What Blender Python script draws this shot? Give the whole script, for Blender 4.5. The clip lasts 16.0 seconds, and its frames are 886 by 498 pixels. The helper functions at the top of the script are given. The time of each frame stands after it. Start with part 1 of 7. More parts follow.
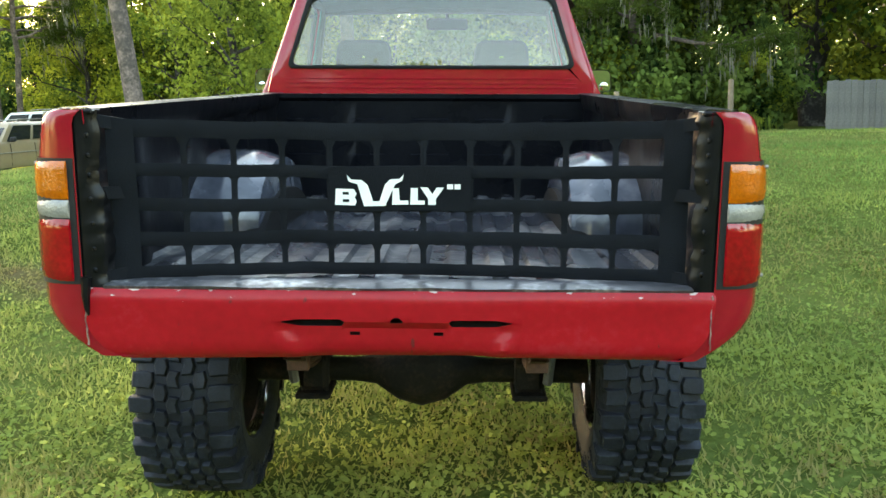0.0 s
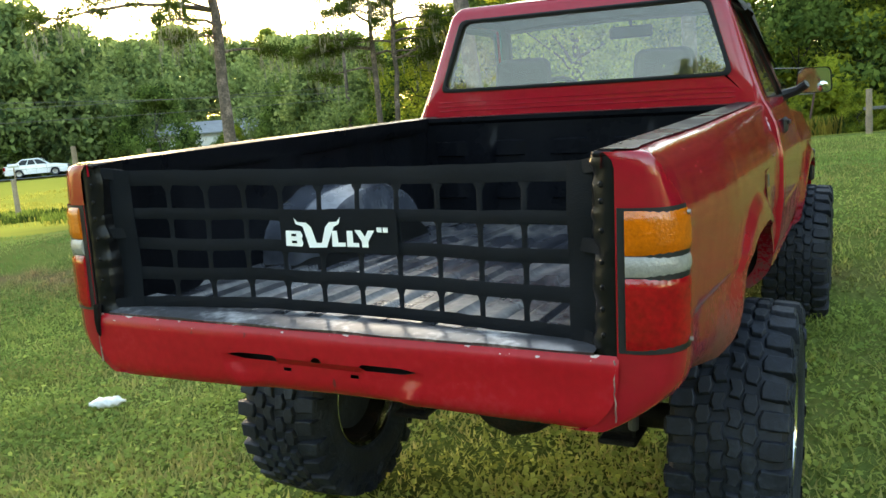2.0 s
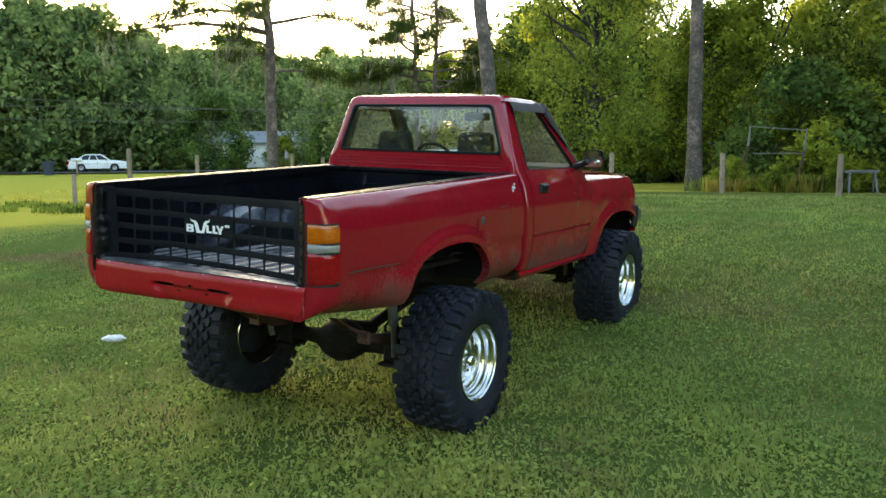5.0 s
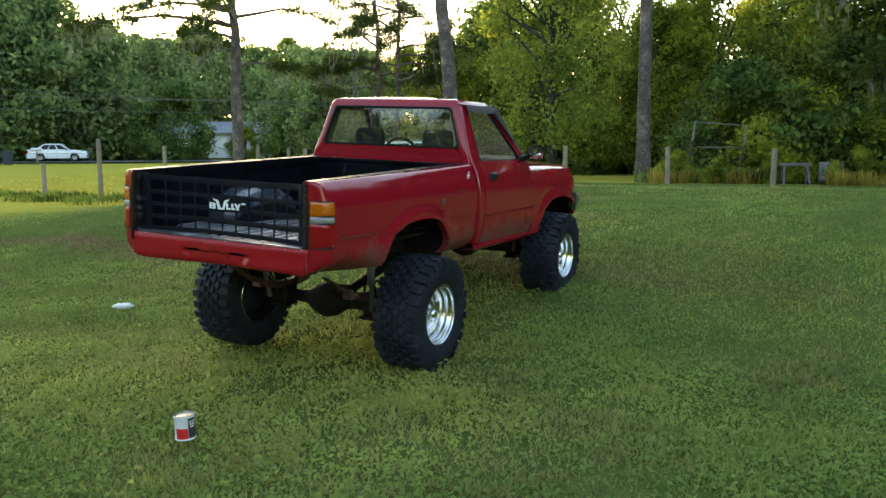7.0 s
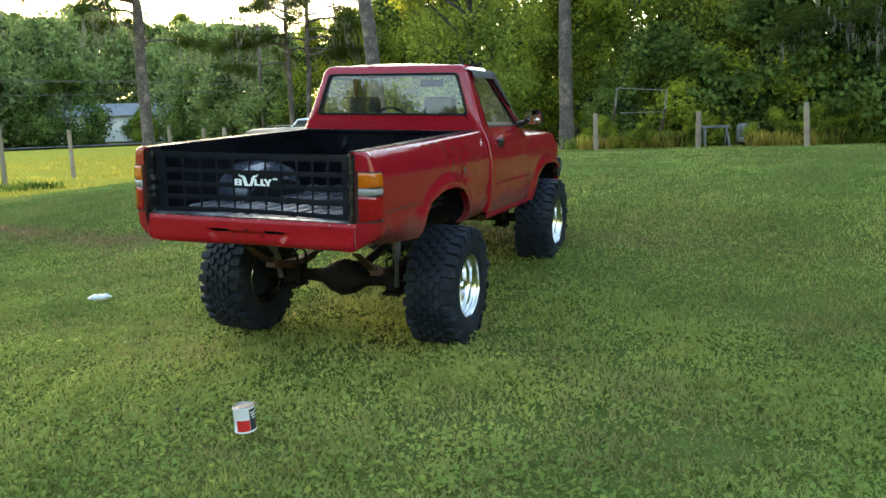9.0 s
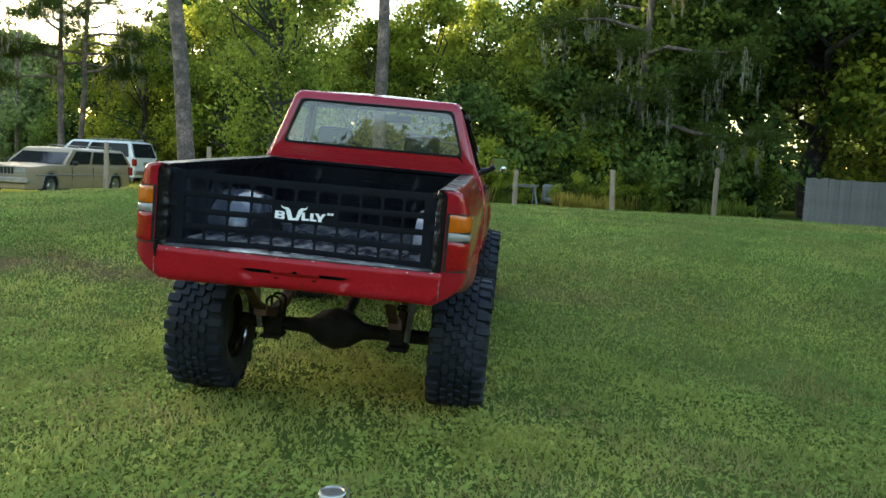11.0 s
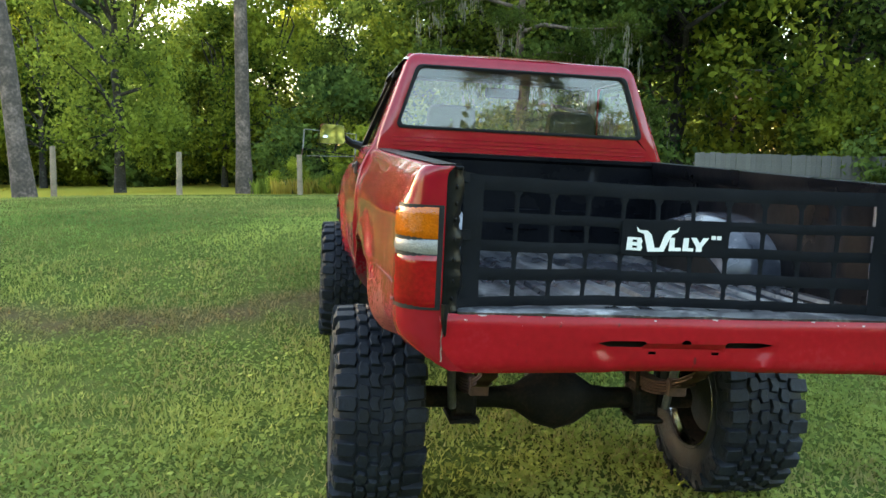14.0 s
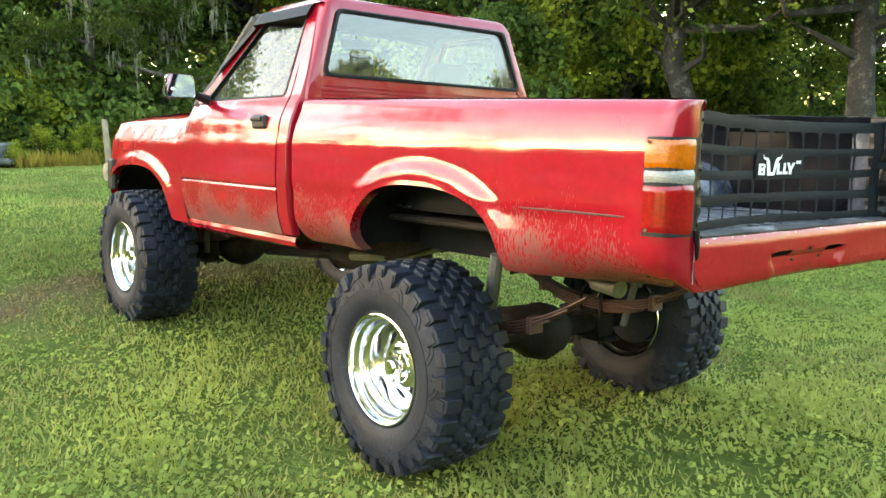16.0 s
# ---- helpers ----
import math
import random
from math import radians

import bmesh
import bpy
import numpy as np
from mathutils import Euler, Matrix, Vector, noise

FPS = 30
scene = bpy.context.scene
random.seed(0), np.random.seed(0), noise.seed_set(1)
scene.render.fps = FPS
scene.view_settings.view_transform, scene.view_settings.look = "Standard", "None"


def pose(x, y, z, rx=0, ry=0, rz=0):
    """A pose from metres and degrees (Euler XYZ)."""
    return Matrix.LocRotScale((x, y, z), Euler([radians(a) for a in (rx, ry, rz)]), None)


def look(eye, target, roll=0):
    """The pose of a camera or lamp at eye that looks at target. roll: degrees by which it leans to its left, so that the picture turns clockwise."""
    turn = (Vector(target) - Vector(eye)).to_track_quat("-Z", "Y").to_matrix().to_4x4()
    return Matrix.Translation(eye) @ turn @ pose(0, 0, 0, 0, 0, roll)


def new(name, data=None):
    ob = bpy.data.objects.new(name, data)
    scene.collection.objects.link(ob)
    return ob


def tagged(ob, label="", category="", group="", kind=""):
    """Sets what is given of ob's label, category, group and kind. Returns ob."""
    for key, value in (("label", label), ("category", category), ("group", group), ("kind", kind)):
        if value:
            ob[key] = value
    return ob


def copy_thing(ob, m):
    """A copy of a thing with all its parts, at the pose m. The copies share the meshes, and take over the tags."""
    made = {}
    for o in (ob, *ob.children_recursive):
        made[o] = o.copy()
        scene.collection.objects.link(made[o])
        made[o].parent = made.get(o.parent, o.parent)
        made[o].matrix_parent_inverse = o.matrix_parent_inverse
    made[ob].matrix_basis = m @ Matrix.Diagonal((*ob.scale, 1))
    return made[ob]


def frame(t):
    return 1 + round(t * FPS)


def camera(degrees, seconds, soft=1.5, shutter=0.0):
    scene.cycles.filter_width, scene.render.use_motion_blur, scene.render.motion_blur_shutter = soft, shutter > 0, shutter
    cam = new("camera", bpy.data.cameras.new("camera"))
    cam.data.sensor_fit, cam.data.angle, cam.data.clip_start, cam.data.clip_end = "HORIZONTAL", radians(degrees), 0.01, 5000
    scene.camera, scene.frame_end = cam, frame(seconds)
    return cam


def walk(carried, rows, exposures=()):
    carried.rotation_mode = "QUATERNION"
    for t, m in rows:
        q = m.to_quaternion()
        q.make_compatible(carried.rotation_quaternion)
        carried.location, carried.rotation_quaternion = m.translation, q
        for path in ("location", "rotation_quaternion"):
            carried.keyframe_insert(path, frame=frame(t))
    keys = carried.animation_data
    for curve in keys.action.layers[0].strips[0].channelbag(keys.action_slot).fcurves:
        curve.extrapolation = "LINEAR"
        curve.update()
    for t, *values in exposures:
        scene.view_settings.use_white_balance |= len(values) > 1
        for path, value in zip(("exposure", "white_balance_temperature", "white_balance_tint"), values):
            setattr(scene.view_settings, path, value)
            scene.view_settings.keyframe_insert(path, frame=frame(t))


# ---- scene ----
cam = camera(56.1, 16.0)
PATH = [
    (0, (0.23, -1.801, 1.426), (0.145, 0.17, 1.095), -2.3),
    (0.5, (0.316, -1.744, 1.43), (0.037, 0.21, 1.106), -4.3),
    (1, (0.496, -1.588, 1.423), (0.092, 0.347, 1.118), -5.0),
    (1.5, (0.812, -1.501, 1.444), (0.186, 0.376, 1.154), -4.7),
    (2, (1.187, -1.509, 1.461), (0.264, 0.243, 1.182), -5.1),
    (2.5, (1.535, -1.39, 1.444), (0.63, 0.364, 1.123), -3.8),
    (3, (1.924, -1.413, 1.481), (1.021, 0.351, 1.207), -1.1),
    (3.2, (2.093, -1.499, 1.5), (1.084, 0.207, 1.228), -0.9),
    (5.3, (3.261, -2.977, 1.566), (2.235, -1.273, 1.359), -0.6),
    (5.5, (3.364, -3.091, 1.561), (2.318, -1.398, 1.358), -0.5),
    (6, (3.627, -3.341, 1.57), (2.569, -1.659, 1.344), -0.6),
    (6.5, (3.666, -3.619, 1.574), (2.651, -1.911, 1.345), -0.5),
    (7, (3.676, -3.82, 1.578), (2.739, -2.069, 1.34), -0.3),
    (7.5, (3.767, -3.856, 1.552), (2.836, -2.126, 1.177), -0.7),
    (8, (3.638, -3.865, 1.521), (2.823, -2.093, 1.078), -0.2),
    (8.5, (3.249, -3.979, 1.535), (2.51, -2.149, 1.208), -1.1),
    (8.7, (3.09, -4.022, 1.541), (2.35, -2.19, 1.229), -1.9),
    (10.8, (1.218, -3.896, 1.505), (0.925, -1.927, 1.307), 2.5),
    (11, (1.065, -3.895, 1.502), (0.904, -1.911, 1.309), 2.9),
    (11.5, (0.726, -3.784, 1.506), (0.635, -1.796, 1.307), 1.5),
    (12, (0.373, -3.579, 1.488), (0.288, -1.593, 1.264), -0.3),
    (12.5, (-0.007, -3.305, 1.5), (-0.082, -1.322, 1.258), 0.3),
    (13, (-0.292, -2.852, 1.52), (-0.406, -0.867, 1.304), 0.9),
    (13.5, (-0.62, -2.462, 1.489), (-0.61, -0.472, 1.284), 1.7),
    (14, (-0.952, -2.181, 1.469), (-0.677, -0.211, 1.259), 0.3),
    (14.5, (-1.366, -1.934, 1.458), (-0.858, -0.012, 1.233), 0.4),
    (15, (-1.821, -1.786, 1.437), (-1.115, 0.065, 1.161), 1.9),
    (15.5, (-2.252, -1.556, 1.408), (-1.29, 0.17, 1.098), 0.9),
    (16, (-2.696, -1.375, 1.394), (-1.439, 0.153, 1.103), -0.9),
]
EXPOSURES = [(0, 4.17, 7700, 10), (0.5, 4.32, 7700, 10), (1.2, 4.17, 7700, 10), (2.5, 3.57, 7500, 10), (3, 3.52, 7400, 10), (5.5, 3.22, 6900, 10), (6.5, 3.12, 6800, 10), (7.5, 3.02, 6800, 10), (8.0, 3.47, 6800, 10), (8.5, 3.52, 6800, 10), (11, 3.27, 6700, 10), (11.5, 3.47, 6600, 10), (12.0, 3.57, 6600, 10), (12.5, 3.52, 6700, 10), (13.5, 3.52, 6900, 10), (14.5, 4.19, 7200, 10), (16, 4.39, 7500, 10)]
walk(cam, [(t, look(eye, target, roll)) for t, eye, target, roll in PATH], EXPOSURES)
# ---------------------------------------------------------------- light
world = bpy.data.worlds.new("sky")
scene.world = world
world.use_nodes = True
wn = world.node_tree.nodes
wl = world.node_tree.links
sky = wn.new("ShaderNodeTexSky")
sky.sky_type = "NISHITA"
sky.sun_disc = False
SUN_EL, SUN_AZ = radians(6.5), radians(50)      # height; angle to the left of straight ahead
sky.sun_elevation = SUN_EL
sky.sun_rotation = -SUN_AZ
sky.air_density, sky.dust_density, sky.ozone_density = 1.0, 1.2, 1.0
wn["Background"].inputs[1].default_value = 0.15
wl.new(sky.outputs[0], wn["Background"].inputs[0])

sun_data = bpy.data.lights.new("sun", "SUN")
sun_data.energy, sun_data.angle, sun_data.color = 1.8, radians(1.5), (1.0, 0.84, 0.58)
sun = new("sun", sun_data)
to_sun = Vector((-math.sin(SUN_AZ) * math.cos(SUN_EL), math.cos(SUN_AZ) * math.cos(SUN_EL), math.sin(SUN_EL)))
sun.matrix_world = look(to_sun * 60, (0, 0, 0))


# ---------------------------------------------------------------- materials
def material(name, colour, rough=0.6, metal=0.0, spec=0.5, vary=0.0, scale=4.0, detail=40.0, bump=0.0, bump_scale=60.0,
             second=None, second_at=(0.55, 0.7), coat=0.0, rough_vary=0.0, island=0.0, objects=0.0):
    """A surface with large stains, fine grain and relief; second: a colour that shows in patches."""
    m = bpy.data.materials.new(name)
    m.use_nodes = True
    n, l = m.node_tree.nodes, m.node_tree.links
    b = n["Principled BSDF"]
    b.inputs["Roughness"].default_value, b.inputs["Metallic"].default_value = rough, metal
    b.inputs["Specular IOR Level"].default_value = spec
    b.inputs["Coat Weight"].default_value = coat
    b.inputs["Coat Roughness"].default_value = 0.08
    b.inputs["Base Color"].default_value = (*colour, 1)
    co = n.new("ShaderNodeTexCoord")
    big, fine = n.new("ShaderNodeTexNoise"), n.new("ShaderNodeTexNoise")
    big.inputs["Scale"].default_value, big.inputs["Detail"].default_value = scale, 5
    fine.inputs["Scale"].default_value, fine.inputs["Detail"].default_value = detail, 4
    l.new(co.outputs["Object"], big.inputs["Vector"])
    l.new(co.outputs["Object"], fine.inputs["Vector"])
    last = None
    if second:
        ramp = n.new("ShaderNodeValToRGB")
        ramp.color_ramp.elements[0].position, ramp.color_ramp.elements[1].position = second_at
        mix2 = n.new("ShaderNodeMix")
        mix2.data_type = "RGBA"
        both = n.new("ShaderNodeMath")
        both.operation = "MULTIPLY_ADD"
        both.inputs[1].default_value = 0.35
        l.new(fine.outputs[0], both.inputs[0])
        half = n.new("ShaderNodeMath")
        half.operation = "MULTIPLY"
        half.inputs[1].default_value = 0.65
        l.new(big.outputs[0], half.inputs[0])
        l.new(half.outputs[0], both.inputs[2])
        l.new(both.outputs[0], ramp.inputs[0])
        l.new(ramp.outputs[0], mix2.inputs[0])
        mix2.inputs[6].default_value, mix2.inputs[7].default_value = (*colour, 1), (*second, 1)
        last = mix2.outputs[2]
    if vary or island or objects:
        hsv = n.new("ShaderNodeHueSaturation")
        if last:
            l.new(last, hsv.inputs["Color"])
        else:
            hsv.inputs["Color"].default_value = (*colour, 1)
        add = n.new("ShaderNodeMath")
        add.operation = "ADD"
        l.new(big.outputs[0], add.inputs[0])
        l.new(fine.outputs[0], add.inputs[1])
        span = n.new("ShaderNodeMapRange")
        span.inputs[1].default_value, span.inputs[2].default_value = 0.7, 1.3
        span.inputs[3].default_value, span.inputs[4].default_value = 1 - vary, 1 + vary
        l.new(add.outputs[0], span.inputs[0])
        value = span.outputs[0]
        for amount, node, out in ((island, "ShaderNodeNewGeometry", "Random Per Island"), (objects, "ShaderNodeObjectInfo", "Random")):
            if amount:
                g = n.new(node)
                r = n.new("ShaderNodeMapRange")
                r.inputs[3].default_value, r.inputs[4].default_value = 1 - amount, 1 + amount
                l.new(g.outputs[out], r.inputs[0])
                mul = n.new("ShaderNodeMath")
                mul.operation = "MULTIPLY"
                l.new(value, mul.inputs[0])
                l.new(r.outputs[0], mul.inputs[1])
                value = mul.outputs[0]
        l.new(value, hsv.inputs["Value"])
        last = hsv.outputs[0]
    if last:
        l.new(last, b.inputs["Base Color"])
    if rough_vary:
        r = n.new("ShaderNodeMapRange")
        r.inputs[1].default_value, r.inputs[2].default_value = 0.35, 0.65
        r.inputs[3].default_value, r.inputs[4].default_value = max(0.02, rough - rough_vary), min(1, rough + rough_vary)
        l.new(big.outputs[0], r.inputs[0])
        l.new(r.outputs[0], b.inputs["Roughness"])
    if bump:
        tex = n.new("ShaderNodeTexNoise")
        tex.inputs["Scale"].default_value, tex.inputs["Detail"].default_value = bump_scale, 4
        l.new(co.outputs["Object"], tex.inputs["Vector"])
        bp = n.new("ShaderNodeBump")
        bp.inputs["Strength"].default_value, bp.inputs["Distance"].default_value = bump, 0.01
        l.new(tex.outputs[0], bp.inputs["Height"])
        l.new(bp.outputs[0], b.inputs["Normal"])
    return m


def glass(name, tint, face=0.07, dust=0.0, rough=0.0):
    """A thin pane: clear through, mirror gloss that grows towards grazing on both sides, and a film of dust in patches."""
    m = bpy.data.materials.new(name)
    m.use_nodes = True
    n, l = m.node_tree.nodes, m.node_tree.links
    n.remove(n["Principled BSDF"])
    clear, gloss, mix, lw, power, curve = (n.new("ShaderNode" + k) for k in ("BsdfTransparent", "BsdfGlossy", "MixShader", "LayerWeight", "Math", "MapRange"))
    clear.inputs[0].default_value = (*tint, 1)
    gloss.inputs["Roughness"].default_value = rough
    lw.inputs[0].default_value = 0.5
    power.operation = "POWER"
    power.inputs[1].default_value = 5.0
    l.new(lw.outputs["Facing"], power.inputs[0])
    l.new(power.outputs[0], curve.inputs[0])
    curve.inputs[3].default_value, curve.inputs[4].default_value = face, 0.9
    through_pane = clear.outputs[0]
    if dust:
        film, veil, co, cloud, amount = (n.new("ShaderNode" + k) for k in ("BsdfTranslucent", "MixShader", "TexCoord", "TexNoise", "MapRange"))
        film.inputs[0].default_value = (0.62, 0.58, 0.50, 1)
        cloud.inputs["Scale"].default_value, cloud.inputs["Detail"].default_value = 4.0, 5
        l.new(co.outputs["Object"], cloud.inputs["Vector"])
        amount.inputs[1].default_value, amount.inputs[2].default_value = 0.3, 0.7
        amount.inputs[3].default_value, amount.inputs[4].default_value = 0.55 * dust, 1.3 * dust
        l.new(cloud.outputs[0], amount.inputs[0])
        l.new(amount.outputs[0], veil.inputs[0])
        l.new(clear.outputs[0], veil.inputs[1])
        l.new(film.outputs[0], veil.inputs[2])
        through_pane = veil.outputs[0]
    l.new(curve.outputs[0], mix.inputs[0])
    l.new(through_pane, mix.inputs[1])
    l.new(gloss.outputs[0], mix.inputs[2])
    l.new(mix.outputs[0], n["Material Output"].inputs[0])
    return m


def bank_edge(n, l, place, base, colour):
    """Thin dead grass in a wavy, broken band where the bank starts to rise."""
    sep, wander, bite = n.new("ShaderNodeSeparateXYZ"), n.new("ShaderNodeTexNoise"), n.new("ShaderNodeTexNoise")
    wander.inputs["Scale"].default_value, wander.inputs["Detail"].default_value = 0.5, 3
    bite.inputs["Scale"].default_value, bite.inputs["Detail"].default_value = 3.0, 4
    for q in (sep.inputs[0], wander.inputs["Vector"], bite.inputs["Vector"]):
        l.new(place, q)

    def calc(kind, a, b, c=0.0):
        m = n.new("ShaderNodeMath")
        m.operation = kind
        for k, v in enumerate((a, b, c)):
            if isinstance(v, float):
                m.inputs[k].default_value = v
            else:
                l.new(v, m.inputs[k])
        return m.outputs[0]

    line = calc("MULTIPLY_ADD", wander.outputs[0], 1.6, sep.outputs["Y"])
    off = calc("ABSOLUTE", calc("ADD", line, -4.95), 0.0)
    off = calc("MULTIPLY_ADD", bite.outputs[0], 0.9, off)
    band, left, mix = n.new("ShaderNodeMapRange"), n.new("ShaderNodeMapRange"), n.new("ShaderNodeMix")
    band.inputs[1].default_value, band.inputs[2].default_value, band.inputs[3].default_value, band.inputs[4].default_value = 0.38, 0.85, 0.9, 0.0
    left.inputs[1].default_value, left.inputs[2].default_value, left.inputs[3].default_value, left.inputs[4].default_value = -0.5, 2.5, 1.0, 0.15
    l.new(off, band.inputs[0])
    l.new(sep.outputs["X"], left.inputs[0])
    l.new(calc("MULTIPLY", band.outputs[0], left.outputs[0]), mix.inputs[0])
    mix.data_type = "RGBA"
    l.new(base, mix.inputs[6])
    mix.inputs[7].default_value = (*colour, 1)
    return mix.outputs[2]


def leaf_material(name, dark, light, through_share=0.45, straw=None, clump=1.5, edge=None):
    """Leaves that vary one by one, plant by plant and in clumps; straw: a dry colour in patches; edge: dead growth along the bank's foot."""
    m = bpy.data.materials.new(name)
    m.use_nodes = True
    n, l = m.node_tree.nodes, m.node_tree.links
    n.remove(n["Principled BSDF"])
    geo, info, ob = n.new("ShaderNodeNewGeometry"), n.new("ShaderNodeObjectInfo"), n.new("ShaderNodeTexCoord")
    tex = n.new("ShaderNodeTexNoise")
    tex.inputs["Scale"].default_value, tex.inputs["Detail"].default_value = 0.9, 3
    l.new(ob.outputs["Object"], tex.inputs["Vector"])
    s1 = n.new("ShaderNodeMath")
    s1.operation = "MULTIPLY_ADD"
    s1.inputs[1].default_value = 0.45
    l.new(geo.outputs["Random Per Island"], s1.inputs[0])
    s2 = n.new("ShaderNodeMath")
    s2.operation = "MULTIPLY_ADD"
    s2.inputs[1].default_value = 0.3
    l.new(info.outputs["Random"], s2.inputs[0])
    s3 = n.new("ShaderNodeMath")
    s3.operation = "MULTIPLY_ADD"
    s3.inputs[1].default_value, s3.inputs[2].default_value = clump, 0.13 - 0.5 * clump
    l.new(tex.outputs[0], s3.inputs[0])
    if straw:
        fine, s4 = n.new("ShaderNodeTexNoise"), n.new("ShaderNodeMath")
        fine.inputs["Scale"].default_value, fine.inputs["Detail"].default_value = 5.5, 3
        l.new(ob.outputs["Object"], fine.inputs["Vector"])
        s4.operation = "MULTIPLY_ADD"
        s4.inputs[1].default_value = 1.7
        l.new(fine.outputs[0], s4.inputs[0])
        less = n.new("ShaderNodeMath")
        less.operation = "ADD"
        less.inputs[1].default_value = -0.85
        l.new(s3.outputs[0], less.inputs[0])
        l.new(less.outputs[0], s4.inputs[2])
        s3 = s4
    l.new(s3.outputs[0], s2.inputs[2])
    l.new(s2.outputs[0], s1.inputs[2])
    mix = n.new("ShaderNodeMix")
    mix.data_type = "RGBA"
    mix.inputs[6].default_value, mix.inputs[7].default_value = (*dark, 1), (*light, 1)
    l.new(s1.outputs[0], mix.inputs[0])
    last = mix.outputs[2]
    if straw:
        patch, few = n.new("ShaderNodeTexNoise"), n.new("ShaderNodeMapRange")
        patch.inputs["Scale"].default_value, patch.inputs["Detail"].default_value = 0.7, 4
        l.new(ob.outputs["Object"], patch.inputs["Vector"])
        sum1 = n.new("ShaderNodeMath")
        sum1.operation = "MULTIPLY_ADD"
        sum1.inputs[1].default_value = 0.20
        l.new(geo.outputs["Random Per Island"], sum1.inputs[0])
        l.new(patch.outputs[0], sum1.inputs[2])
        few.inputs[1].default_value, few.inputs[2].default_value, few.inputs[4].default_value = 0.53, 0.76, 0.8
        l.new(sum1.outputs[0], few.inputs[0])
        dry = n.new("ShaderNodeMix")
        dry.data_type = "RGBA"
        l.new(few.outputs[0], dry.inputs[0])
        l.new(last, dry.inputs[6])
        dry.inputs[7].default_value = (*straw, 1)
        last = dry.outputs[2]
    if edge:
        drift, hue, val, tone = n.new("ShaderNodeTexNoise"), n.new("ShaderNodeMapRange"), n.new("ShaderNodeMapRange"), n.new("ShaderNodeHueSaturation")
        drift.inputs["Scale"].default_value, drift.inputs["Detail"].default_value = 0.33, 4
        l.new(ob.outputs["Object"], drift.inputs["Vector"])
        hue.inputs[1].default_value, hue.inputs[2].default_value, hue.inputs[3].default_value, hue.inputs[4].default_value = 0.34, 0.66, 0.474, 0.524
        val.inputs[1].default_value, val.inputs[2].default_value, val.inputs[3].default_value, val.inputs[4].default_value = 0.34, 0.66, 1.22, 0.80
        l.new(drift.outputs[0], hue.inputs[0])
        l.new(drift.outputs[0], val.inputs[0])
        far_green, shift = n.new("ShaderNodeMapRange"), n.new("ShaderNodeMath")
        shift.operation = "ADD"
        far_green.inputs[1].default_value, far_green.inputs[2].default_value, far_green.inputs[3].default_value, far_green.inputs[4].default_value = 2.4, 7.0, -0.002, 0.042
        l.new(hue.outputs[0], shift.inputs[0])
        l.new(far_green.outputs[0], shift.inputs[1])
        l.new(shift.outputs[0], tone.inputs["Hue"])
        # paler grass round the truck's tail, darker and greener away from it
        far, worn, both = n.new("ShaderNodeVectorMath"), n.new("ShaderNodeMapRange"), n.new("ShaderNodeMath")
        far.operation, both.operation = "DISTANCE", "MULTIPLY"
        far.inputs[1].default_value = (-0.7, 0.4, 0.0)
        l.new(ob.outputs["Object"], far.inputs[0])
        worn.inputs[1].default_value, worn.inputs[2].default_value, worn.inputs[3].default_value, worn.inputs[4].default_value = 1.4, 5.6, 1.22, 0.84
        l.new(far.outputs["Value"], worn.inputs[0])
        l.new(far.outputs["Value"], far_green.inputs[0])
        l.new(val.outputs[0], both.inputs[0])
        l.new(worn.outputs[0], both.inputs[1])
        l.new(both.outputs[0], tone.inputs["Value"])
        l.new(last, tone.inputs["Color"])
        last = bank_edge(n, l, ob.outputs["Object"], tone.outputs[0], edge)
    d, t, ms = n.new("ShaderNodeBsdfDiffuse"), n.new("ShaderNodeBsdfTranslucent"), n.new("ShaderNodeMixShader")
    warm = n.new("ShaderNodeHueSaturation")
    warm.inputs["Hue"].default_value, warm.inputs["Value"].default_value = 0.485, 1.7
    l.new(last, d.inputs[0])
    l.new(last, warm.inputs["Color"])
    l.new(warm.outputs[0], t.inputs[0])
    ms.inputs[0].default_value = through_share
    l.new(d.outputs[0], ms.inputs[1])
    l.new(t.outputs[0], ms.inputs[2])
    l.new(ms.outputs[0], n["Material Output"].inputs[0])
    return m


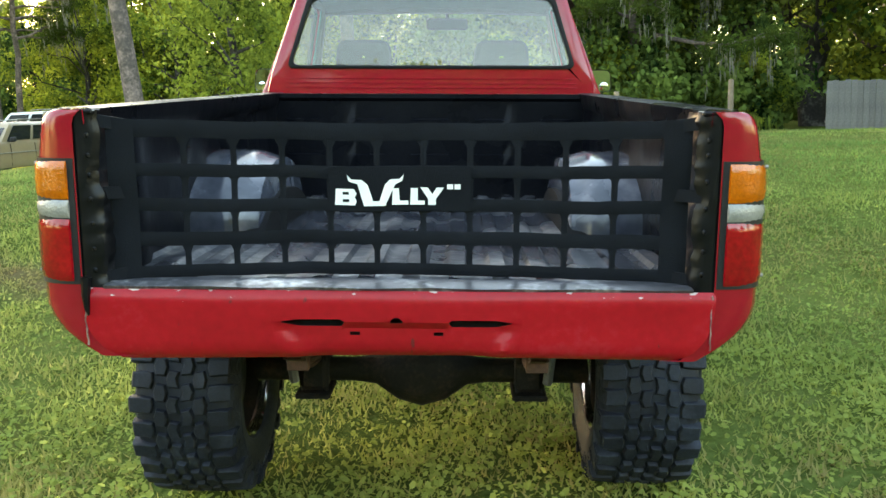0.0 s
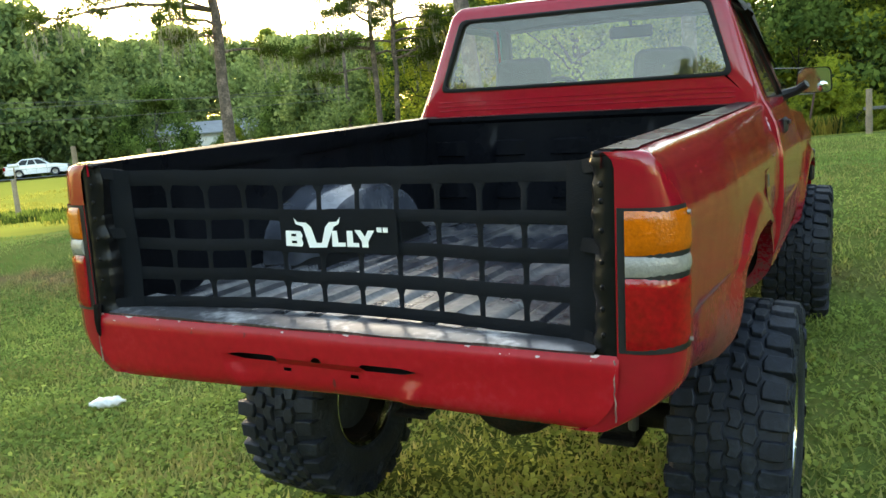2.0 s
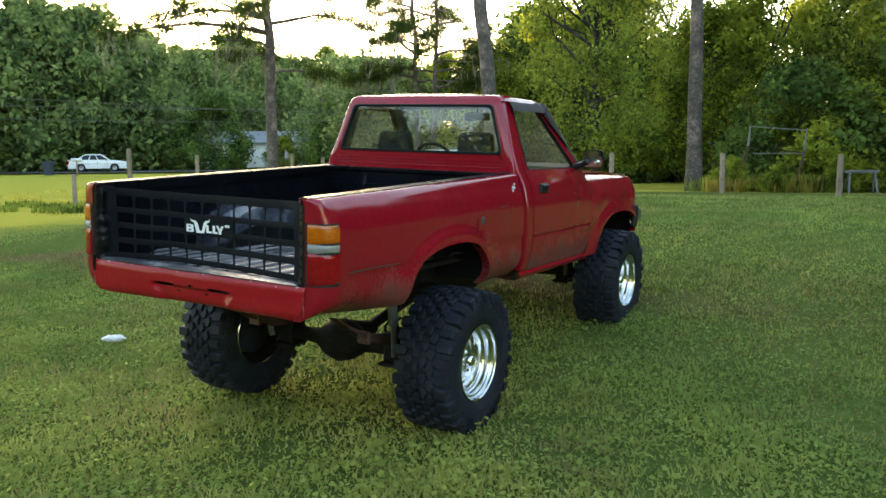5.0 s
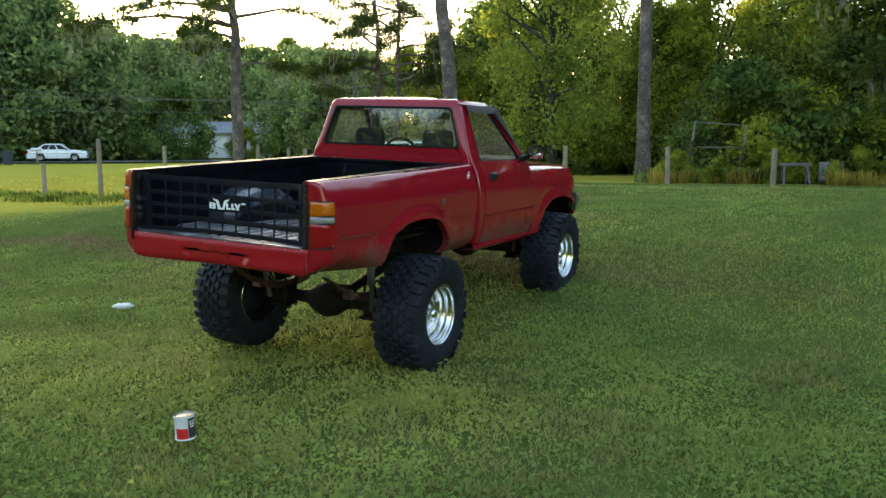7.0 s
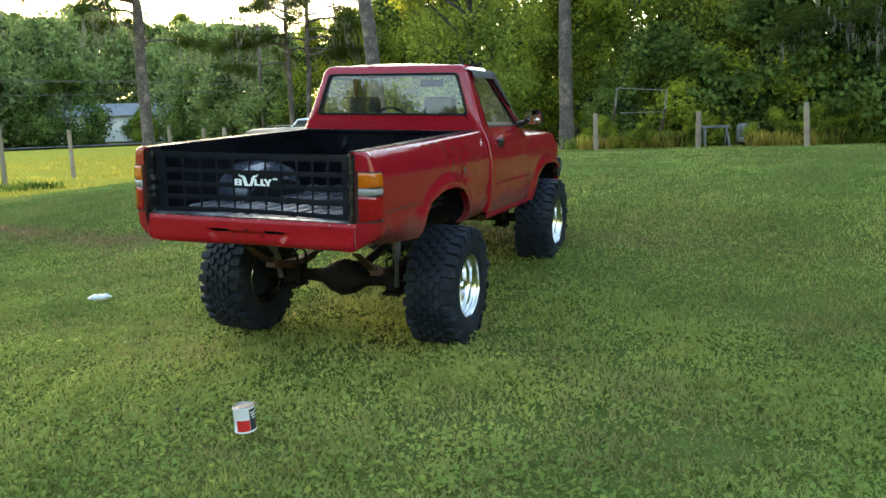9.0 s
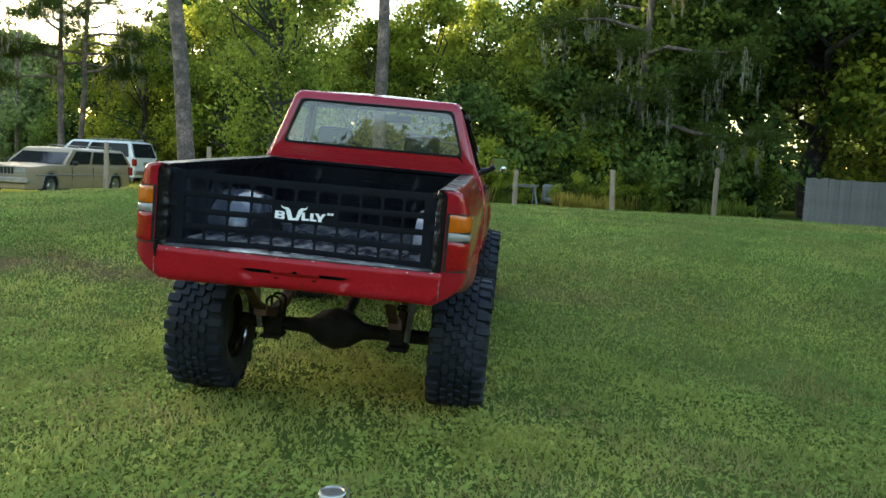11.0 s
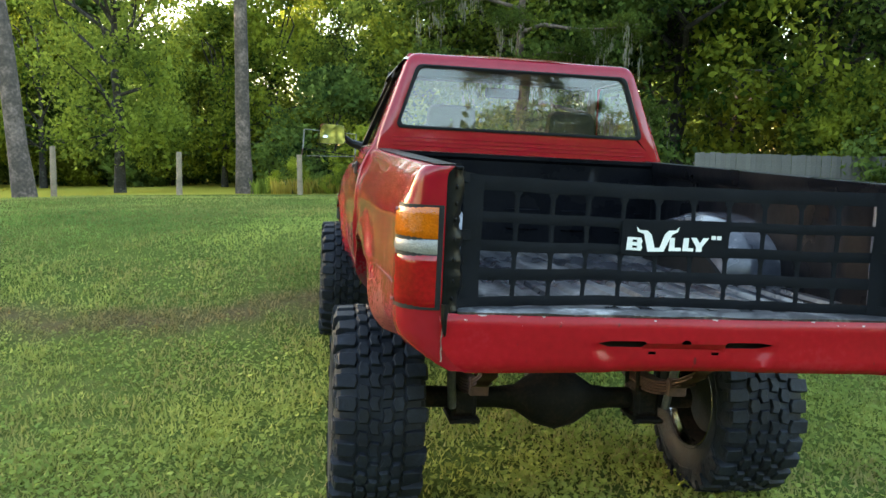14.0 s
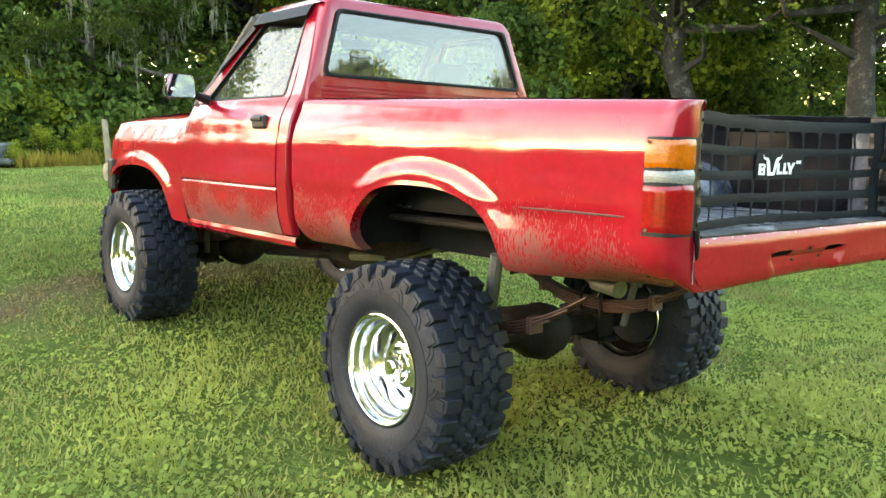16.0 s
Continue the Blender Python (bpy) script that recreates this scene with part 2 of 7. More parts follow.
def paint_material(name, colour, worn, mud):
    """Glossy, slightly wavy red enamel with faded patches, fine scratches and dried mud low down behind the wheels."""
    m = material(name, colour, 0.16, vary=0.10, scale=1.4, detail=26, coat=0.3, spec=0.42, rough_vary=0.05, second=worn, second_at=(0.52, 0.66))
    n, l = m.node_tree.nodes, m.node_tree.links
    b = n["Principled BSDF"]
    co = n.new("ShaderNodeTexCoord")
    wave, pit = n.new("ShaderNodeTexNoise"), n.new("ShaderNodeTexNoise")
    wave.inputs["Scale"].default_value, wave.inputs["Detail"].default_value = 4.2, 2.0
    b.inputs["Coat Roughness"].default_value = 0.03
    pit.inputs["Scale"].default_value, pit.inputs["Detail"].default_value = 130, 2
    b1, b2 = n.new("ShaderNodeBump"), n.new("ShaderNodeBump")
    b1.inputs["Strength"].default_value, b1.inputs["Distance"].default_value = 0.22, 0.05
    b2.inputs["Strength"].default_value, b2.inputs["Distance"].default_value = 0.04, 0.002
    for t, q in ((wave, b1), (pit, b2)):
        l.new(co.outputs["Object"], t.inputs["Vector"])
        l.new(t.outputs[0], q.inputs["Height"])
    l.new(b1.outputs[0], b2.inputs["Normal"])
    l.new(b2.outputs[0], b.inputs["Normal"])
    if mud:
        sep = n.new("ShaderNodeSeparateXYZ")
        l.new(co.outputs["Object"], sep.inputs[0])
        stretch = n.new("ShaderNodeMapping")
        stretch.inputs["Scale"].default_value = (90, 210, 48)
        stretch.inputs["Rotation"].default_value = (-0.45, 0, 0)
        l.new(co.outputs["Object"], stretch.inputs[0])
        streak, spot = n.new("ShaderNodeTexNoise"), n.new("ShaderNodeTexNoise")
        streak.inputs["Scale"].default_value, streak.inputs["Detail"].default_value = 1.0, 5
        spot.inputs["Scale"].default_value, spot.inputs["Detail"].default_value = 5, 6
        l.new(stretch.outputs[0], streak.inputs["Vector"])
        l.new(co.outputs["Object"], spot.inputs["Vector"])
        low = n.new("ShaderNodeMapRange")
        low.inputs[1].default_value, low.inputs[2].default_value, low.inputs[3].default_value, low.inputs[4].default_value = 0.86, 1.13, 0.34, -0.22
        l.new(sep.outputs["Z"], low.inputs[0])
        s1 = n.new("ShaderNodeMath")
        s1.operation = "MULTIPLY_ADD"
        s1.inputs[1].default_value = 1.15
        l.new(streak.outputs[0], s1.inputs[0])
        l.new(low.outputs[0], s1.inputs[2])
        s2 = n.new("ShaderNodeMath")
        s2.operation = "MULTIPLY_ADD"
        s2.inputs[1].default_value = 0.75
        l.new(spot.outputs[0], s2.inputs[0])
        l.new(s1.outputs[0], s2.inputs[2])
        ramp = n.new("ShaderNodeMapRange")
        ramp.inputs[1].default_value, ramp.inputs[2].default_value = 0.96, 1.26
        ramp.inputs[4].default_value = mud
        l.new(s2.outputs[0], ramp.inputs[0])
        side, only = n.new("ShaderNodeMapRange"), n.new("ShaderNodeMath")
        side.inputs[1].default_value, side.inputs[2].default_value = 0.07, 0.20
        l.new(sep.outputs["Y"], side.inputs[0])
        only.operation = "MULTIPLY"
        l.new(ramp.outputs[0], only.inputs[0])
        l.new(side.outputs[0], only.inputs[1])
        ramp = only
        mix = n.new("ShaderNodeMix")
        mix.data_type = "RGBA"
        was = b.inputs["Base Color"].links[0].from_socket
        l.new(was, mix.inputs[6])
        mix.inputs[7].default_value = (0.088, 0.054, 0.044, 1)
        l.new(ramp.outputs[0], mix.inputs[0])
        l.new(mix.outputs[2], b.inputs["Base Color"])
        dull = n.new("ShaderNodeMath")
        dull.operation = "MULTIPLY_ADD"
        dull.inputs[1].default_value, dull.inputs[2].default_value = 0.6, 0.16
        l.new(ramp.outputs[0], dull.inputs[0])
        l.new(dull.outputs[0], b.inputs["Roughness"])
        coat = n.new("ShaderNodeMath")
        coat.operation = "MULTIPLY_ADD"
        coat.inputs[1].default_value, coat.inputs[2].default_value = -0.3, 0.3
        l.new(ramp.outputs[0], coat.inputs[0])
        l.new(coat.outputs[0], b.inputs["Coat Weight"])
    return m


RED = paint_material("red_paint", (0.250, 0.004, 0.014), (0.23, 0.007, 0.017), 0.0)
RED_MUD = paint_material("muddy_red_paint", (0.250, 0.004, 0.014), (0.23, 0.007, 0.017), 0.78)


def add_chips(m, colour, scale, stretch, at, low=None):
    """Small chips and scratches down to another colour; low: (axis, from, to) where they gather."""
    n, l = m.node_tree.nodes, m.node_tree.links
    b = n["Principled BSDF"]
    co, mp, tex, cut, mix = (n.new("ShaderNode" + k) for k in ("TexCoord", "Mapping", "TexNoise", "MapRange", "Mix"))
    mp.inputs["Scale"].default_value = stretch
    tex.inputs["Scale"].default_value, tex.inputs["Detail"].default_value = scale, 5
    l.new(co.outputs["Object"], mp.inputs[0])
    l.new(mp.outputs[0], tex.inputs["Vector"])
    value = tex.outputs[0]
    if low:
        sep, near, plus = n.new("ShaderNodeSeparateXYZ"), n.new("ShaderNodeMapRange"), n.new("ShaderNodeMath")
        l.new(co.outputs["Object"], sep.inputs[0])
        near.inputs[1].default_value, near.inputs[2].default_value, near.inputs[4].default_value = low[1], low[2], 0.16
        l.new(sep.outputs[low[0]], near.inputs[0])
        l.new(near.outputs[0], plus.inputs[0])
        l.new(value, plus.inputs[1])
        value = plus.outputs[0]
    cut.inputs[1].default_value, cut.inputs[2].default_value, cut.inputs[4].default_value = at, at + 0.03, 0.85
    l.new(value, cut.inputs[0])
    mix.data_type = "RGBA"
    l.new(cut.outputs[0], mix.inputs[0])
    l.new(b.inputs["Base Color"].links[0].from_socket, mix.inputs[6])
    mix.inputs[7].default_value = (*colour, 1)
    l.new(mix.outputs[2], b.inputs["Base Color"])
    return m


RED_DULL = material("faded_red_paint", (0.30, 0.006, 0.012), 0.27, spec=0.25, vary=0.12, scale=3, detail=50, coat=0.05, second=(0.28, 0.018, 0.026), second_at=(0.55, 0.72))
add_chips(RED_DULL, (0.50, 0.46, 0.45), 30, (1, 1, 2.2), 0.76, ("Z", 1.00, 1.036))
add_chips(RED_DULL, (0.10, 0.02, 0.02), 14, (3, 1, 1), 0.70)
add_chips(RED_MUD, (0.40, 0.27, 0.25), 46, (1, 0.5, 1.5), 0.79)
LINER = material("black_bed_liner", (0.004, 0.0045, 0.0066), 0.34, spec=0.08, vary=0.3, scale=3, detail=60, bump=0.25, bump_scale=14, rough_vary=0.12)
LINER_FLOOR = material("worn_bed_floor", (0.024, 0.026, 0.034), 0.30, vary=0.35, scale=3, detail=25, bump=0.25, bump_scale=35,
                       second=(0.11, 0.10, 0.095), second_at=(0.5, 0.68), rough_vary=0.15)
WELL = material("scuffed_wheel_well", (0.044, 0.050, 0.068), 0.24, spec=0.6, coat=0.3, vary=0.35, scale=6, detail=20, second=(0.12, 0.12, 0.14), second_at=(0.5, 0.7), rough_vary=0.1)
SILL = material("worn_tailgate_sill", (0.10, 0.10, 0.115), 0.30, metal=0.5, vary=0.35, scale=9, detail=50, second=(0.42, 0.42, 0.44), second_at=(0.5, 0.68))
TAR = material("black_sealant", (0.004, 0.004, 0.005), 0.34, spec=0.2, vary=0.3, bump=0.25, bump_scale=22)
WEB = material("black_net_webbing", (0.0052, 0.0064, 0.0090), 0.6, spec=0.09, vary=0.25, scale=12, detail=300, bump=0.3, bump_scale=500)
WHITE_PRINT = material("white_print", (0.78, 0.78, 0.78), 0.5, vary=0.04, scale=20, detail=90)
RUBBER = material("tyre_rubber", (0.0085, 0.0112, 0.0185), 0.60, spec=0.26, vary=0.35, scale=7, detail=60, second=(0.019, 0.0245, 0.036), second_at=(0.5, 0.75), bump=0.2, bump_scale=120)
CHROME = material("polished_wheel", (0.74, 0.74, 0.75), 0.14, metal=1.0, vary=0.1, scale=9, detail=60, rough_vary=0.06)
CHROME_DULL = material("dull_steel", (0.28, 0.27, 0.25), 0.5, metal=1.0, vary=0.25, scale=8)
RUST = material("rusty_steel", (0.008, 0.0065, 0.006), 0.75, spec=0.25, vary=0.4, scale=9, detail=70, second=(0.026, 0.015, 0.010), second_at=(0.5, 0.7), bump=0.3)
SPRING = material("rusty_spring_steel", (0.075, 0.034, 0.026), 0.65, vary=0.35, scale=12, detail=70)
BLACK = material("black_plastic", (0.010, 0.010, 0.012), 0.48, spec=0.3, vary=0.2, scale=8)
SEAL = material("rubber_seal", (0.008, 0.008, 0.009), 0.55, spec=0.15, vary=0.2)
CLOTH = material("grey_seat_cloth", (0.018, 0.018, 0.020), 0.9, vary=0.25, scale=10, detail=150, bump=0.3, bump_scale=300)
DASH = material("beige_dash", (0.10, 0.09, 0.07), 0.7, vary=0.15)
LINING = material("cab_lining", (0.07, 0.062, 0.055), 0.85, vary=0.15)
GLASS = glass("window_glass", (0.76, 0.82, 0.79), 0.085)
GLASS_FRONT = glass("windscreen_glass", (0.85, 0.90, 0.86), 0.06, 0.07)
GLASS_SIDE = glass("dusty_side_glass", (0.70, 0.74, 0.70), 0.06, 0.07)
AMBER = material("amber_lens", (0.43, 0.094, 0.003), 0.10, vary=0.25, scale=30, detail=160, coat=0.3, bump=0.2, bump_scale=150)
CLEAR = material("clear_lens", (0.23, 0.22, 0.205), 0.2, vary=0.15, scale=20, detail=120, coat=0.2, bump=0.25, bump_scale=170)
REDLENS = material("red_lens", (0.235, 0.002, 0.006), 0.09, spec=0.45, vary=0.30, scale=9, detail=90, coat=0.15, bump=0.05, bump_scale=70)
BARK = material("pine_bark", (0.085, 0.066, 0.056), 0.95, vary=0.45, scale=3, detail=14, bump=1.0, bump_scale=9, second=(0.15, 0.11, 0.095), second_at=(0.48, 0.62))
BARK_DARK = material("oak_bark", (0.028, 0.024, 0.021), 0.95, vary=0.4, scale=3, detail=14, bump=1.0, bump_scale=9, second=(0.10, 0.09, 0.08), second_at=(0.52, 0.68))
POSTWOOD = material("weathered_post_wood", (0.22, 0.17, 0.12), 0.9, vary=0.3, scale=4, detail=40, bump=0.5, objects=0.25)
GREYWOOD = material("grey_fence_wood", (0.125, 0.12, 0.115), 0.9, vary=0.3, scale=2.5, detail=30, bump=0.4, objects=0.12)
MOSS = leaf_material("hanging_moss", (0.13, 0.13, 0.10), (0.22, 0.21, 0.16), 0.25)
# clump 2.6: bright sprays and the shade between them are put into the colour.
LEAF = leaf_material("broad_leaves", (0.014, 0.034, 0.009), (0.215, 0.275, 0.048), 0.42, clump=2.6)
# Sunlit and shaded copies: light and shade are put into the leaf colours.
LEAF_SUN = leaf_material("leaves_toned_sunlit", (0.024, 0.056, 0.012), (0.290, 0.330, 0.042), 0.45, clump=2.6)
LEAF_DARK = leaf_material("leaves_toned_shaded", (0.010, 0.028, 0.009), (0.150, 0.215, 0.052), 0.36, clump=2.6)
# Haze of the distance is put into these paler, greyer greens.
LEAF_FAR = leaf_material("hazed_oak_leaves", (0.046, 0.076, 0.032), (0.235, 0.295, 0.105), 0.42, clump=2.6)
NEEDLES = leaf_material("pine_needles", (0.020, 0.040, 0.010), (0.070, 0.095, 0.018), 0.3)
DRY = leaf_material("dry_stalks", (0.17, 0.14, 0.030), (0.42, 0.345, 0.070), 0.5)
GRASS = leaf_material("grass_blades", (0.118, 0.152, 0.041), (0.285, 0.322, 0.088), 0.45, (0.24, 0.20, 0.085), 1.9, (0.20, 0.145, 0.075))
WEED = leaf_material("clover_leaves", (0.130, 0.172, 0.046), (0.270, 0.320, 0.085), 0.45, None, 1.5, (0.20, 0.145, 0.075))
# Sunlight on the open field is put into these yellow tones.
FIELD = leaf_material("field_grass_toned_sunlit", (0.22, 0.21, 0.035), (0.46, 0.40, 0.075), 0.5, None, 1.6)


# ---------------------------------------------------------------- mesh tools
class Geo:
    """A growing list of vertices and faces."""

    def __init__(self):
        self.v, self.f = [], []

    def add(self, v, f):
        k = len(self.v)
        self.v += [tuple(p) for p in v]
        self.f += [tuple(i + k for i in face) for face in f]
        return self

    def moved(self, m):
        self.v = [tuple(m @ Vector(p)) for p in self.v]
        return self

    def flip(self):
        """The mirror image across x = 0."""
        g = Geo()
        g.v = [(-x, y, z) for x, y, z in self.v]
        g.f = [tuple(reversed(f)) for f in self.f]
        return g


def link(name, g, mat, parent=None, label="", smooth=35.0):
    me = bpy.data.meshes.new(name)
    me.from_pydata(g.v, [], g.f)
    me.update()
    if len(g.f) < 20000:
        bm = bmesh.new()
        bm.from_mesh(me)
        bmesh.ops.recalc_face_normals(bm, faces=bm.faces)
        bm.to_mesh(me)
        bm.free()
    me.materials.append(mat)
    if smooth:
        me.polygons.foreach_set("use_smooth", [True] * len(me.polygons))
        me.set_sharp_from_angle(angle=radians(smooth))
    ob = new(name, me)
    if parent:
        ob.parent = parent
    if label:
        ob["label"] = label
    return ob


def thing(name, m, label, category, group="", kind=""):
    e = new(name)
    e.empty_display_size = 0.1
    e.matrix_world = m
    return tagged(e, label, category, group, kind)


def grid(cols, close_u=False, close_v=False):
    """Faces over columns of equal length."""
    nu, nv = len(cols), len(cols[0])
    v = [p for c in cols for p in c]
    f = []
    for i in range(nu if close_u else nu - 1):
        for j in range(nv if close_v else nv - 1):
            a, b = i * nv, (i + 1) % nu * nv
            k = (j + 1) % nv
            f.append((a + j, b + j, b + k, a + k))
    return v, f


def block(cx, cy, cz, sx, sy, sz, bev=0.008):
    """A box with chamfered edges, given by its middle and its sizes."""
    bev = min(bev, 0.45 * min(sx, sy, sz))
    v, idx = [], {}
    for i, (ax, ay, az) in enumerate(((x, y, z) for x in (-1, 1) for y in (-1, 1) for z in (-1, 1))):
        for k in range(3):
            p = [ax * sx / 2, ay * sy / 2, az * sz / 2]
            for q in range(3):
                if q != k:
                    p[q] -= (ax, ay, az)[q] * bev
            idx[(ax, ay, az, k)] = len(v)
            v.append((p[0] + cx, p[1] + cy, p[2] + cz))
    f = []
    for k in range(3):
        a, b = [q for q in range(3) if q != k]
        for s in (-1, 1):
            ring = []
            for sa, sb in ((-1, -1), (1, -1), (1, 1), (-1, 1)):
                c = [0, 0, 0]
                c[k], c[a], c[b] = s, sa, sb
                ring.append(idx[(*c, k)])
            f.append(tuple(ring if (s > 0) == (k != 1) else reversed(ring)))
    for k in range(3):
        a, b = [q for q in range(3) if q != k]
        for sa in (-1, 1):
            for sb in (-1, 1):
                q = []
                for s, w in ((-1, a), (1, a), (1, b), (-1, b)):
                    c = [0, 0, 0]
                    c[k], c[a], c[b] = s, sa, sb
                    q.append(idx[(*c, w)])
                f.append(tuple(q))
    for c in ((x, y, z) for x in (-1, 1) for y in (-1, 1) for z in (-1, 1)):
        f.append(tuple(idx[(*c, k)] for k in range(3)))
    return v, f


def tube(points, r, n=8, closed=False, flat=1.0):
    """A round bar along points; r: one radius, or one for each point."""
    pts = [Vector(p) for p in points]
    rs = [float(q) for q in (r if isinstance(r, (list, tuple)) else [r] * len(pts))]
    cols, up = [], None
    for i, p in enumerate(pts):
        a, b = pts[i - 1] if (i or closed) else p, pts[(i + 1) % len(pts)] if (i + 1 < len(pts) or closed) else p
        d = (b - a).normalized()
        if up is None:
            up = d.orthogonal().normalized()
        side = d.cross(up).normalized()
        up = side.cross(d).normalized()
        cols.append([p + rs[i] * (math.cos(t) * up + flat * math.sin(t) * side) for t in (2 * math.pi * k / n for k in range(n))])
    v, f = grid(cols, closed, True)
    if not closed:
        f += [tuple(reversed(range(n))), tuple(range(len(v) - n, len(v)))]
    return v, f


def lathe(profile, n=40, axis="x"):
    """A profile of (radius, along) turned round an axis."""
    cols = []
    for i in range(n):
        c, s = math.cos(2 * math.pi * i / n), math.sin(2 * math.pi * i / n)
        cols.append([{"x": (h, r * c, r * s), "z": (r * c, r * s, h), "y": (r * s, h, r * c)}[axis] for r, h in profile])
    return grid(cols, True, False)


def rounded(corners, r, n=5):
    """A closed outline of 2D corners, each rounded by r, every corner with n + 1 points."""
    out = []
    for i, c in enumerate(corners):
        p, a, b = Vector(c), Vector(corners[i - 1]), Vector(corners[(i + 1) % len(corners)])
        da, db = (a - p).normalized() * r, (b - p).normalized() * r
        for k in range(n + 1):
            t = k / n
            out.append((p + da) * (1 - t) ** 2 + p * 2 * t * (1 - t) + (p + db) * t * t)
    return out


def interp(x, table):
    return float(np.interp(x, [a for a, _ in table], [b for _, b in table]))


def smooth_step(x, a, b):
    t = min(1.0, max(0.0, (x - a) / (b - a)))
    return t * t * (3 - 2 * t)
# ---------------------------------------------------------------- ground
RISE = [(-60, 0.10), (-20, -0.05), (-6, -0.06), (-2, -0.02), (-0.8, 0.0), (1.3, 0.03), (2.7, 0.10), (3.4, 0.16), (4.0, 0.25), (4.6, 0.42),
        (5.4, 0.59), (6.5, 0.69), (9, 0.79), (13, 0.80), (19, 0.60), (25, 0.44), (40, 0.30), (80, 0.3), (400, 0.3)]


def height(x, y):
    """The soil's height: a lawn with a bank ahead of the truck, which dies out to both sides."""
    h = sum(interp(y + d, RISE) for d in (-0.35, -0.12, 0.12, 0.35)) / 4
    fall = 1 - 0.98 * smooth_step(-x, 5, 16) * (1 - 0.55 * smooth_step(y, 20, 28)) - 0.4 * smooth_step(x, 6, 18)
    bump = 0.025 * noise.noise((x * 0.35, y * 0.35, 0.3)) + 0.010 * noise.noise((x * 1.4, y * 1.4, 4.1))
    far = 0.5 * smooth_step(math.hypot(x, y), 40, 76)
    return h * (fall if h > 0 else 1) + bump + far


def soil():
    m = bpy.data.materials.new("lawn")
    m.use_nodes = True
    n, l = m.node_tree.nodes, m.node_tree.links
    b = n["Principled BSDF"]
    b.inputs["Roughness"].default_value = 0.95
    b.inputs["Specular IOR Level"].default_value = 0.0
    co = n.new("ShaderNodeTexCoord")
    layers = []
    for scale, det in ((0.28, 4), (2.2, 5), (26, 6)):
        t = n.new("ShaderNodeTexNoise")
        t.inputs["Scale"].default_value, t.inputs["Detail"].default_value = scale, det
        l.new(co.outputs["Object"], t.inputs["Vector"])
        layers.append(t)
    ramp = n.new("ShaderNodeValToRGB")
    e = ramp.color_ramp.elements
    e[0].position, e[0].color = 0.36, (0.056, 0.080, 0.020, 1)
    e[1].position, e[1].color = 0.66, (0.130, 0.128, 0.042, 1)
    mid = e.new(0.5)
    mid.color = (0.094, 0.124, 0.031, 1)
    total = None
    for t, w in zip(layers, (0.35, 0.25, 0.40)):
        k = n.new("ShaderNodeMath")
        k.operation = "MULTIPLY_ADD"
        k.inputs[1].default_value = w
        l.new(t.outputs[0], k.inputs[0])
        if total:
            l.new(total, k.inputs[2])
        else:
            k.inputs[2].default_value = 0.0
        total = k.outputs[0]
    l.new(total, ramp.inputs[0])
    # unmown field beyond the left fence, its sunlight put into a yellower colour
    sep, field, mix = n.new("ShaderNodeSeparateXYZ"), n.new("ShaderNodeMapRange"), n.new("ShaderNodeMix")
    l.new(co.outputs["Object"], sep.inputs[0])
    wav = n.new("ShaderNodeMath")
    wav.operation = "MULTIPLY_ADD"
    wav.inputs[1].default_value = 9.0
    l.new(layers[0].outputs[0], wav.inputs[0])
    l.new(sep.outputs["X"], wav.inputs[2])
    field.inputs[1].default_value, field.inputs[2].default_value, field.inputs[4].default_value = -6.0, -13.0, 0.85
    l.new(wav.outputs[0], field.inputs[0])
    # the same painted sunlight on the meadow ahead
    ahead, open_side, both, most = n.new("ShaderNodeMapRange"), n.new("ShaderNodeMapRange"), n.new("ShaderNodeMath"), n.new("ShaderNodeMath")
    ahead.inputs[1].default_value, ahead.inputs[2].default_value, ahead.inputs[4].default_value = 19.5, 22.0, 0.85
    open_side.inputs[1].default_value, open_side.inputs[2].default_value = 4.0, 0.0
    l.new(sep.outputs["Y"], ahead.inputs[0])
    l.new(sep.outputs["X"], open_side.inputs[0])
    both.operation, most.operation = "MULTIPLY", "MAXIMUM"
    l.new(ahead.outputs[0], both.inputs[0])
    l.new(open_side.outputs[0], both.inputs[1])
    l.new(both.outputs[0], most.inputs[0])
    l.new(field.outputs[0], most.inputs[1])
    field = most
    mix.data_type = "RGBA"
    l.new(field.outputs[0], mix.inputs[0])
    l.new(ramp.outputs[0], mix.inputs[6])
    mix.inputs[7].default_value = (0.42, 0.37, 0.060, 1)
    l.new(bank_edge(n, l, co.outputs["Object"], mix.outputs[2], (0.13, 0.095, 0.05)), b.inputs["Base Color"])
    bp = n.new("ShaderNodeBump")
    bp.inputs["Strength"].default_value, bp.inputs["Distance"].default_value = 1.0, 0.05
    l.new(layers[2].outputs[0], bp.inputs["Height"])
    l.new(bp.outputs[0], b.inputs["Normal"])
    return m


def axis_steps(near_lo, near_hi, step, far):
    s = list(np.arange(near_lo, near_hi + 1e-6, step))
    d = step
    a = near_lo
    while a > -far:
        d *= 1.25
        a -= d
        s.insert(0, a)
    d, a = step, near_hi
    while a < far:
        d *= 1.25
        a += d
        s.append(a)
    return s


g = Geo()
g.add(*grid([[(x, y, height(x, y)) for y in axis_steps(-7, 24, 0.3, 900)] for x in axis_steps(-14, 14, 0.35, 900)]))
ground = tagged(link("ground", g, soil(), smooth=80), "mown lawn rising in a low bank beyond the truck", "ground", kind="structure")


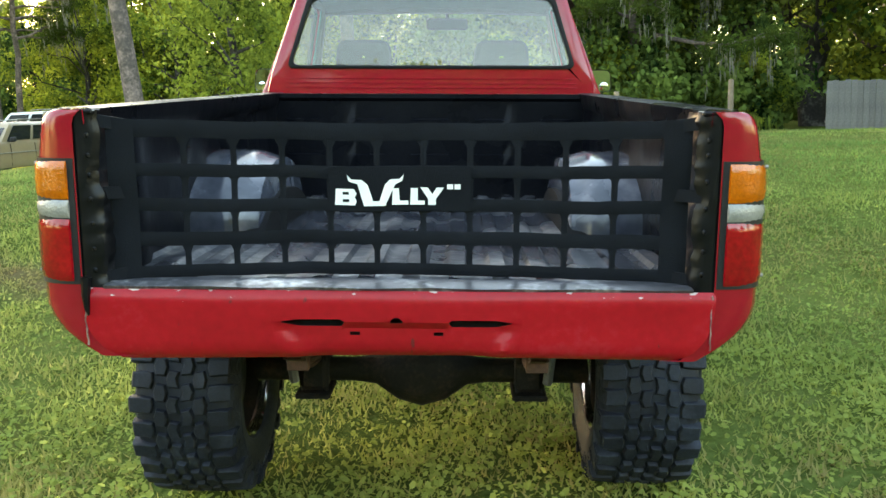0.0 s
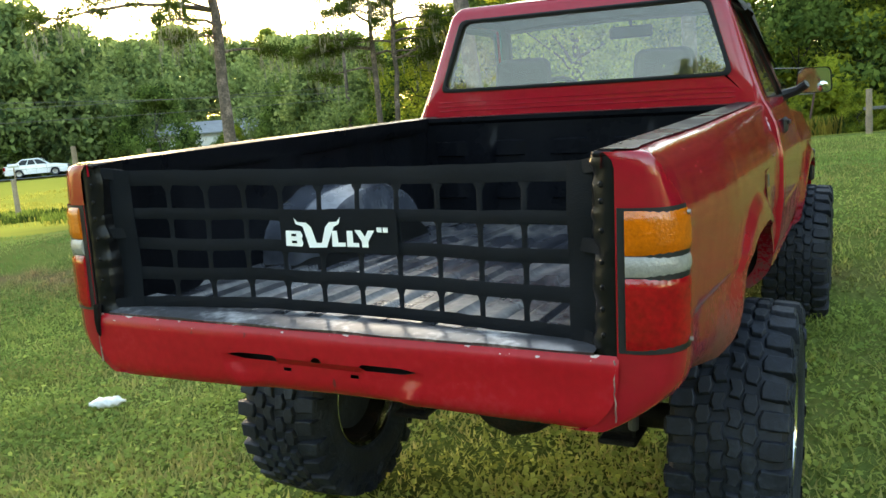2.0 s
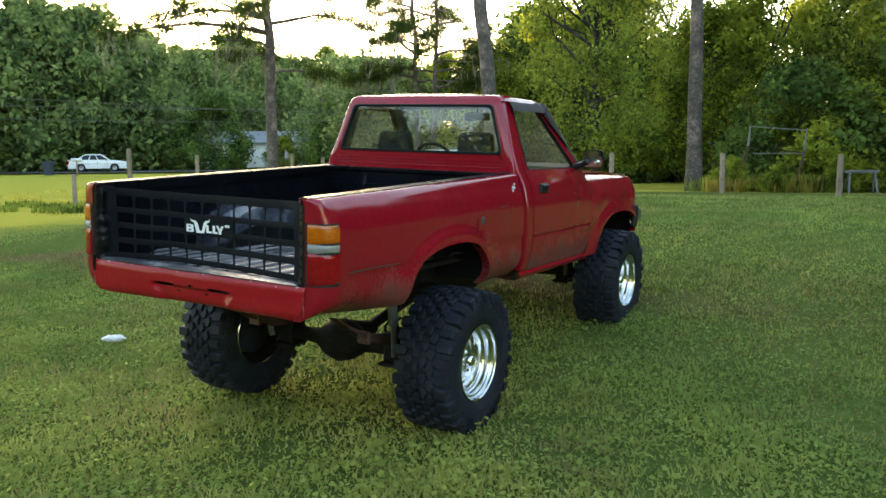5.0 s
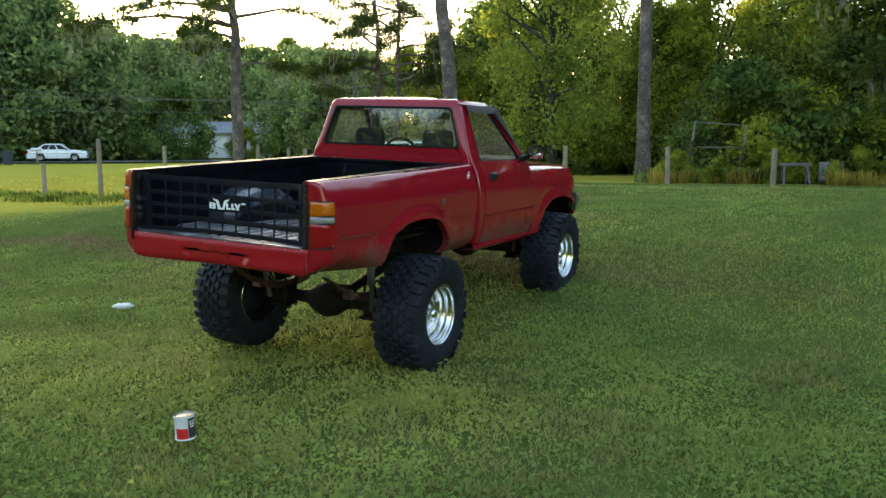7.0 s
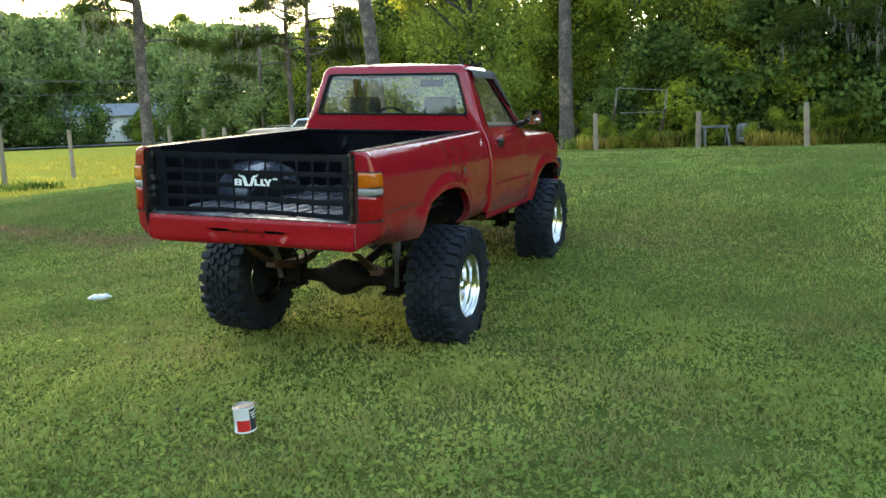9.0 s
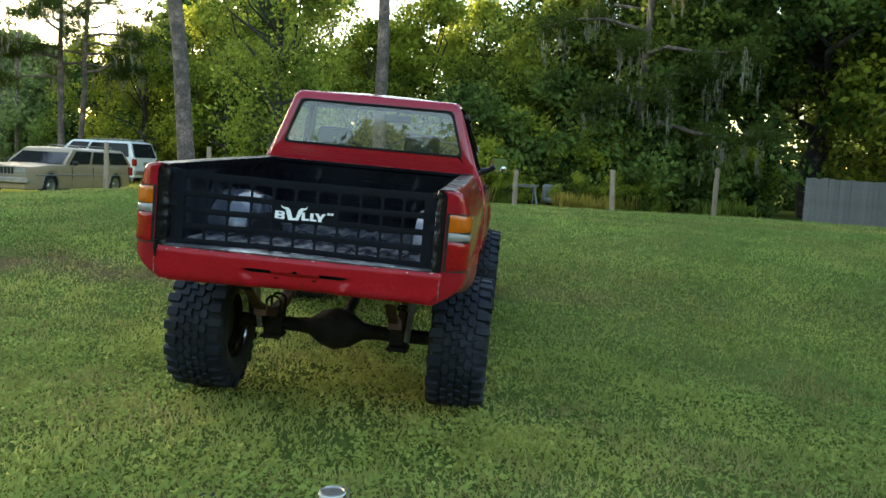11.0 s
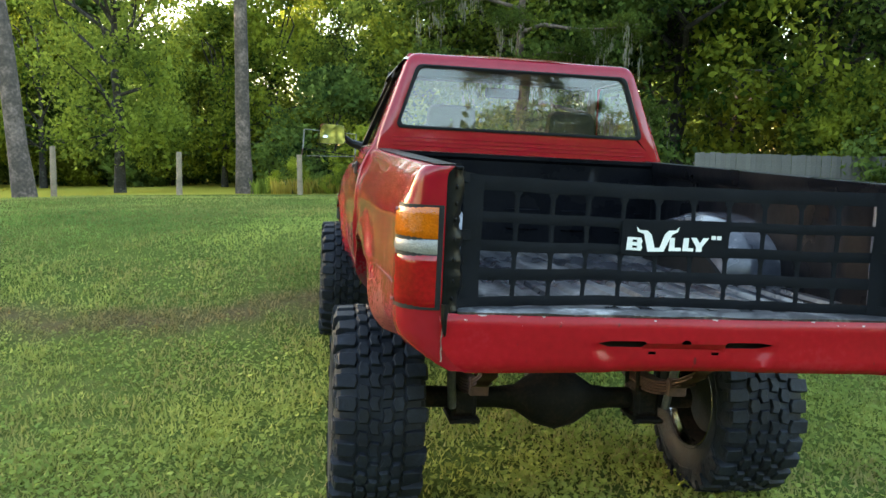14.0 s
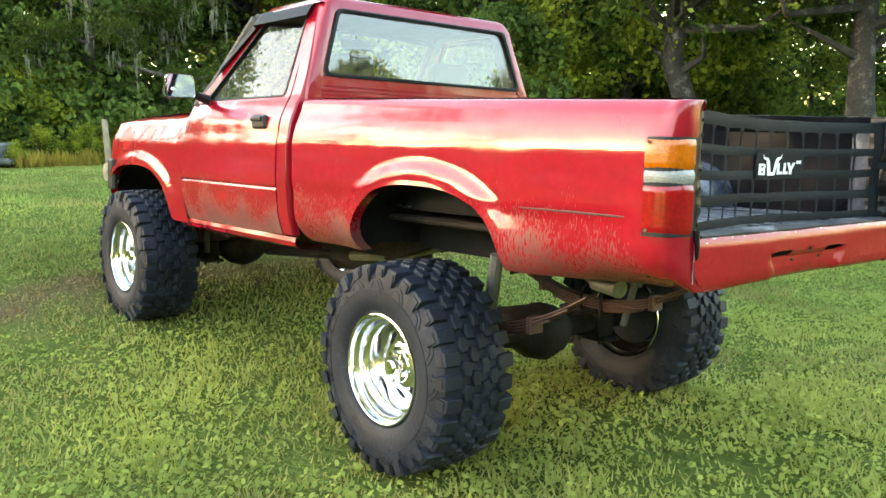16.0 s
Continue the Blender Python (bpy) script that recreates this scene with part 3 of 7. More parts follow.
def clover(name, boxes, seed, label):
    """Small broad leaves lying nearly flat among the grass."""
    rng = np.random.default_rng(seed)
    at = np.concatenate([np.c_[rng.uniform(x0, x1, int((x1 - x0) * (y1 - y0) * d)), rng.uniform(y0, y1, int((x1 - x0) * (y1 - y0) * d))] for x0, x1, y0, y1, d in boxes])
    tufts = np.array([noise.noise((x * 1.1 + 9, y * 1.1, 5.2)) + 0.7 * noise.noise((x * 5, y * 5, 2.2)) for x, y in at])
    at = at[rng.uniform(-0.55, 0.45, len(at)) < tufts]
    k = len(at)
    z = np.array([height(x, y) for x, y in at]) + rng.uniform(0.012, 0.055, k)
    size = rng.uniform(0.005, 0.0125, k)[:, None]
    n = np.c_[rng.normal(size=(k, 2)) * 0.55, np.ones(k)]
    n /= np.linalg.norm(n, axis=1)[:, None]
    u = np.cross(n, rng.normal(size=(k, 3)))
    u /= np.linalg.norm(u, axis=1)[:, None]
    w = np.cross(n, u)
    c = np.c_[at, z]
    v = np.stack([c - u * size * 1.5, c - u * size * 0.3 + w * size, c + u * size * 1.2 + w * size * 0.7, c + u * size * 1.5, c + u * size * 1.2 - w * size * 0.7, c - u * size * 0.3 - w * size], 1).reshape(-1, 3)
    me = bpy.data.meshes.new(name)
    me.vertices.add(len(v))
    me.vertices.foreach_set("co", v.ravel())
    me.loops.add(6 * k)
    me.loops.foreach_set("vertex_index", np.arange(6 * k, dtype=np.int32))
    me.polygons.add(k)
    me.polygons.foreach_set("loop_start", np.arange(0, 6 * k, 6, dtype=np.int32))
    me.update(calc_edges=True)
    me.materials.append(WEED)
    return tagged(new(name, me), label, "lawn weeds", kind="stuff")


def blades(name, boxes, seed, size, label):
    """Short blades of grass strewn over boxes (x0, x1, y0, y1, blades a square metre)."""
    rng = np.random.default_rng(seed)
    at = np.concatenate([np.c_[rng.uniform(x0, x1, int((x1 - x0) * (y1 - y0) * d)), rng.uniform(y0, y1, int((x1 - x0) * (y1 - y0) * d))]
                         for x0, x1, y0, y1, d in boxes])
    tufts = np.array([noise.noise((x * 2.3, y * 2.3, 7.7)) + 0.8 * noise.noise((x * 7, y * 7, 1.7)) for x, y in at])
    keep = rng.uniform(-1.0, 0.45, len(at)) < tufts
    at, tufts = at[keep], tufts[keep]
    z = np.array([height(x, y) for x, y in at])
    k = len(at)
    turn, lean, tall = rng.uniform(0, 2 * np.pi, k), rng.uniform(0.35, 1.25, k), size * rng.uniform(0.5, 1.3, k) * (1 + 0.45 * np.clip(tufts, -1, 1))
    wide = 0.0040 + 0.0060 * rng.uniform(0, 1, k)
    side = np.c_[np.cos(turn), np.sin(turn), 0 * turn]
    away = np.c_[-np.sin(turn), np.cos(turn), 0 * turn]
    foot = np.c_[at, z - 0.005]
    tip = foot + away * (tall * np.sin(lean))[:, None] + np.c_[0 * z, 0 * z, tall * np.cos(lean)]
    v = np.stack([foot - side * wide[:, None], foot + side * wide[:, None], tip], 1).reshape(-1, 3)
    me = bpy.data.meshes.new(name)
    me.vertices.add(len(v))
    me.vertices.foreach_set("co", v.ravel())
    me.loops.add(3 * k)
    me.loops.foreach_set("vertex_index", np.arange(3 * k, dtype=np.int32))
    me.polygons.add(k)
    me.polygons.foreach_set("loop_start", np.arange(0, 3 * k, 3, dtype=np.int32))
    me.update(calc_edges=True)
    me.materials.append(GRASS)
    return tagged(new(name, me), label, "grass", kind="stuff")


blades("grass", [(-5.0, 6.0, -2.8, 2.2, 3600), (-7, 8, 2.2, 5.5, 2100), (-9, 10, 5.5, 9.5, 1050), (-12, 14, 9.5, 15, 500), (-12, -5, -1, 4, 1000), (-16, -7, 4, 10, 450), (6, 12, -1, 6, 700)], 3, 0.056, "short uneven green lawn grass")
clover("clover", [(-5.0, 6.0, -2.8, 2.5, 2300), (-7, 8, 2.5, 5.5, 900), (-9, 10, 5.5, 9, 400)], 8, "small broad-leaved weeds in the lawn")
# ---------------------------------------------------------------- the pickup truck
# Truck axes: x to its right, y forward, z up; y = 0 at the tail.
TRUCK = Matrix(((0.99906, 0.0, 0.04343, 0.0), (0.0002, 0.99999, -0.00452, 0.0), (-0.04343, 0.00452, 0.99905, 0.0), (0, 0, 0, 1))) @ pose(0, 0, 0, 0, 0, 0.8)
truck = thing("pickup_truck", TRUCK, "lifted red single-cab pickup truck, mud-splashed, on big mud tyres", "pickup truck")


def plan(y):
    """Half width of the bed's side, rounded at the tail."""
    if y >= 0.11:
        return 0.818 + 0.022 * smooth_step(y, 0.1, 0.7) - 0.008 * smooth_step(y, 1.5, 2.0)
    return 0.70 + 0.118 * (1 - (1 - y / 0.11) ** 2.6) ** (1 / 2.6)


ARCH_Y, ARCH_R, ARCH_TOP = 1.085, 0.445, 1.14


def arch(y, mid, half, top, sill):
    """The lower edge of a side panel that has a wheel arch."""
    d = abs(y - mid) / half
    return sill if d >= 1 else max(sill, sill + (top - sill) * (1 - d ** 2.6) ** (1 / 2.2))


def rail(y):
    return 1.428 + 0.03 * y


def bed_low(y):
    return arch(y, ARCH_Y, ARCH_R, ARCH_TOP, interp(y, [(0, 0.878), (0.35, 0.868), (0.64, 0.875), (1.53, 0.845), (2, 0.835)]))


def bed_x(y, z):
    x = plan(y)
    x -= (0.045 * smooth_step(z, 1.27, 1.47) + 0.012 * smooth_step(z, 1.36, 1.46)) * smooth_step(y, 0.0, 0.07)
    x -= 0.17 * max(0, (1.03 - z) / 0.15) ** 3.2 * (0.4 + 0.6 * min(1, y / 0.05)) * (1 - 0.75 * smooth_step(y, 0.1, 0.6))
    x -= 0.010 * smooth_step(-z, -1.100, -1.085) * smooth_step(y, 0.14, 0.2)
    edge = math.hypot((y - ARCH_Y) / ARCH_R, (z - 0.84) / (ARCH_TOP - 0.84))
    return x + 0.024 * smooth_step(-edge, -1.36, -1.13) + 0.004 * smooth_step(-edge, -1.06, -1.0)


def bed_side():
    ys = [0, 0.0015, 0.005, 0.011, 0.02, 0.032, 0.048, 0.068, 0.09, 0.11, 0.14, 0.2, 0.28, 0.36, 0.44, 0.52, 0.58]
    ys += [ARCH_Y - ARCH_R * math.cos(a) for a in np.linspace(0.0, math.pi, 41)]
    ys += [ys[-1] + 0.004, 1.60, 1.66, 1.74, 1.82, 1.90, 1.96, 2.012]
    cols = []
    for y in ys:
        lo, hi = bed_low(y), rail(y)
        col = [(bed_x(y, lo) - 0.05, y, lo + 0.002)]
        col += [(bed_x(y, z), y, z) for z in lo + (hi - 0.03 - lo) * np.linspace(0, 1, 30)]
        x = bed_x(y, hi)
        col += [(x - 0.004, y, hi - 0.016), (x - 0.014, y, hi - 0.005), (max(0.68, x - 0.03), y, hi), (max(0.676, x - 0.1), y, hi), (max(0.675, x - 0.102), y, hi - 0.03)]
        cols.append(col)
    front = [(min(p[0], max(p[0] - 0.05, 0.69)), p[1] + 0.003, p[2]) for p in cols[-1]]
    return Geo().add(*grid(cols + [front]))


def lamp_piece(z0, z1, ribs):
    """One lens of a tail lamp, wrapped round the bed's corner; ribs: moulded lines across it."""
    ys = [0.0003, 0.0018, 0.005, 0.011, 0.02, 0.032, 0.046, 0.062, 0.078, 0.088]
    zs = np.linspace(z0, z1, 2 * ribs + 3)
    cols = []
    for y in ys:
        row = []
        for k, z in enumerate(zs):
            lift = 0.003 if k in (0, len(zs) - 1) else 0.0082 - 0.0010 * (k % 2)
            row.append((bed_x(y, z) + lift * (0.25 + 0.75 * min(1, y / 0.03)), y - lift * (1 - min(1, y / 0.05)), z))
        cols.append(row)
    inner = [(p[0] - 0.005, p[1] + 0.014, p[2]) for p in cols[0]]
    outer = [(p[0] - 0.012, p[1] + 0.003, p[2]) for p in cols[-1]]
    return Geo().add(*grid([inner] + cols + [outer]))


CREASE = material("dirt_filled_crease", (0.060, 0.030, 0.026), 0.85, vary=0.3, scale=30, detail=120)
for name_side in (1, -1):
    s = bed_side()
    side = link("bed_side", s if name_side > 0 else s.flip(), RED_MUD, truck, "" if name_side > 0 else "red bed side with dried mud splashed low down", smooth=32)
    lamp = Geo()
    back = [[(bed_x(y, z) + 0.004, y - 0.002, z) for z in np.linspace(1.044, 1.324, 9)] for y in (0, 0.0008, 0.003, 0.008, 0.015, 0.025, 0.035, 0.05, 0.067, 0.08, 0.093)]
    front = [(p[0] - 0.012, p[1], p[2]) for p in back[-1]]
    lamp.add(*grid([[(p[0] - 0.006, p[1] + 0.02, p[2]) for p in back[0]]] + back + [front]))
    body = link("tail_lamp", lamp if name_side > 0 else lamp.flip(), BLACK, truck, "three-colour tail lamp in a black surround")
    for nm, mat, z0, z1, ribs, lab in (("amber_lens", AMBER, 1.234, 1.318, 3, "amber lens"), ("clear_lens", CLEAR, 1.193, 1.232, 1, "clear lens"), ("red_lens", REDLENS, 1.051, 1.190, 5, "red lens")):
        p = lamp_piece(z0, z1, ribs)
        link(nm, p if name_side > 0 else p.flip(), mat, body, lab)
    for za in (1.062, 1.308):
        p = Geo().add(*lathe([(0.0, -0.003), (0.0045, -0.002), (0.005, 0.004)], 10))
        p.moved(Matrix.Translation((bed_x(0.075, za) + 0.010, 0.075, za)))
        link("lens_screw", p if name_side > 0 else p.flip(), CHROME_DULL, body)
    p = Geo().add(*tube([(bed_x(y, 1.092) + 0.0005, y, 1.092 + 0.006 * (y - 0.2)) for y in np.linspace(0.155, 0.585, 16)], [0.0015] + [0.0038] * 14 + [0.0015], 6))
    link("body_crease", p if name_side > 0 else p.flip(), CREASE, side, "dirt-filled pressed crease")
    p = Geo().add(*tube([(bed_x(y, 1.30) + 0.0004, y, 1.30) for y in (1.66, 1.72, 1.78)], 0.0025, 5))
    link("scratch", p if name_side > 0 else p.flip(), CREASE, side)

# roll pan under the tail, with a number-plate recess and two slots
def slot_height(x):
    """Half the open height of the pan's two slots, blunt inside and drawn out to a point outside."""
    a = abs(x)
    return 0.0115 * smooth_step(a, 0.117, 0.124) * (1 - smooth_step(a, 0.215, 0.258)) ** 0.6


def pan():
    xs = [-1, -0.97, -0.9, -0.75, -0.6, -0.45, -0.40]
    inner = [-0.30, -0.275, -0.258, -0.252, -0.245, -0.236, -0.225, -0.215, -0.20, -0.16, -0.125, -0.121, -0.117, -0.105, -0.083, -0.06, -0.04, -0.022, -0.014, -0.007, 0]
    inner += [-x for x in reversed(inner[:-1])]
    zs = [0.872, 0.876, 0.884, 0.90, 0.92, 0.930, 0.938, 0.946, 0.9620, 0.9640, 0.978, 0.985, 1.0, 1.02, 1.03, 1.036]
    low, top = 8, 9
    gg = Geo()

    def at(x, z):
        cut = 0.262 - 0.055 * smooth_step(-z, -0.96, -0.88)
        deep = smooth_step(-abs(x), -cut - 0.03, -cut + 0.03) * smooth_step(-z, -0.966, -0.95)
        y = 0.017 * deep + 0.05 * max(0, (0.905 - z) / 0.03) ** 2 * 0.35
        y += 0.010 * smooth_step(z, 1.02, 1.036) + 0.004 * noise.noise((x * 5, z * 9, 2.0))
        return (x, y - 0.006, z + 0.006 * math.sin(x * 2.2 + 1) * smooth_step(-z, -0.9, -0.87))

    def lifted(x, k):
        """Row k is parted round the slots and the small notch in the middle."""
        z, h = zs[k], slot_height(x)
        notch = 0.011 * math.sqrt(max(0.0, 1 - (x / 0.0145) ** 2))
        if k == low:
            return z - h
        if k == top:
            return z + 0.5 * h + notch
        if k == low - 1:
            return z - 0.35 * h
        return z + (0.35 * h + 0.3 * notch if k == top + 1 else 0)

    lines = []
    for k in range(len(xs)):
        lines.append(lambda z, w=xs[k]: w * (bed_x(0.0, z) + 0.004))
    for x in inner:
        lines.append(lambda z, w=x: w)
    for k in reversed(range(len(xs))):
        lines.append(lambda z, w=-xs[k]: w * (bed_x(0.0, z) + 0.004))
    cols = [[at(fn(zs[k]), lifted(fn(zs[k]), k)) for k in range(len(zs))] for fn in lines]
    v, f = grid(cols)
    nz, keep = len(zs), []
    for face in f:
        c = sum((Vector(v[i]) for i in face), Vector()) / 4
        j = face[0] % nz
        hole = j == low and (0.117 < abs(c.x) < 0.256 or abs(c.x) < 0.014)
        hole |= 0.083 < abs(c.x) < 0.105 and j == 5
        if not hole:
            keep.append(face)
    gg.add(v, keep)
    return gg


link("roll_pan", pan(), RED_DULL, truck, "faded red roll pan with two slots and an empty plate recess", smooth=40)
# Dark sheet added behind the slots to stand for the shade inside.
dark = Geo().add(*block(0, 0.06, 0.948, 0.9, 0.02, 0.134, 0.002))
link("slot_backing", dark, BLACK, truck)

# cracked filler where the pan meets the bed's corners
CHIPPED = material("chipped_filler", (0.26, 0.17, 0.15), 0.7, vary=0.3, scale=30, detail=120, second=(0.10, 0.03, 0.03), second_at=(0.47, 0.58))
for s, k in ((1, 0.0), (-1, 3.0)):
    g = Geo()
    g.add(*tube([(s * (0.696 + 0.006 * noise.noise((k, z * 40, 1))), -0.004 - 0.003 * noise.noise((k, z * 20, 4)), z) for z in np.linspace(0.905, 1.03, 14)], [0.0016 + 0.0022 * abs(noise.noise((k, z * 60, 2))) for z in np.linspace(0.905, 1.03, 14)], 5))
    link("seam", g, CHIPPED, truck, "cracked pale filler seam")

# tailgate sill and black corner pillars
g = Geo()
g.add(*grid([[(x, 0.002, 1.034), (x, -0.002, 1.041 + 0.003 * noise.noise((x * 8, 0, 0))), (x, 0.03, 1.046), (x, 0.075, 1.046), (x, 0.08, 1.041), (x, 0.15, 1.042)] for x in np.linspace(-0.655, 0.655, 40)]))
link("tailgate_sill", g, SILL, truck, "scraped bare-metal tailgate sill")
for s in (1, -1):
    g = Geo()
    cols = []
    for z in np.linspace(1.030, 1.428, 40):
        w = 0.012 * noise.noise((s * 3, z * 18, 0.5)) + 0.009 * noise.noise((s * 5, z * 55, 0.5))
        a, b = 0.650 + 0.8 * w, 0.697
        cols.append([(a, 0.10, z), (a, 0.024, z), (a + 0.008, 0.014 + 0.3 * w, z), ((a + b) / 2, 0.008 - 0.35 * abs(w), z), (b - 0.006, 0.004 - 0.2 * abs(w), z), (b + 0.004, 0.006, z)])
    g.add(*grid(cols))
    g.add(*block(0.676, 0.030, 1.424, 0.040, 0.05, 0.012, 0.004))
    for k in range(7):
        z = 1.075 + 0.05 * k + 0.02 * noise.noise((k * 2.1, s * 3, 1))
        g.add(*block(0.672 + 0.010 * noise.noise((k, s, 3)), 0.006, z, 0.010, 0.008, 0.012, 0.004))
    if s < 0:
        g.add(*tube([(0.690, -0.003, 1.06), (0.692, -0.008, 1.02), (0.690, -0.010, 0.99), (0.688, -0.009, 0.975)], [0.012, 0.009, 0.006, 0.002], 6))
    link("corner_pillar", g if s > 0 else g.flip(), TAR, truck, "corner post smeared with black sealant")

# bed: floor with ribs, walls, wheel wells
g = Geo()
xs = np.linspace(-0.69, 0.69, 150)
g.add(*grid([[(x, y, 1.030 + 0.013 * smooth_step(math.sin(x * 2 * math.pi / 0.105), -0.25, 0.3) + 0.003 * noise.noise((x * 9, y * 3, 0))) for y in np.linspace(0.10, 1.92, 40)] for x in xs]))
link("bed_floor", g, LINER_FLOOR, truck, "ribbed bed floor, scraped and dusty")
g = Geo()
for s in (1, -1):
    cols = []
    for y in [0.014, 0.04] + list(np.linspace(0.08, 2.010, 31)):
        pillar = 0.02 * smooth_step(math.cos((y - 0.3) * 2 * math.pi / 0.54), 0.75, 0.95)
        cols.append([(s * (0.690 - pillar * (0.2 < y)), y, 1.03), (s * (0.690 - pillar), y, 1.2), (s * (0.695 - pillar), y, rail(y) - 0.07),
                     (s * 0.672, y, rail(y) - 0.055), (s * 0.664, y, rail(y) - 0.03), (s * 0.660, y, rail(y) + 0.002), (s * 0.672, y, rail(y) + 0.005),
                     (s * max(0.676, bed_x(y, rail(y)) - 0.035), y, rail(y) + 0.004)])
    link("bed_liner", Geo().add(*grid(cols)), LINER, truck, "glossy black bed liner", smooth=50)
g = Geo()
cols = []
for x in np.linspace(-0.70, 0.70, 60):
    dent = 0.014 * smooth_step(math.cos(x * 2 * math.pi / 0.28), 0.0, 0.35)
    cols.append([(x, 1.92 - dent * k, z) for z, k in ((1.02, 0), (1.12, 0), (1.125, 1), (1.22, 1), (1.225, 0), (1.31, 0), (1.315, 1), (1.375, 1), (1.38, 0), (1.455, 0))]
                + [(x, 1.905, 1.468), (x, 1.905, 1.486), (x, 1.96, 1.489), (x, 1.965, 1.40)])
g.add(*grid(cols))
link("bed_front_wall", g, LINER, truck, smooth=40)
for s in (1, -1):
    cols = []
    for a in np.linspace(0, math.pi, 26):
        c, q = math.cos(a), math.sin(a) ** 0.75
        row = []
        for k in np.linspace(0, 1, 9):
            x = 0.692 - 0.21 * k
            shrink = 1 - 0.10 * smooth_step(k, 0.55, 1.0)
            row.append((s * x, 1.09 - 0.40 * c * shrink, 1.03 + 0.255 * q * shrink))
        row.append((s * 0.476, 1.09 - 0.34 * c, 1.03 + 0.21 * q))
        row.append((s * 0.474, 1.09 - 0.2 * c, 1.03 + 0.10 * q))
        row.append((s * 0.474, 1.09, 1.04))
        cols.append(row)
    link("wheel_well", Geo().add(*grid(cols)), WELL, truck, "glossy scuffed wheel well", smooth=45)

g = Geo()
cols = []
for y in np.linspace(0.10, 0.17, 6):
    cols.append([(0.664 + 0.010 * noise.noise((y * 7, z * 6, 3)), y, z) for z in np.linspace(1.045, rail(y) - 0.035, 9)])
g.add(*grid(cols))
link("corner_panel", g, WELL, truck, "scuffed grey panel inside the bed corner", smooth=60)

# ---- cab
def cab_half(z):
    """Half width of the cab at a height."""
    return interp(z, [(0.80, 0.775), (0.84, 0.80), (0.95, 0.832), (1.10, 0.846), (1.28, 0.842), (1.40, 0.818), (1.47, 0.785), (1.50, 0.765), (1.60, 0.728), (1.93, 0.610), (2.02, 0.57)])


def cab_back(z):
    return interp(z, [(0.8, 2.03), (1.45, 2.03), (1.60, 2.038), (1.92, 2.075), (1.98, 2.10), (2.0, 2.13)])


def back_outline(pts, y_off):
    return [(p.x, cab_back(p.y) + y_off, p.y) for p in pts]


outer = rounded([(-0.765, 1.30), (0.765, 1.30), (0.748, 1.52), (0.588, 1.985), (-0.588, 1.985), (-0.748, 1.52)], 0.055, 6)
wide = rounded([(-0.70, 1.40), (0.70, 1.40), (0.678, 1.58), (0.568, 1.955), (-0.568, 1.955), (-0.678, 1.58)], 0.04, 6)
hole = rounded([(-0.60, 1.600), (0.60, 1.600), (0.652, 1.602), (0.552, 1.925), (-0.552, 1.925), (-0.652, 1.602)], 0.035, 6)
lip = rounded([(-0.60, 1.606), (0.60, 1.606), (0.645, 1.608), (0.547, 1.919), (-0.547, 1.919), (-0.645, 1.608)], 0.035, 6)
g = Geo()
loops = [[(x, y + 0.07, z + 0.004) for x, y, z in back_outline(outer, 0.0)], [(x * 0.998, y + 0.012, z - 0.002) for x, y, z in back_outline(outer, 0.0)],
         [(x * 0.985, y, z - 0.008) for x, y, z in back_outline(outer, 0.0)], back_outline(wide, 0.0), back_outline(hole, 0.003), back_outline(lip, 0.02)]
g.add(*grid(loops, False, True))
link("cab_back_panel", g, RED, truck, smooth=40)
g = Geo()
for z, d in ((1.515, 0.006), (1.535, 0.006), (1.555, 0.006)):
    g.add(*tube([(x, cab_back(z) + 0.0022, z) for x in np.linspace(-0.66, 0.66, 12)], 0.0026, 6))
link("pressed_ridge", g, RED, truck)
g = Geo()
pane = [(x, y, z) for x, y, z in back_outline(lip, 0.012)]
g.add(pane, [tuple(range(len(pane)))])
rear_glass = link("rear_window", g, GLASS, truck, "rear window glass with a green tint strip", smooth=0)
rear_glass.visible_shadow = False
g = Geo()
g.add(*grid([back_outline(hole, -0.004), back_outline(lip, -0.007), [(x * 0.978, y, z + (0.009 if z < 1.75 else -0.009)) for x, y, z in back_outline(lip, -0.005)],
             [(x * 0.978, y, z + (0.009 if z < 1.75 else -0.009)) for x, y, z in back_outline(lip, 0.011)]], False, True))
link("window_seal", g, SEAL, truck, "black rubber window seal")

# roof
def roof_z(x, y):
    return 2.004 - 0.028 * (abs(x) / 0.585) ** 3 - 0.05 * max(0, (y - 2.55) / 0.3) ** 2 - 0.03 * max(0, (2.25 - y) / 0.16) ** 2


g = Geo()
cols = []
for y in np.linspace(2.105, 2.80, 16):
    w = 0.598 - 0.012 * smooth_step(y, 2.5, 2.8)
    row = [(-w - 0.02, y, 1.948 - 0.05 * max(0, (y - 2.55) / 0.3) ** 2)]
    row += [(x, y, roof_z(x, y)) for x in np.linspace(-w, w, 19)]
    row += [(w + 0.02, y, 1.948 - 0.05 * max(0, (y - 2.55) / 0.3) ** 2)]
    cols.append(row)
g.add(*grid(cols))
link("roof", g, RED, truck, smooth=50)
g = Geo()
g.add(*grid([[(x, y, roof_z(x, y) - 0.035) for x in np.linspace(-0.57, 0.57, 7)] for y in np.linspace(2.12, 2.76, 6)]))
link("headlining", g, LINING, truck)

GAP = 2.145    # rear edge of the door
BELT = 1.50


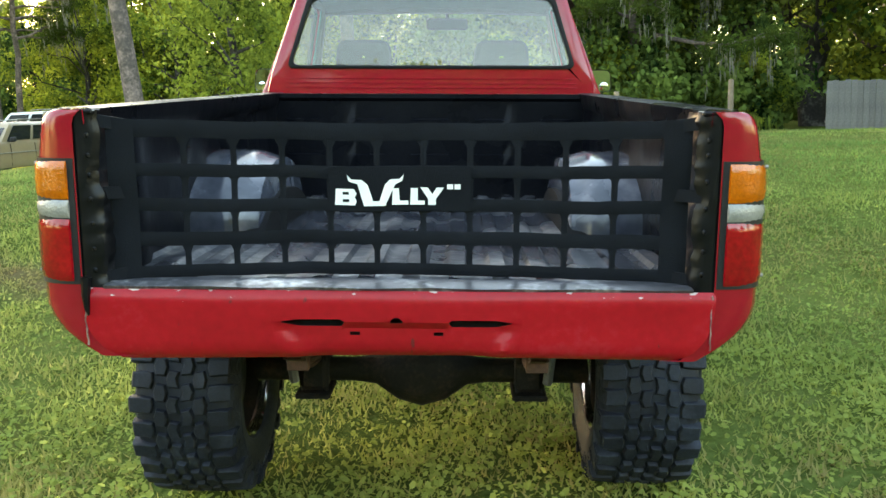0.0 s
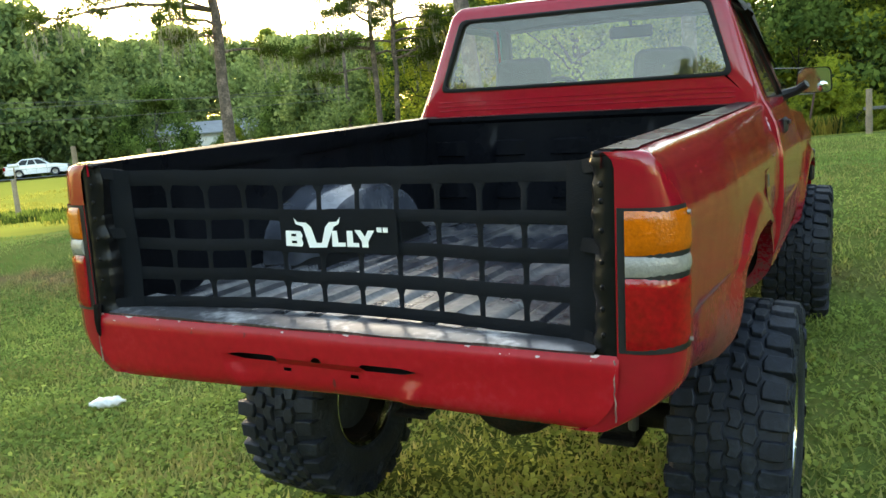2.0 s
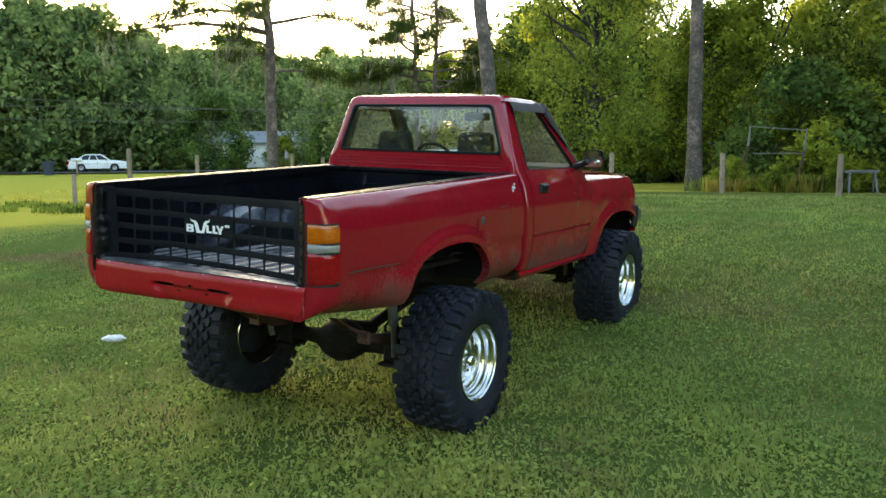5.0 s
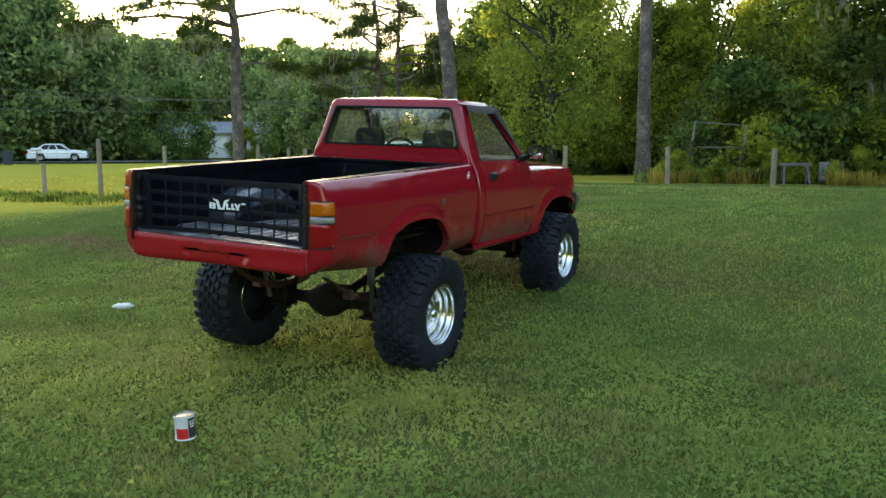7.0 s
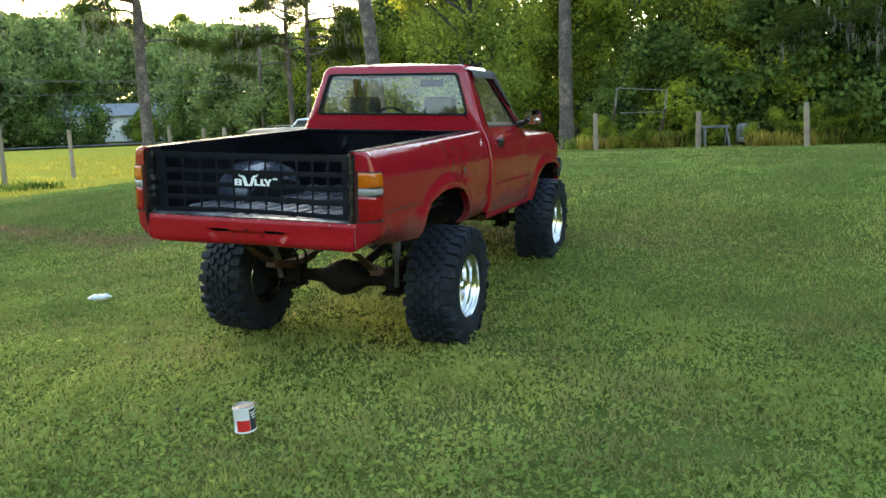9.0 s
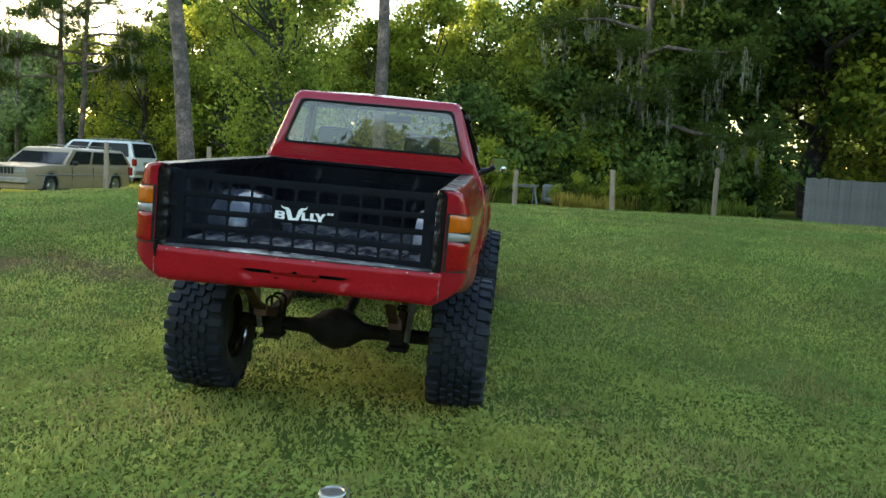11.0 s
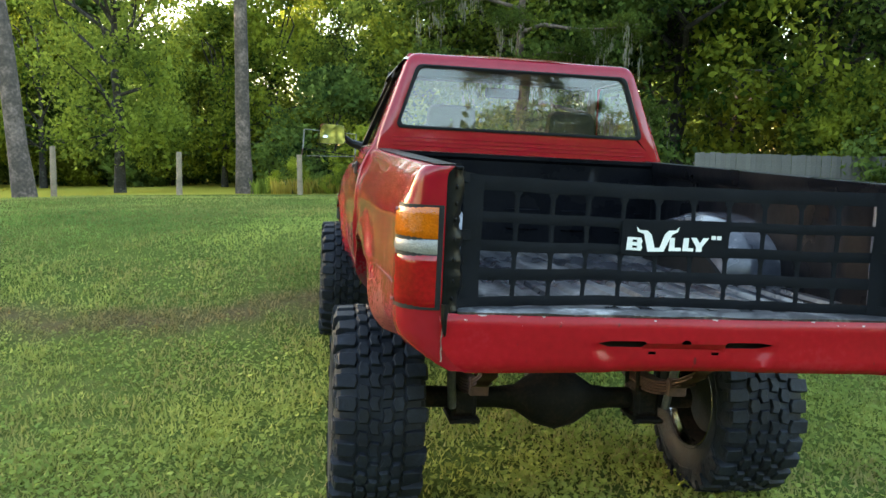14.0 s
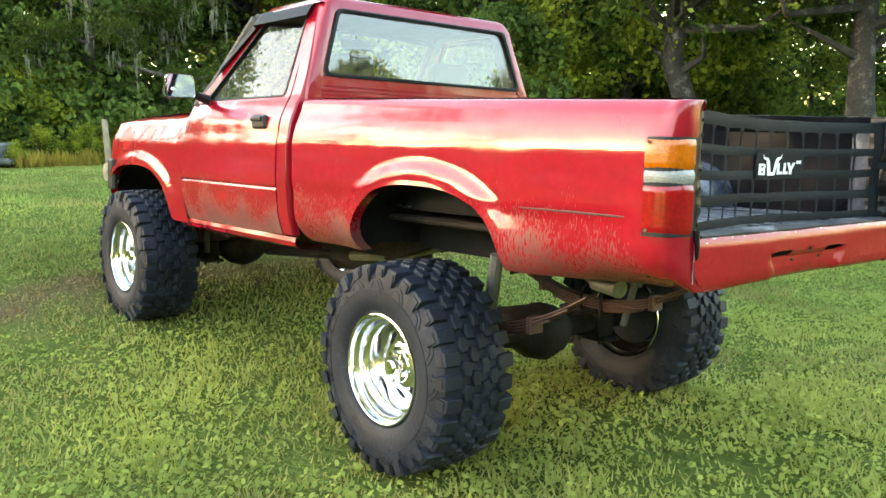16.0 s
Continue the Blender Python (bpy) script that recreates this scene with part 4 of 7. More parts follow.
def door_side(s):
    """Door skin below the belt, its frame round the window, glass, handle and mirror."""
    g = Geo()
    cols = []
    for y in np.linspace(GAP, 3.21, 26):
        lo = 0.855 + 0.0 * y
        col = [(cab_half(lo) - 0.06, y, lo)]
        for z in sorted([*np.linspace(lo, BELT, 26), 1.063, 1.069, 1.075, 1.081, 1.087]):
            crease = 0.006 * smooth_step(-abs(z - 1.075), -0.012, 0) + 0.004 * smooth_step(-abs(z - 1.33), -0.03, 0)
            col.append((cab_half(z) - crease - 0.02 * smooth_step(y, 2.9, 3.3) * smooth_step(z, 1.2, 1.5), y, z))
        cols.append(col)
    edge = [[(p[0] - 0.03, p[1] + d, p[2]) for p in c] for c, d in ((cols[0], 0.004), (cols[-1], -0.004))]
    g.add(*grid([edge[0]] + cols + [edge[1]]))
    skin = link("door", g if s > 0 else g.flip(), RED_MUD, truck, "red door" if s > 0 else "red door, muddy along its lower half", smooth=35)
    g = Geo()
    out = rounded([(GAP, 1.495), (3.16, 1.495), (2.66, 1.955), (GAP + 0.035, 1.955)], 0.03, 5)
    inn = rounded([(GAP + 0.045, 1.505), (3.05, 1.505), (2.635, 1.915), (GAP + 0.075, 1.915)], 0.03, 5)
    at = lambda pts, d: [(cab_half(p.y) + d, p.x, p.y) for p in pts]  # noqa: E731
    g.add(*grid([at(out, -0.03), at(out, 0.0), at(inn, 0.0), at(inn, -0.02)], False, True))
    link("door_frame", g if s > 0 else g.flip(), RED, skin)
    g = Geo()
    g.add(*grid([at(out, -0.028), at(out, -0.034), at(inn, -0.034), at(inn, -0.024)], False, True))
    link("door_trim", g if s > 0 else g.flip(), LINING, skin)
    g = Geo()
    seal = rounded([(GAP + 0.058, 1.512), (3.03, 1.512), (2.628, 1.903), (GAP + 0.086, 1.903)], 0.03, 5)
    g.add(*grid([at(inn, 0.003), at(seal, 0.002), at(seal, -0.015)], False, True))
    link("door_seal", g if s > 0 else g.flip(), SEAL, skin)
    g = Geo()
    p = at(inn, -0.012)
    g.add(p, [tuple(range(len(p)))])
    w = link("door_window", g if s > 0 else g.flip(), GLASS_SIDE, skin, "dusty side window glass", smooth=0)
    w.visible_shadow = False
    g = Geo()
    cols = []
    for k, y in enumerate(np.linspace(GAP + 0.03, 2.70, 16)):
        z = 1.945
        cols.append([(cab_half(z) + 0.004, y, z + 0.012), (cab_half(z) + 0.028, y, z - 0.012), (cab_half(z - 0.07) + 0.030, y, z - 0.055)])
    for t in np.linspace(0.1, 1, 10):
        y, z = 2.70 + 0.30 * t, 1.945 - 0.275 * t
        cols.append([(cab_half(z) + 0.004, y, z + 0.012), (cab_half(z) + 0.024, y - 0.01, z - 0.012), (cab_half(z - 0.03) + 0.024, y - 0.04 + 0.02 * t, z - 0.045 + 0.02 * t)])
    g.add(*grid(cols))
    link("rain_visor", g if s > 0 else g.flip(), SEAL, skin, "smoked rain visor")
    g = Geo()
    g.add(*block(cab_half(1.385) + 0.004, 2.325, 1.385, 0.024, 0.135, 0.068, 0.010))
    g.add(*block(cab_half(1.37) + 0.017, 2.335, 1.398, 0.012, 0.105, 0.022, 0.005))
    link("door_handle", g if s > 0 else g.flip(), BLACK, skin, "black pull handle")
    g = Geo()
    g.add(*tube([(0.765, 3.02, 1.51), (0.83, 3.02, 1.53), (0.875, 3.0, 1.56)], [0.028, 0.022, 0.02], 8))
    arm = link("mirror_arm", g if s > 0 else g.flip(), BLACK, skin)
    g = Geo()
    loop = rounded([(-0.085, -0.062), (0.085, -0.062), (0.075, 0.062), (-0.075, 0.062)], 0.03, 5)
    mx, my = (0.905, 3.03) if s > 0 else (0.945, 2.975)
    rings = [[(mx + p.x * k, my + d, 1.575 + p.y * k) for p in loop] for d, k in ((-0.006, 0.94), (-0.008, 1.0), (0.02, 1.0), (0.055, 0.85), (0.075, 0.5), (0.08, 0.05))]
    g.add(*grid(rings, False, True))
    shell = link("mirror_shell", g if s > 0 else g.flip(), CHROME if s < 0 else BLACK, skin, "chrome mirror shell" if s < 0 else "black mirror shell")
    g = Geo()
    pl = [(mx + p.x * 0.93, my - 0.014 + (0.05 if s < 0 else -0.05) * p.y, 1.575 + p.y * 0.93) for p in loop]
    g.add(pl, [tuple(range(len(pl)))])
    link("mirror_glass", g if s > 0 else g.flip(), MIRROR, skin, "mirror glass", smooth=0)
    g = Geo()
    g.add(*lathe([(0.0, 0.0), (0.02, 0.001), (0.027, 0.004)], 14, "y"))
    g.moved(Matrix.Translation((mx + 0.04, my - 0.016, 1.545)))
    link("spot_mirror", g if s > 0 else g.flip(), MIRROR, skin, "small round spot mirror")
    # panel between door and bed, and rocker
    g = Geo()
    cols = [[(cab_half(z) - d, y, z) for z in np.linspace(0.86, 1.985, 40)] for y, d in ((2.04, 0.035), (2.043, 0.008), (2.05, 0.0), (2.10, 0.0), (GAP - 0.012, 0.0), (GAP - 0.008, 0.012), (GAP - 0.006, 0.03))]
    for c in cols:
        for i, (x, y, z) in enumerate(c):
            if z > 1.5:
                c[i] = (x, y + (cab_back(z) - 2.03) + 0.045 * smooth_step(z, 1.55, 1.95), z)
    g.add(*grid(cols))
    link("cab_corner", g if s > 0 else g.flip(), RED, truck)
    g = Geo()
    cols = []
    for y in np.linspace(2.03, 3.30, 20):
        cols.append([(0.62, y, 0.80), (0.775, y, 0.795), (0.797, y, 0.808), (0.806, y, 0.83), (0.800, y, 0.85), (0.78, y, 0.853)])
    g.add(*grid(cols))
    link("rocker_panel", g if s > 0 else g.flip(), RED, truck)


MIRROR = material("mirror_silver", (0.60, 0.64, 0.68), 0.03, metal=1.0, vary=0.02, scale=30)
for s in (1, -1):
    door_side(s)

# windscreen, pillars, bonnet, wings, nose
g = Geo()
for s in (1, -1):
    g.add(*tube([(s * 0.735, 3.20, 1.485), (s * 0.70, 3.06, 1.60), (s * 0.61, 2.76, 1.93)], [0.035, 0.03, 0.03], 8))
g.add(*tube([(x, 2.79 - 0.02 * (x / 0.6) ** 2, 1.948 - 0.015 * (x / 0.6) ** 2) for x in np.linspace(-0.6, 0.6, 9)], 0.03, 8))
link("windscreen_pillar", g, LINING, truck)
g = Geo()
pane = [(-0.70, 3.22, 1.50), (0, 3.30, 1.50), (0.70, 3.22, 1.50), (0.60, 2.80, 1.925), (0, 2.83, 1.945), (-0.60, 2.80, 1.925)]
g.add(pane, [tuple(range(6))])
ws = link("windscreen", g, GLASS_FRONT, truck, "windscreen glass", smooth=0)
ws.visible_shadow = False


def hood_z(x, y):
    return 1.485 - 0.03 * (abs(x) / 0.7) ** 3 - 0.055 * max(0, (y - 3.25) / 1.35) ** 1.6 - 0.10 * max(0, (y - 4.45) / 0.16) ** 2


g = Geo()
g.add(*grid([[(x, y, hood_z(x, y)) for x in np.linspace(-0.70, 0.70, 17)] for y in np.linspace(3.22, 4.60, 20)]))
link("bonnet", g, RED, truck, smooth=50)
ARCHBLACK = material("dusty_black_arch", (0.006, 0.006, 0.0065), 0.85, spec=0.15, vary=0.4, scale=6, detail=40)
F_ARCH_Y, F_ARCH_R, F_ARCH_TOP = 3.88, 0.50, 1.135


def wing_low(y):
    return arch(y, F_ARCH_Y, F_ARCH_R, F_ARCH_TOP, interp(y, [(3.2, 0.82), (4.3, 0.90), (4.6, 0.98)]))


def wing_x(y, z):
    x = interp(z, [(0.8, 0.80), (0.95, 0.832), (1.1, 0.845), (1.28, 0.838), (1.40, 0.79), (1.46, 0.71)])
    x -= 0.10 * smooth_step(y, 4.30, 4.66) + 0.02 * smooth_step(y, 3.1, 3.3) * smooth_step(z, 1.2, 1.5)
    edge = math.hypot((y - F_ARCH_Y) / F_ARCH_R, (z - 0.84) / (F_ARCH_TOP - 0.84))
    return x + 0.024 * smooth_step(-edge, -1.32, -1.12) + 0.004 * smooth_step(-edge, -1.06, -1.0)


for s in (1, -1):
    g = Geo()
    ys = [3.216, 3.26, 3.32, 3.36] + [F_ARCH_Y - F_ARCH_R * math.cos(a) for a in np.linspace(0, math.pi, 35)] + [4.40, 4.48, 4.56, 4.62, 4.645]
    cols = []
    for y in ys:
        lo, hi = wing_low(y), hood_z(0.7, y) - 0.004
        col = [(wing_x(y, lo) - 0.05, y, lo)] + [(wing_x(y, z), y, z) for z in np.linspace(lo, max(lo + 0.05, hi - 0.02), 22)]
        col += [(wing_x(y, hi) - 0.03, y, hi), (0.66, y, hi - 0.004)]
        cols.append(col)
    g.add(*grid(cols))
    link("front_wing", g if s > 0 else g.flip(), RED, truck, smooth=40)
    # inside of the front and rear arches
    for mid, r, top, z0 in ((ARCH_Y, ARCH_R, ARCH_TOP, 0.86), (F_ARCH_Y, F_ARCH_R, F_ARCH_TOP, 0.88)):
        g = Geo()
        cols = []
        for a in np.linspace(0, math.pi, 21):
            y, z = mid - (r + 0.012) * math.cos(a), z0 + (top + 0.015 - z0) * math.sin(a) ** 0.8
            cols.append([(0.80, y, z), (0.64, y, z + 0.01), (0.46, y, z)])
        g.add(*grid(cols))
        g.add(*grid([[(0.46, mid - (r + 0.012) * math.cos(a), z0 - 0.02), (0.46, mid - (r + 0.012) * math.cos(a), z0 + (top + 0.015 - z0) * math.sin(a) ** 0.8)] for a in np.linspace(0, math.pi, 21)]))
        link("inner_arch", g if s > 0 else g.flip(), ARCHBLACK, truck)
    g = Geo()
    g.add(*block(0.60, 4.63, 1.25, 0.22, 0.05, 0.16, 0.02))
    link("headlamp", g if s > 0 else g.flip(), CLEAR, truck)
g = Geo()
g.add(*block(0, 4.62, 1.25, 0.98, 0.04, 0.18, 0.01))
g.add(*block(0, 4.60, 1.07, 1.36, 0.08, 0.16, 0.02))
link("grille", g, BLACK, truck)
line = [(-0.855, 4.36), (-0.85, 4.47), (-0.80, 4.57), (-0.66, 4.64), (0, 4.69), (0.66, 4.64), (0.80, 4.57), (0.85, 4.47), (0.855, 4.36)]
g = Geo()
g.add(*grid([[(x * 0.97, y - 0.03, 1.135), (x, y, 1.125), (x * 1.012, y + 0.012, 1.07), (x, y, 1.01), (x * 0.96, y - 0.03, 1.0)] for x, y in line]))
link("front_bumper", g, CHROME_DULL, truck, "dull chrome front bumper")
for s in (1, -1):
    g = Geo().add(*block(0.845, 4.33, 1.06, 0.035, 0.10, 0.20, 0.012))
    link("bumper_end", g if s > 0 else g.flip(), BLACK, truck, "black plastic bumper end")

# cab inside
for s in (1, -1):
    g = Geo()
    g.add(*grid([[(s * (cab_half(z) - 0.045), y, z) for z in (0.98, 1.2, 1.40, 1.485)] for y in (2.12, 2.7, 3.22)]))
    g.add(*grid([[(s * (cab_half(z) - 0.035), y, z) for z in (1.485, 1.6, 1.8, 1.93)] for y in (2.10, GAP + 0.07)]))
    link("side_lining", g, LINING, truck)
g = Geo()
g.add(*block(0, 2.15, 1.30, 1.35, 0.05, 0.52, 0.02))
link("cab_back_lining", g, LINING, truck)
g = Geo()
g.add(*block(0, 2.75, 1.05, 1.40, 1.25, 0.06, 0.02))
link("cab_floor", g, LINING, truck)
for x in (-0.33, 0.33):
    g = Geo()
    loop = rounded([(-0.21, 1.18), (0.21, 1.18), (0.20, 1.60), (-0.20, 1.60)], 0.06, 6)
    g.add(*grid([[(x + p.x * k, 2.30 + d + 0.12 * (1.6 - p.y), 1.39 + (p.y - 1.39) * k) for p in loop] for d, k in ((-0.055, 0.1), (-0.055, 0.86), (-0.04, 0.97), (0.03, 1.0), (0.06, 0.9), (0.06, 0.1))], False, True))
    back = link("seat_back", g, CLOTH, truck, "dark grey cloth seat back")
    g = Geo()
    loop = rounded([(-0.14, 1.585), (0.14, 1.585), (0.125, 1.745), (-0.125, 1.745)], 0.05, 6)
    g.add(*grid([[(x + p.x * k, 2.285 + d, 1.665 + (p.y - 1.665) * k) for p in loop] for d, k in ((-0.05, 0.1), (-0.05, 0.8), (-0.035, 0.96), (0.02, 1.0), (0.045, 0.85), (0.045, 0.1))], False, True))
    link("headrest", g, CLOTH, back, "dark grey headrest")
    g = Geo()
    g.add(*block(x, 2.58, 1.16, 0.46, 0.5, 0.16, 0.04))
    link("seat_cushion", g, CLOTH, truck)
g = Geo()
g.add(*grid([[(x, y, z) for y, z in ((3.30, 1.515), (3.10, 1.53), (2.98, 1.505), (2.95, 1.44), (3.02, 1.25))] for x in np.linspace(-0.72, 0.72, 8)]))
link("dashboard", g, DASH, truck, "beige dashboard")
g = Geo()
ring = [(-0.33 + 0.185 * math.cos(a), 2.86 - 0.075 * math.sin(a), 1.49 + 0.165 * math.sin(a)) for a in np.linspace(0, 2 * math.pi, 29)[:-1]]
g.add(*tube(ring, 0.014, 8, True))
g.add(*tube([ring[1], (-0.33, 2.875, 1.47), ring[13]], 0.012, 6))
g.add(*tube([(-0.33, 2.875, 1.47), (-0.33, 3.05, 1.40)], 0.035, 8))
link("steering_wheel", g, BLACK, truck, "black steering wheel")
g = Geo()
g.add(*block(0.06, 2.80, 1.865, 0.22, 0.02, 0.06, 0.008))
g.add(*tube([(0.06, 2.81, 1.88), (0.06, 2.80, 1.94)], 0.008, 6))
link("inside_mirror", g, BLACK, truck, "inside mirror")

# ---- running gear
STEEL_DIRTY = material("dirty_grey_paint", (0.10, 0.095, 0.09), 0.6, vary=0.3, scale=12, detail=60)
g = Geo()
for s in (1, -1):
    g.add(*tube([(s * 0.40, y, z) for y, z in ((0.10, 0.95), (0.45, 0.95), (0.80, 0.96), (1.35, 0.93), (1.75, 0.80), (3.3, 0.78), (3.5, 0.84), (4.5, 0.86))], 0.055, 4))
for y, z in ((0.14, 0.955), (0.60, 0.955), (1.9, 0.79), (2.8, 0.78), (4.3, 0.86)):
    g.add(*block(0, y, z, 0.8, 0.07, 0.08, 0.01))
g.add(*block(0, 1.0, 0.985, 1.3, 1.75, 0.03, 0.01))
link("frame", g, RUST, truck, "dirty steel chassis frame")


def axle(y, z, off):
    g = Geo()
    g.add(*tube([(-0.62, y, z), (-0.25, y, z), (off - 0.17, y, z), (off - 0.09, y, z), (off, y, z), (off + 0.09, y, z), (off + 0.17, y, z), (0.25, y, z), (0.62, y, z)],
                [0.045, 0.045, 0.055, 0.11, 0.135, 0.11, 0.055, 0.045, 0.045], 16))
    nose = Geo()
    nose.add(*tube([(off, y - 0.10, z - 0.005), (off, y + 0.02, z), (off, y + 0.2, z + 0.01), (off, y + 0.32, z + 0.02)], [0.07, 0.13, 0.075, 0.045], 14))
    return g, nose


REAR_Y, REAR_Z, FRONT_Y, FRONT_Z = 1.22, 0.425, 3.85, 0.555
for nm, y, z, off in (("rear_axle", REAR_Y, REAR_Z + 0.03, 0.0), ("front_axle", FRONT_Y, FRONT_Z + 0.03, -0.15)):
    beam, nose = axle(y, z, off)
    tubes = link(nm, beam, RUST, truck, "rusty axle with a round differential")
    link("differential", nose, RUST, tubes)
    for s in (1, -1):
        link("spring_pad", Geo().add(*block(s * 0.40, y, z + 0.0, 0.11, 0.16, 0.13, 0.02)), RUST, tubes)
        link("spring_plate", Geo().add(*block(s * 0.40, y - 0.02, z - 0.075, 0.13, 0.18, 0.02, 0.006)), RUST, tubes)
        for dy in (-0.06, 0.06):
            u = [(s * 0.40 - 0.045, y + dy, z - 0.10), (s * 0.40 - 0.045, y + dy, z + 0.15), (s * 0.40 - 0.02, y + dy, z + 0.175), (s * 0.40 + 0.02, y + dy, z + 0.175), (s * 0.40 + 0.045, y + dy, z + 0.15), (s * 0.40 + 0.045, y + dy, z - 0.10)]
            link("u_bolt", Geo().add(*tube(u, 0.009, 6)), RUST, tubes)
for s in (1, -1):
    for y0, zz in ((REAR_Y, REAR_Z), (FRONT_Y, FRONT_Z)):
        g = Geo()
        for k in range(5):
            half = 0.62 - 0.09 * k
            pts = []
            for t in np.linspace(-1, 1, 13):
                u = t * half
                pts.append((s * 0.40, y0 + u, zz + 0.14 - 0.012 * k + 0.19 * (u / 0.62) ** 2))
            cols = [[(p[0] - 0.03, p[1], p[2]), (p[0] + 0.03, p[1], p[2]), (p[0] + 0.03, p[1], p[2] - 0.008), (p[0] - 0.03, p[1], p[2] - 0.008)] for p in pts]
            g.add(*grid(cols, False, True))
        for u in (-0.34, 0.34):
            g.add(*block(s * 0.40, y0 + u, zz + 0.17, 0.075, 0.03, 0.07, 0.004))
        link("leaf_spring", g, SPRING, truck, "rusty leaf spring pack")
        g = Geo()
        g.add(*tube([(s * 0.46, y0 - 0.02 - 0.10, zz + 0.02), (s * 0.48, y0 - 0.03 - 0.14, zz + 0.25)], 0.018, 8))
        g.add(*tube([(s * 0.48, y0 - 0.03 - 0.14, zz + 0.22), (s * 0.50, y0 - 0.05 - 0.17, zz + 0.44)], 0.028, 10))
        link("shock_absorber", g, STEEL_DIRTY, truck, "grey shock absorber")
g = Geo()
g.add(*tube([(0, REAR_Y + 0.3, REAR_Z + 0.06), (0, 2.3, 0.66)], 0.035, 10))
g.add(*tube([(-0.12, FRONT_Y - 0.3, FRONT_Z + 0.03), (-0.05, 2.5, 0.66)], 0.03, 10))
g.add(*block(0, 2.45, 0.70, 0.42, 0.5, 0.22, 0.05))
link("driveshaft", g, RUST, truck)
g = Geo()
pipe = [(-0.30, 2.3, 0.70), (-0.30, 1.9, 0.74), (-0.30, 1.45, 0.86), (-0.32, 1.0, 0.92), (-0.44, 0.66, 0.87), (-0.555, 0.44, 0.835)]
g.add(*tube(pipe, 0.024, 10))
g.add(*tube([(-0.555, 0.46, 0.84), (-0.575, 0.34, 0.83)], [0.030, 0.031], 12))
link("exhaust_pipe", g, CHROME_DULL, truck, "dull steel exhaust pipe")

# ---- wheels
TYRE_R, TYRE_W = 0.413, 0.35


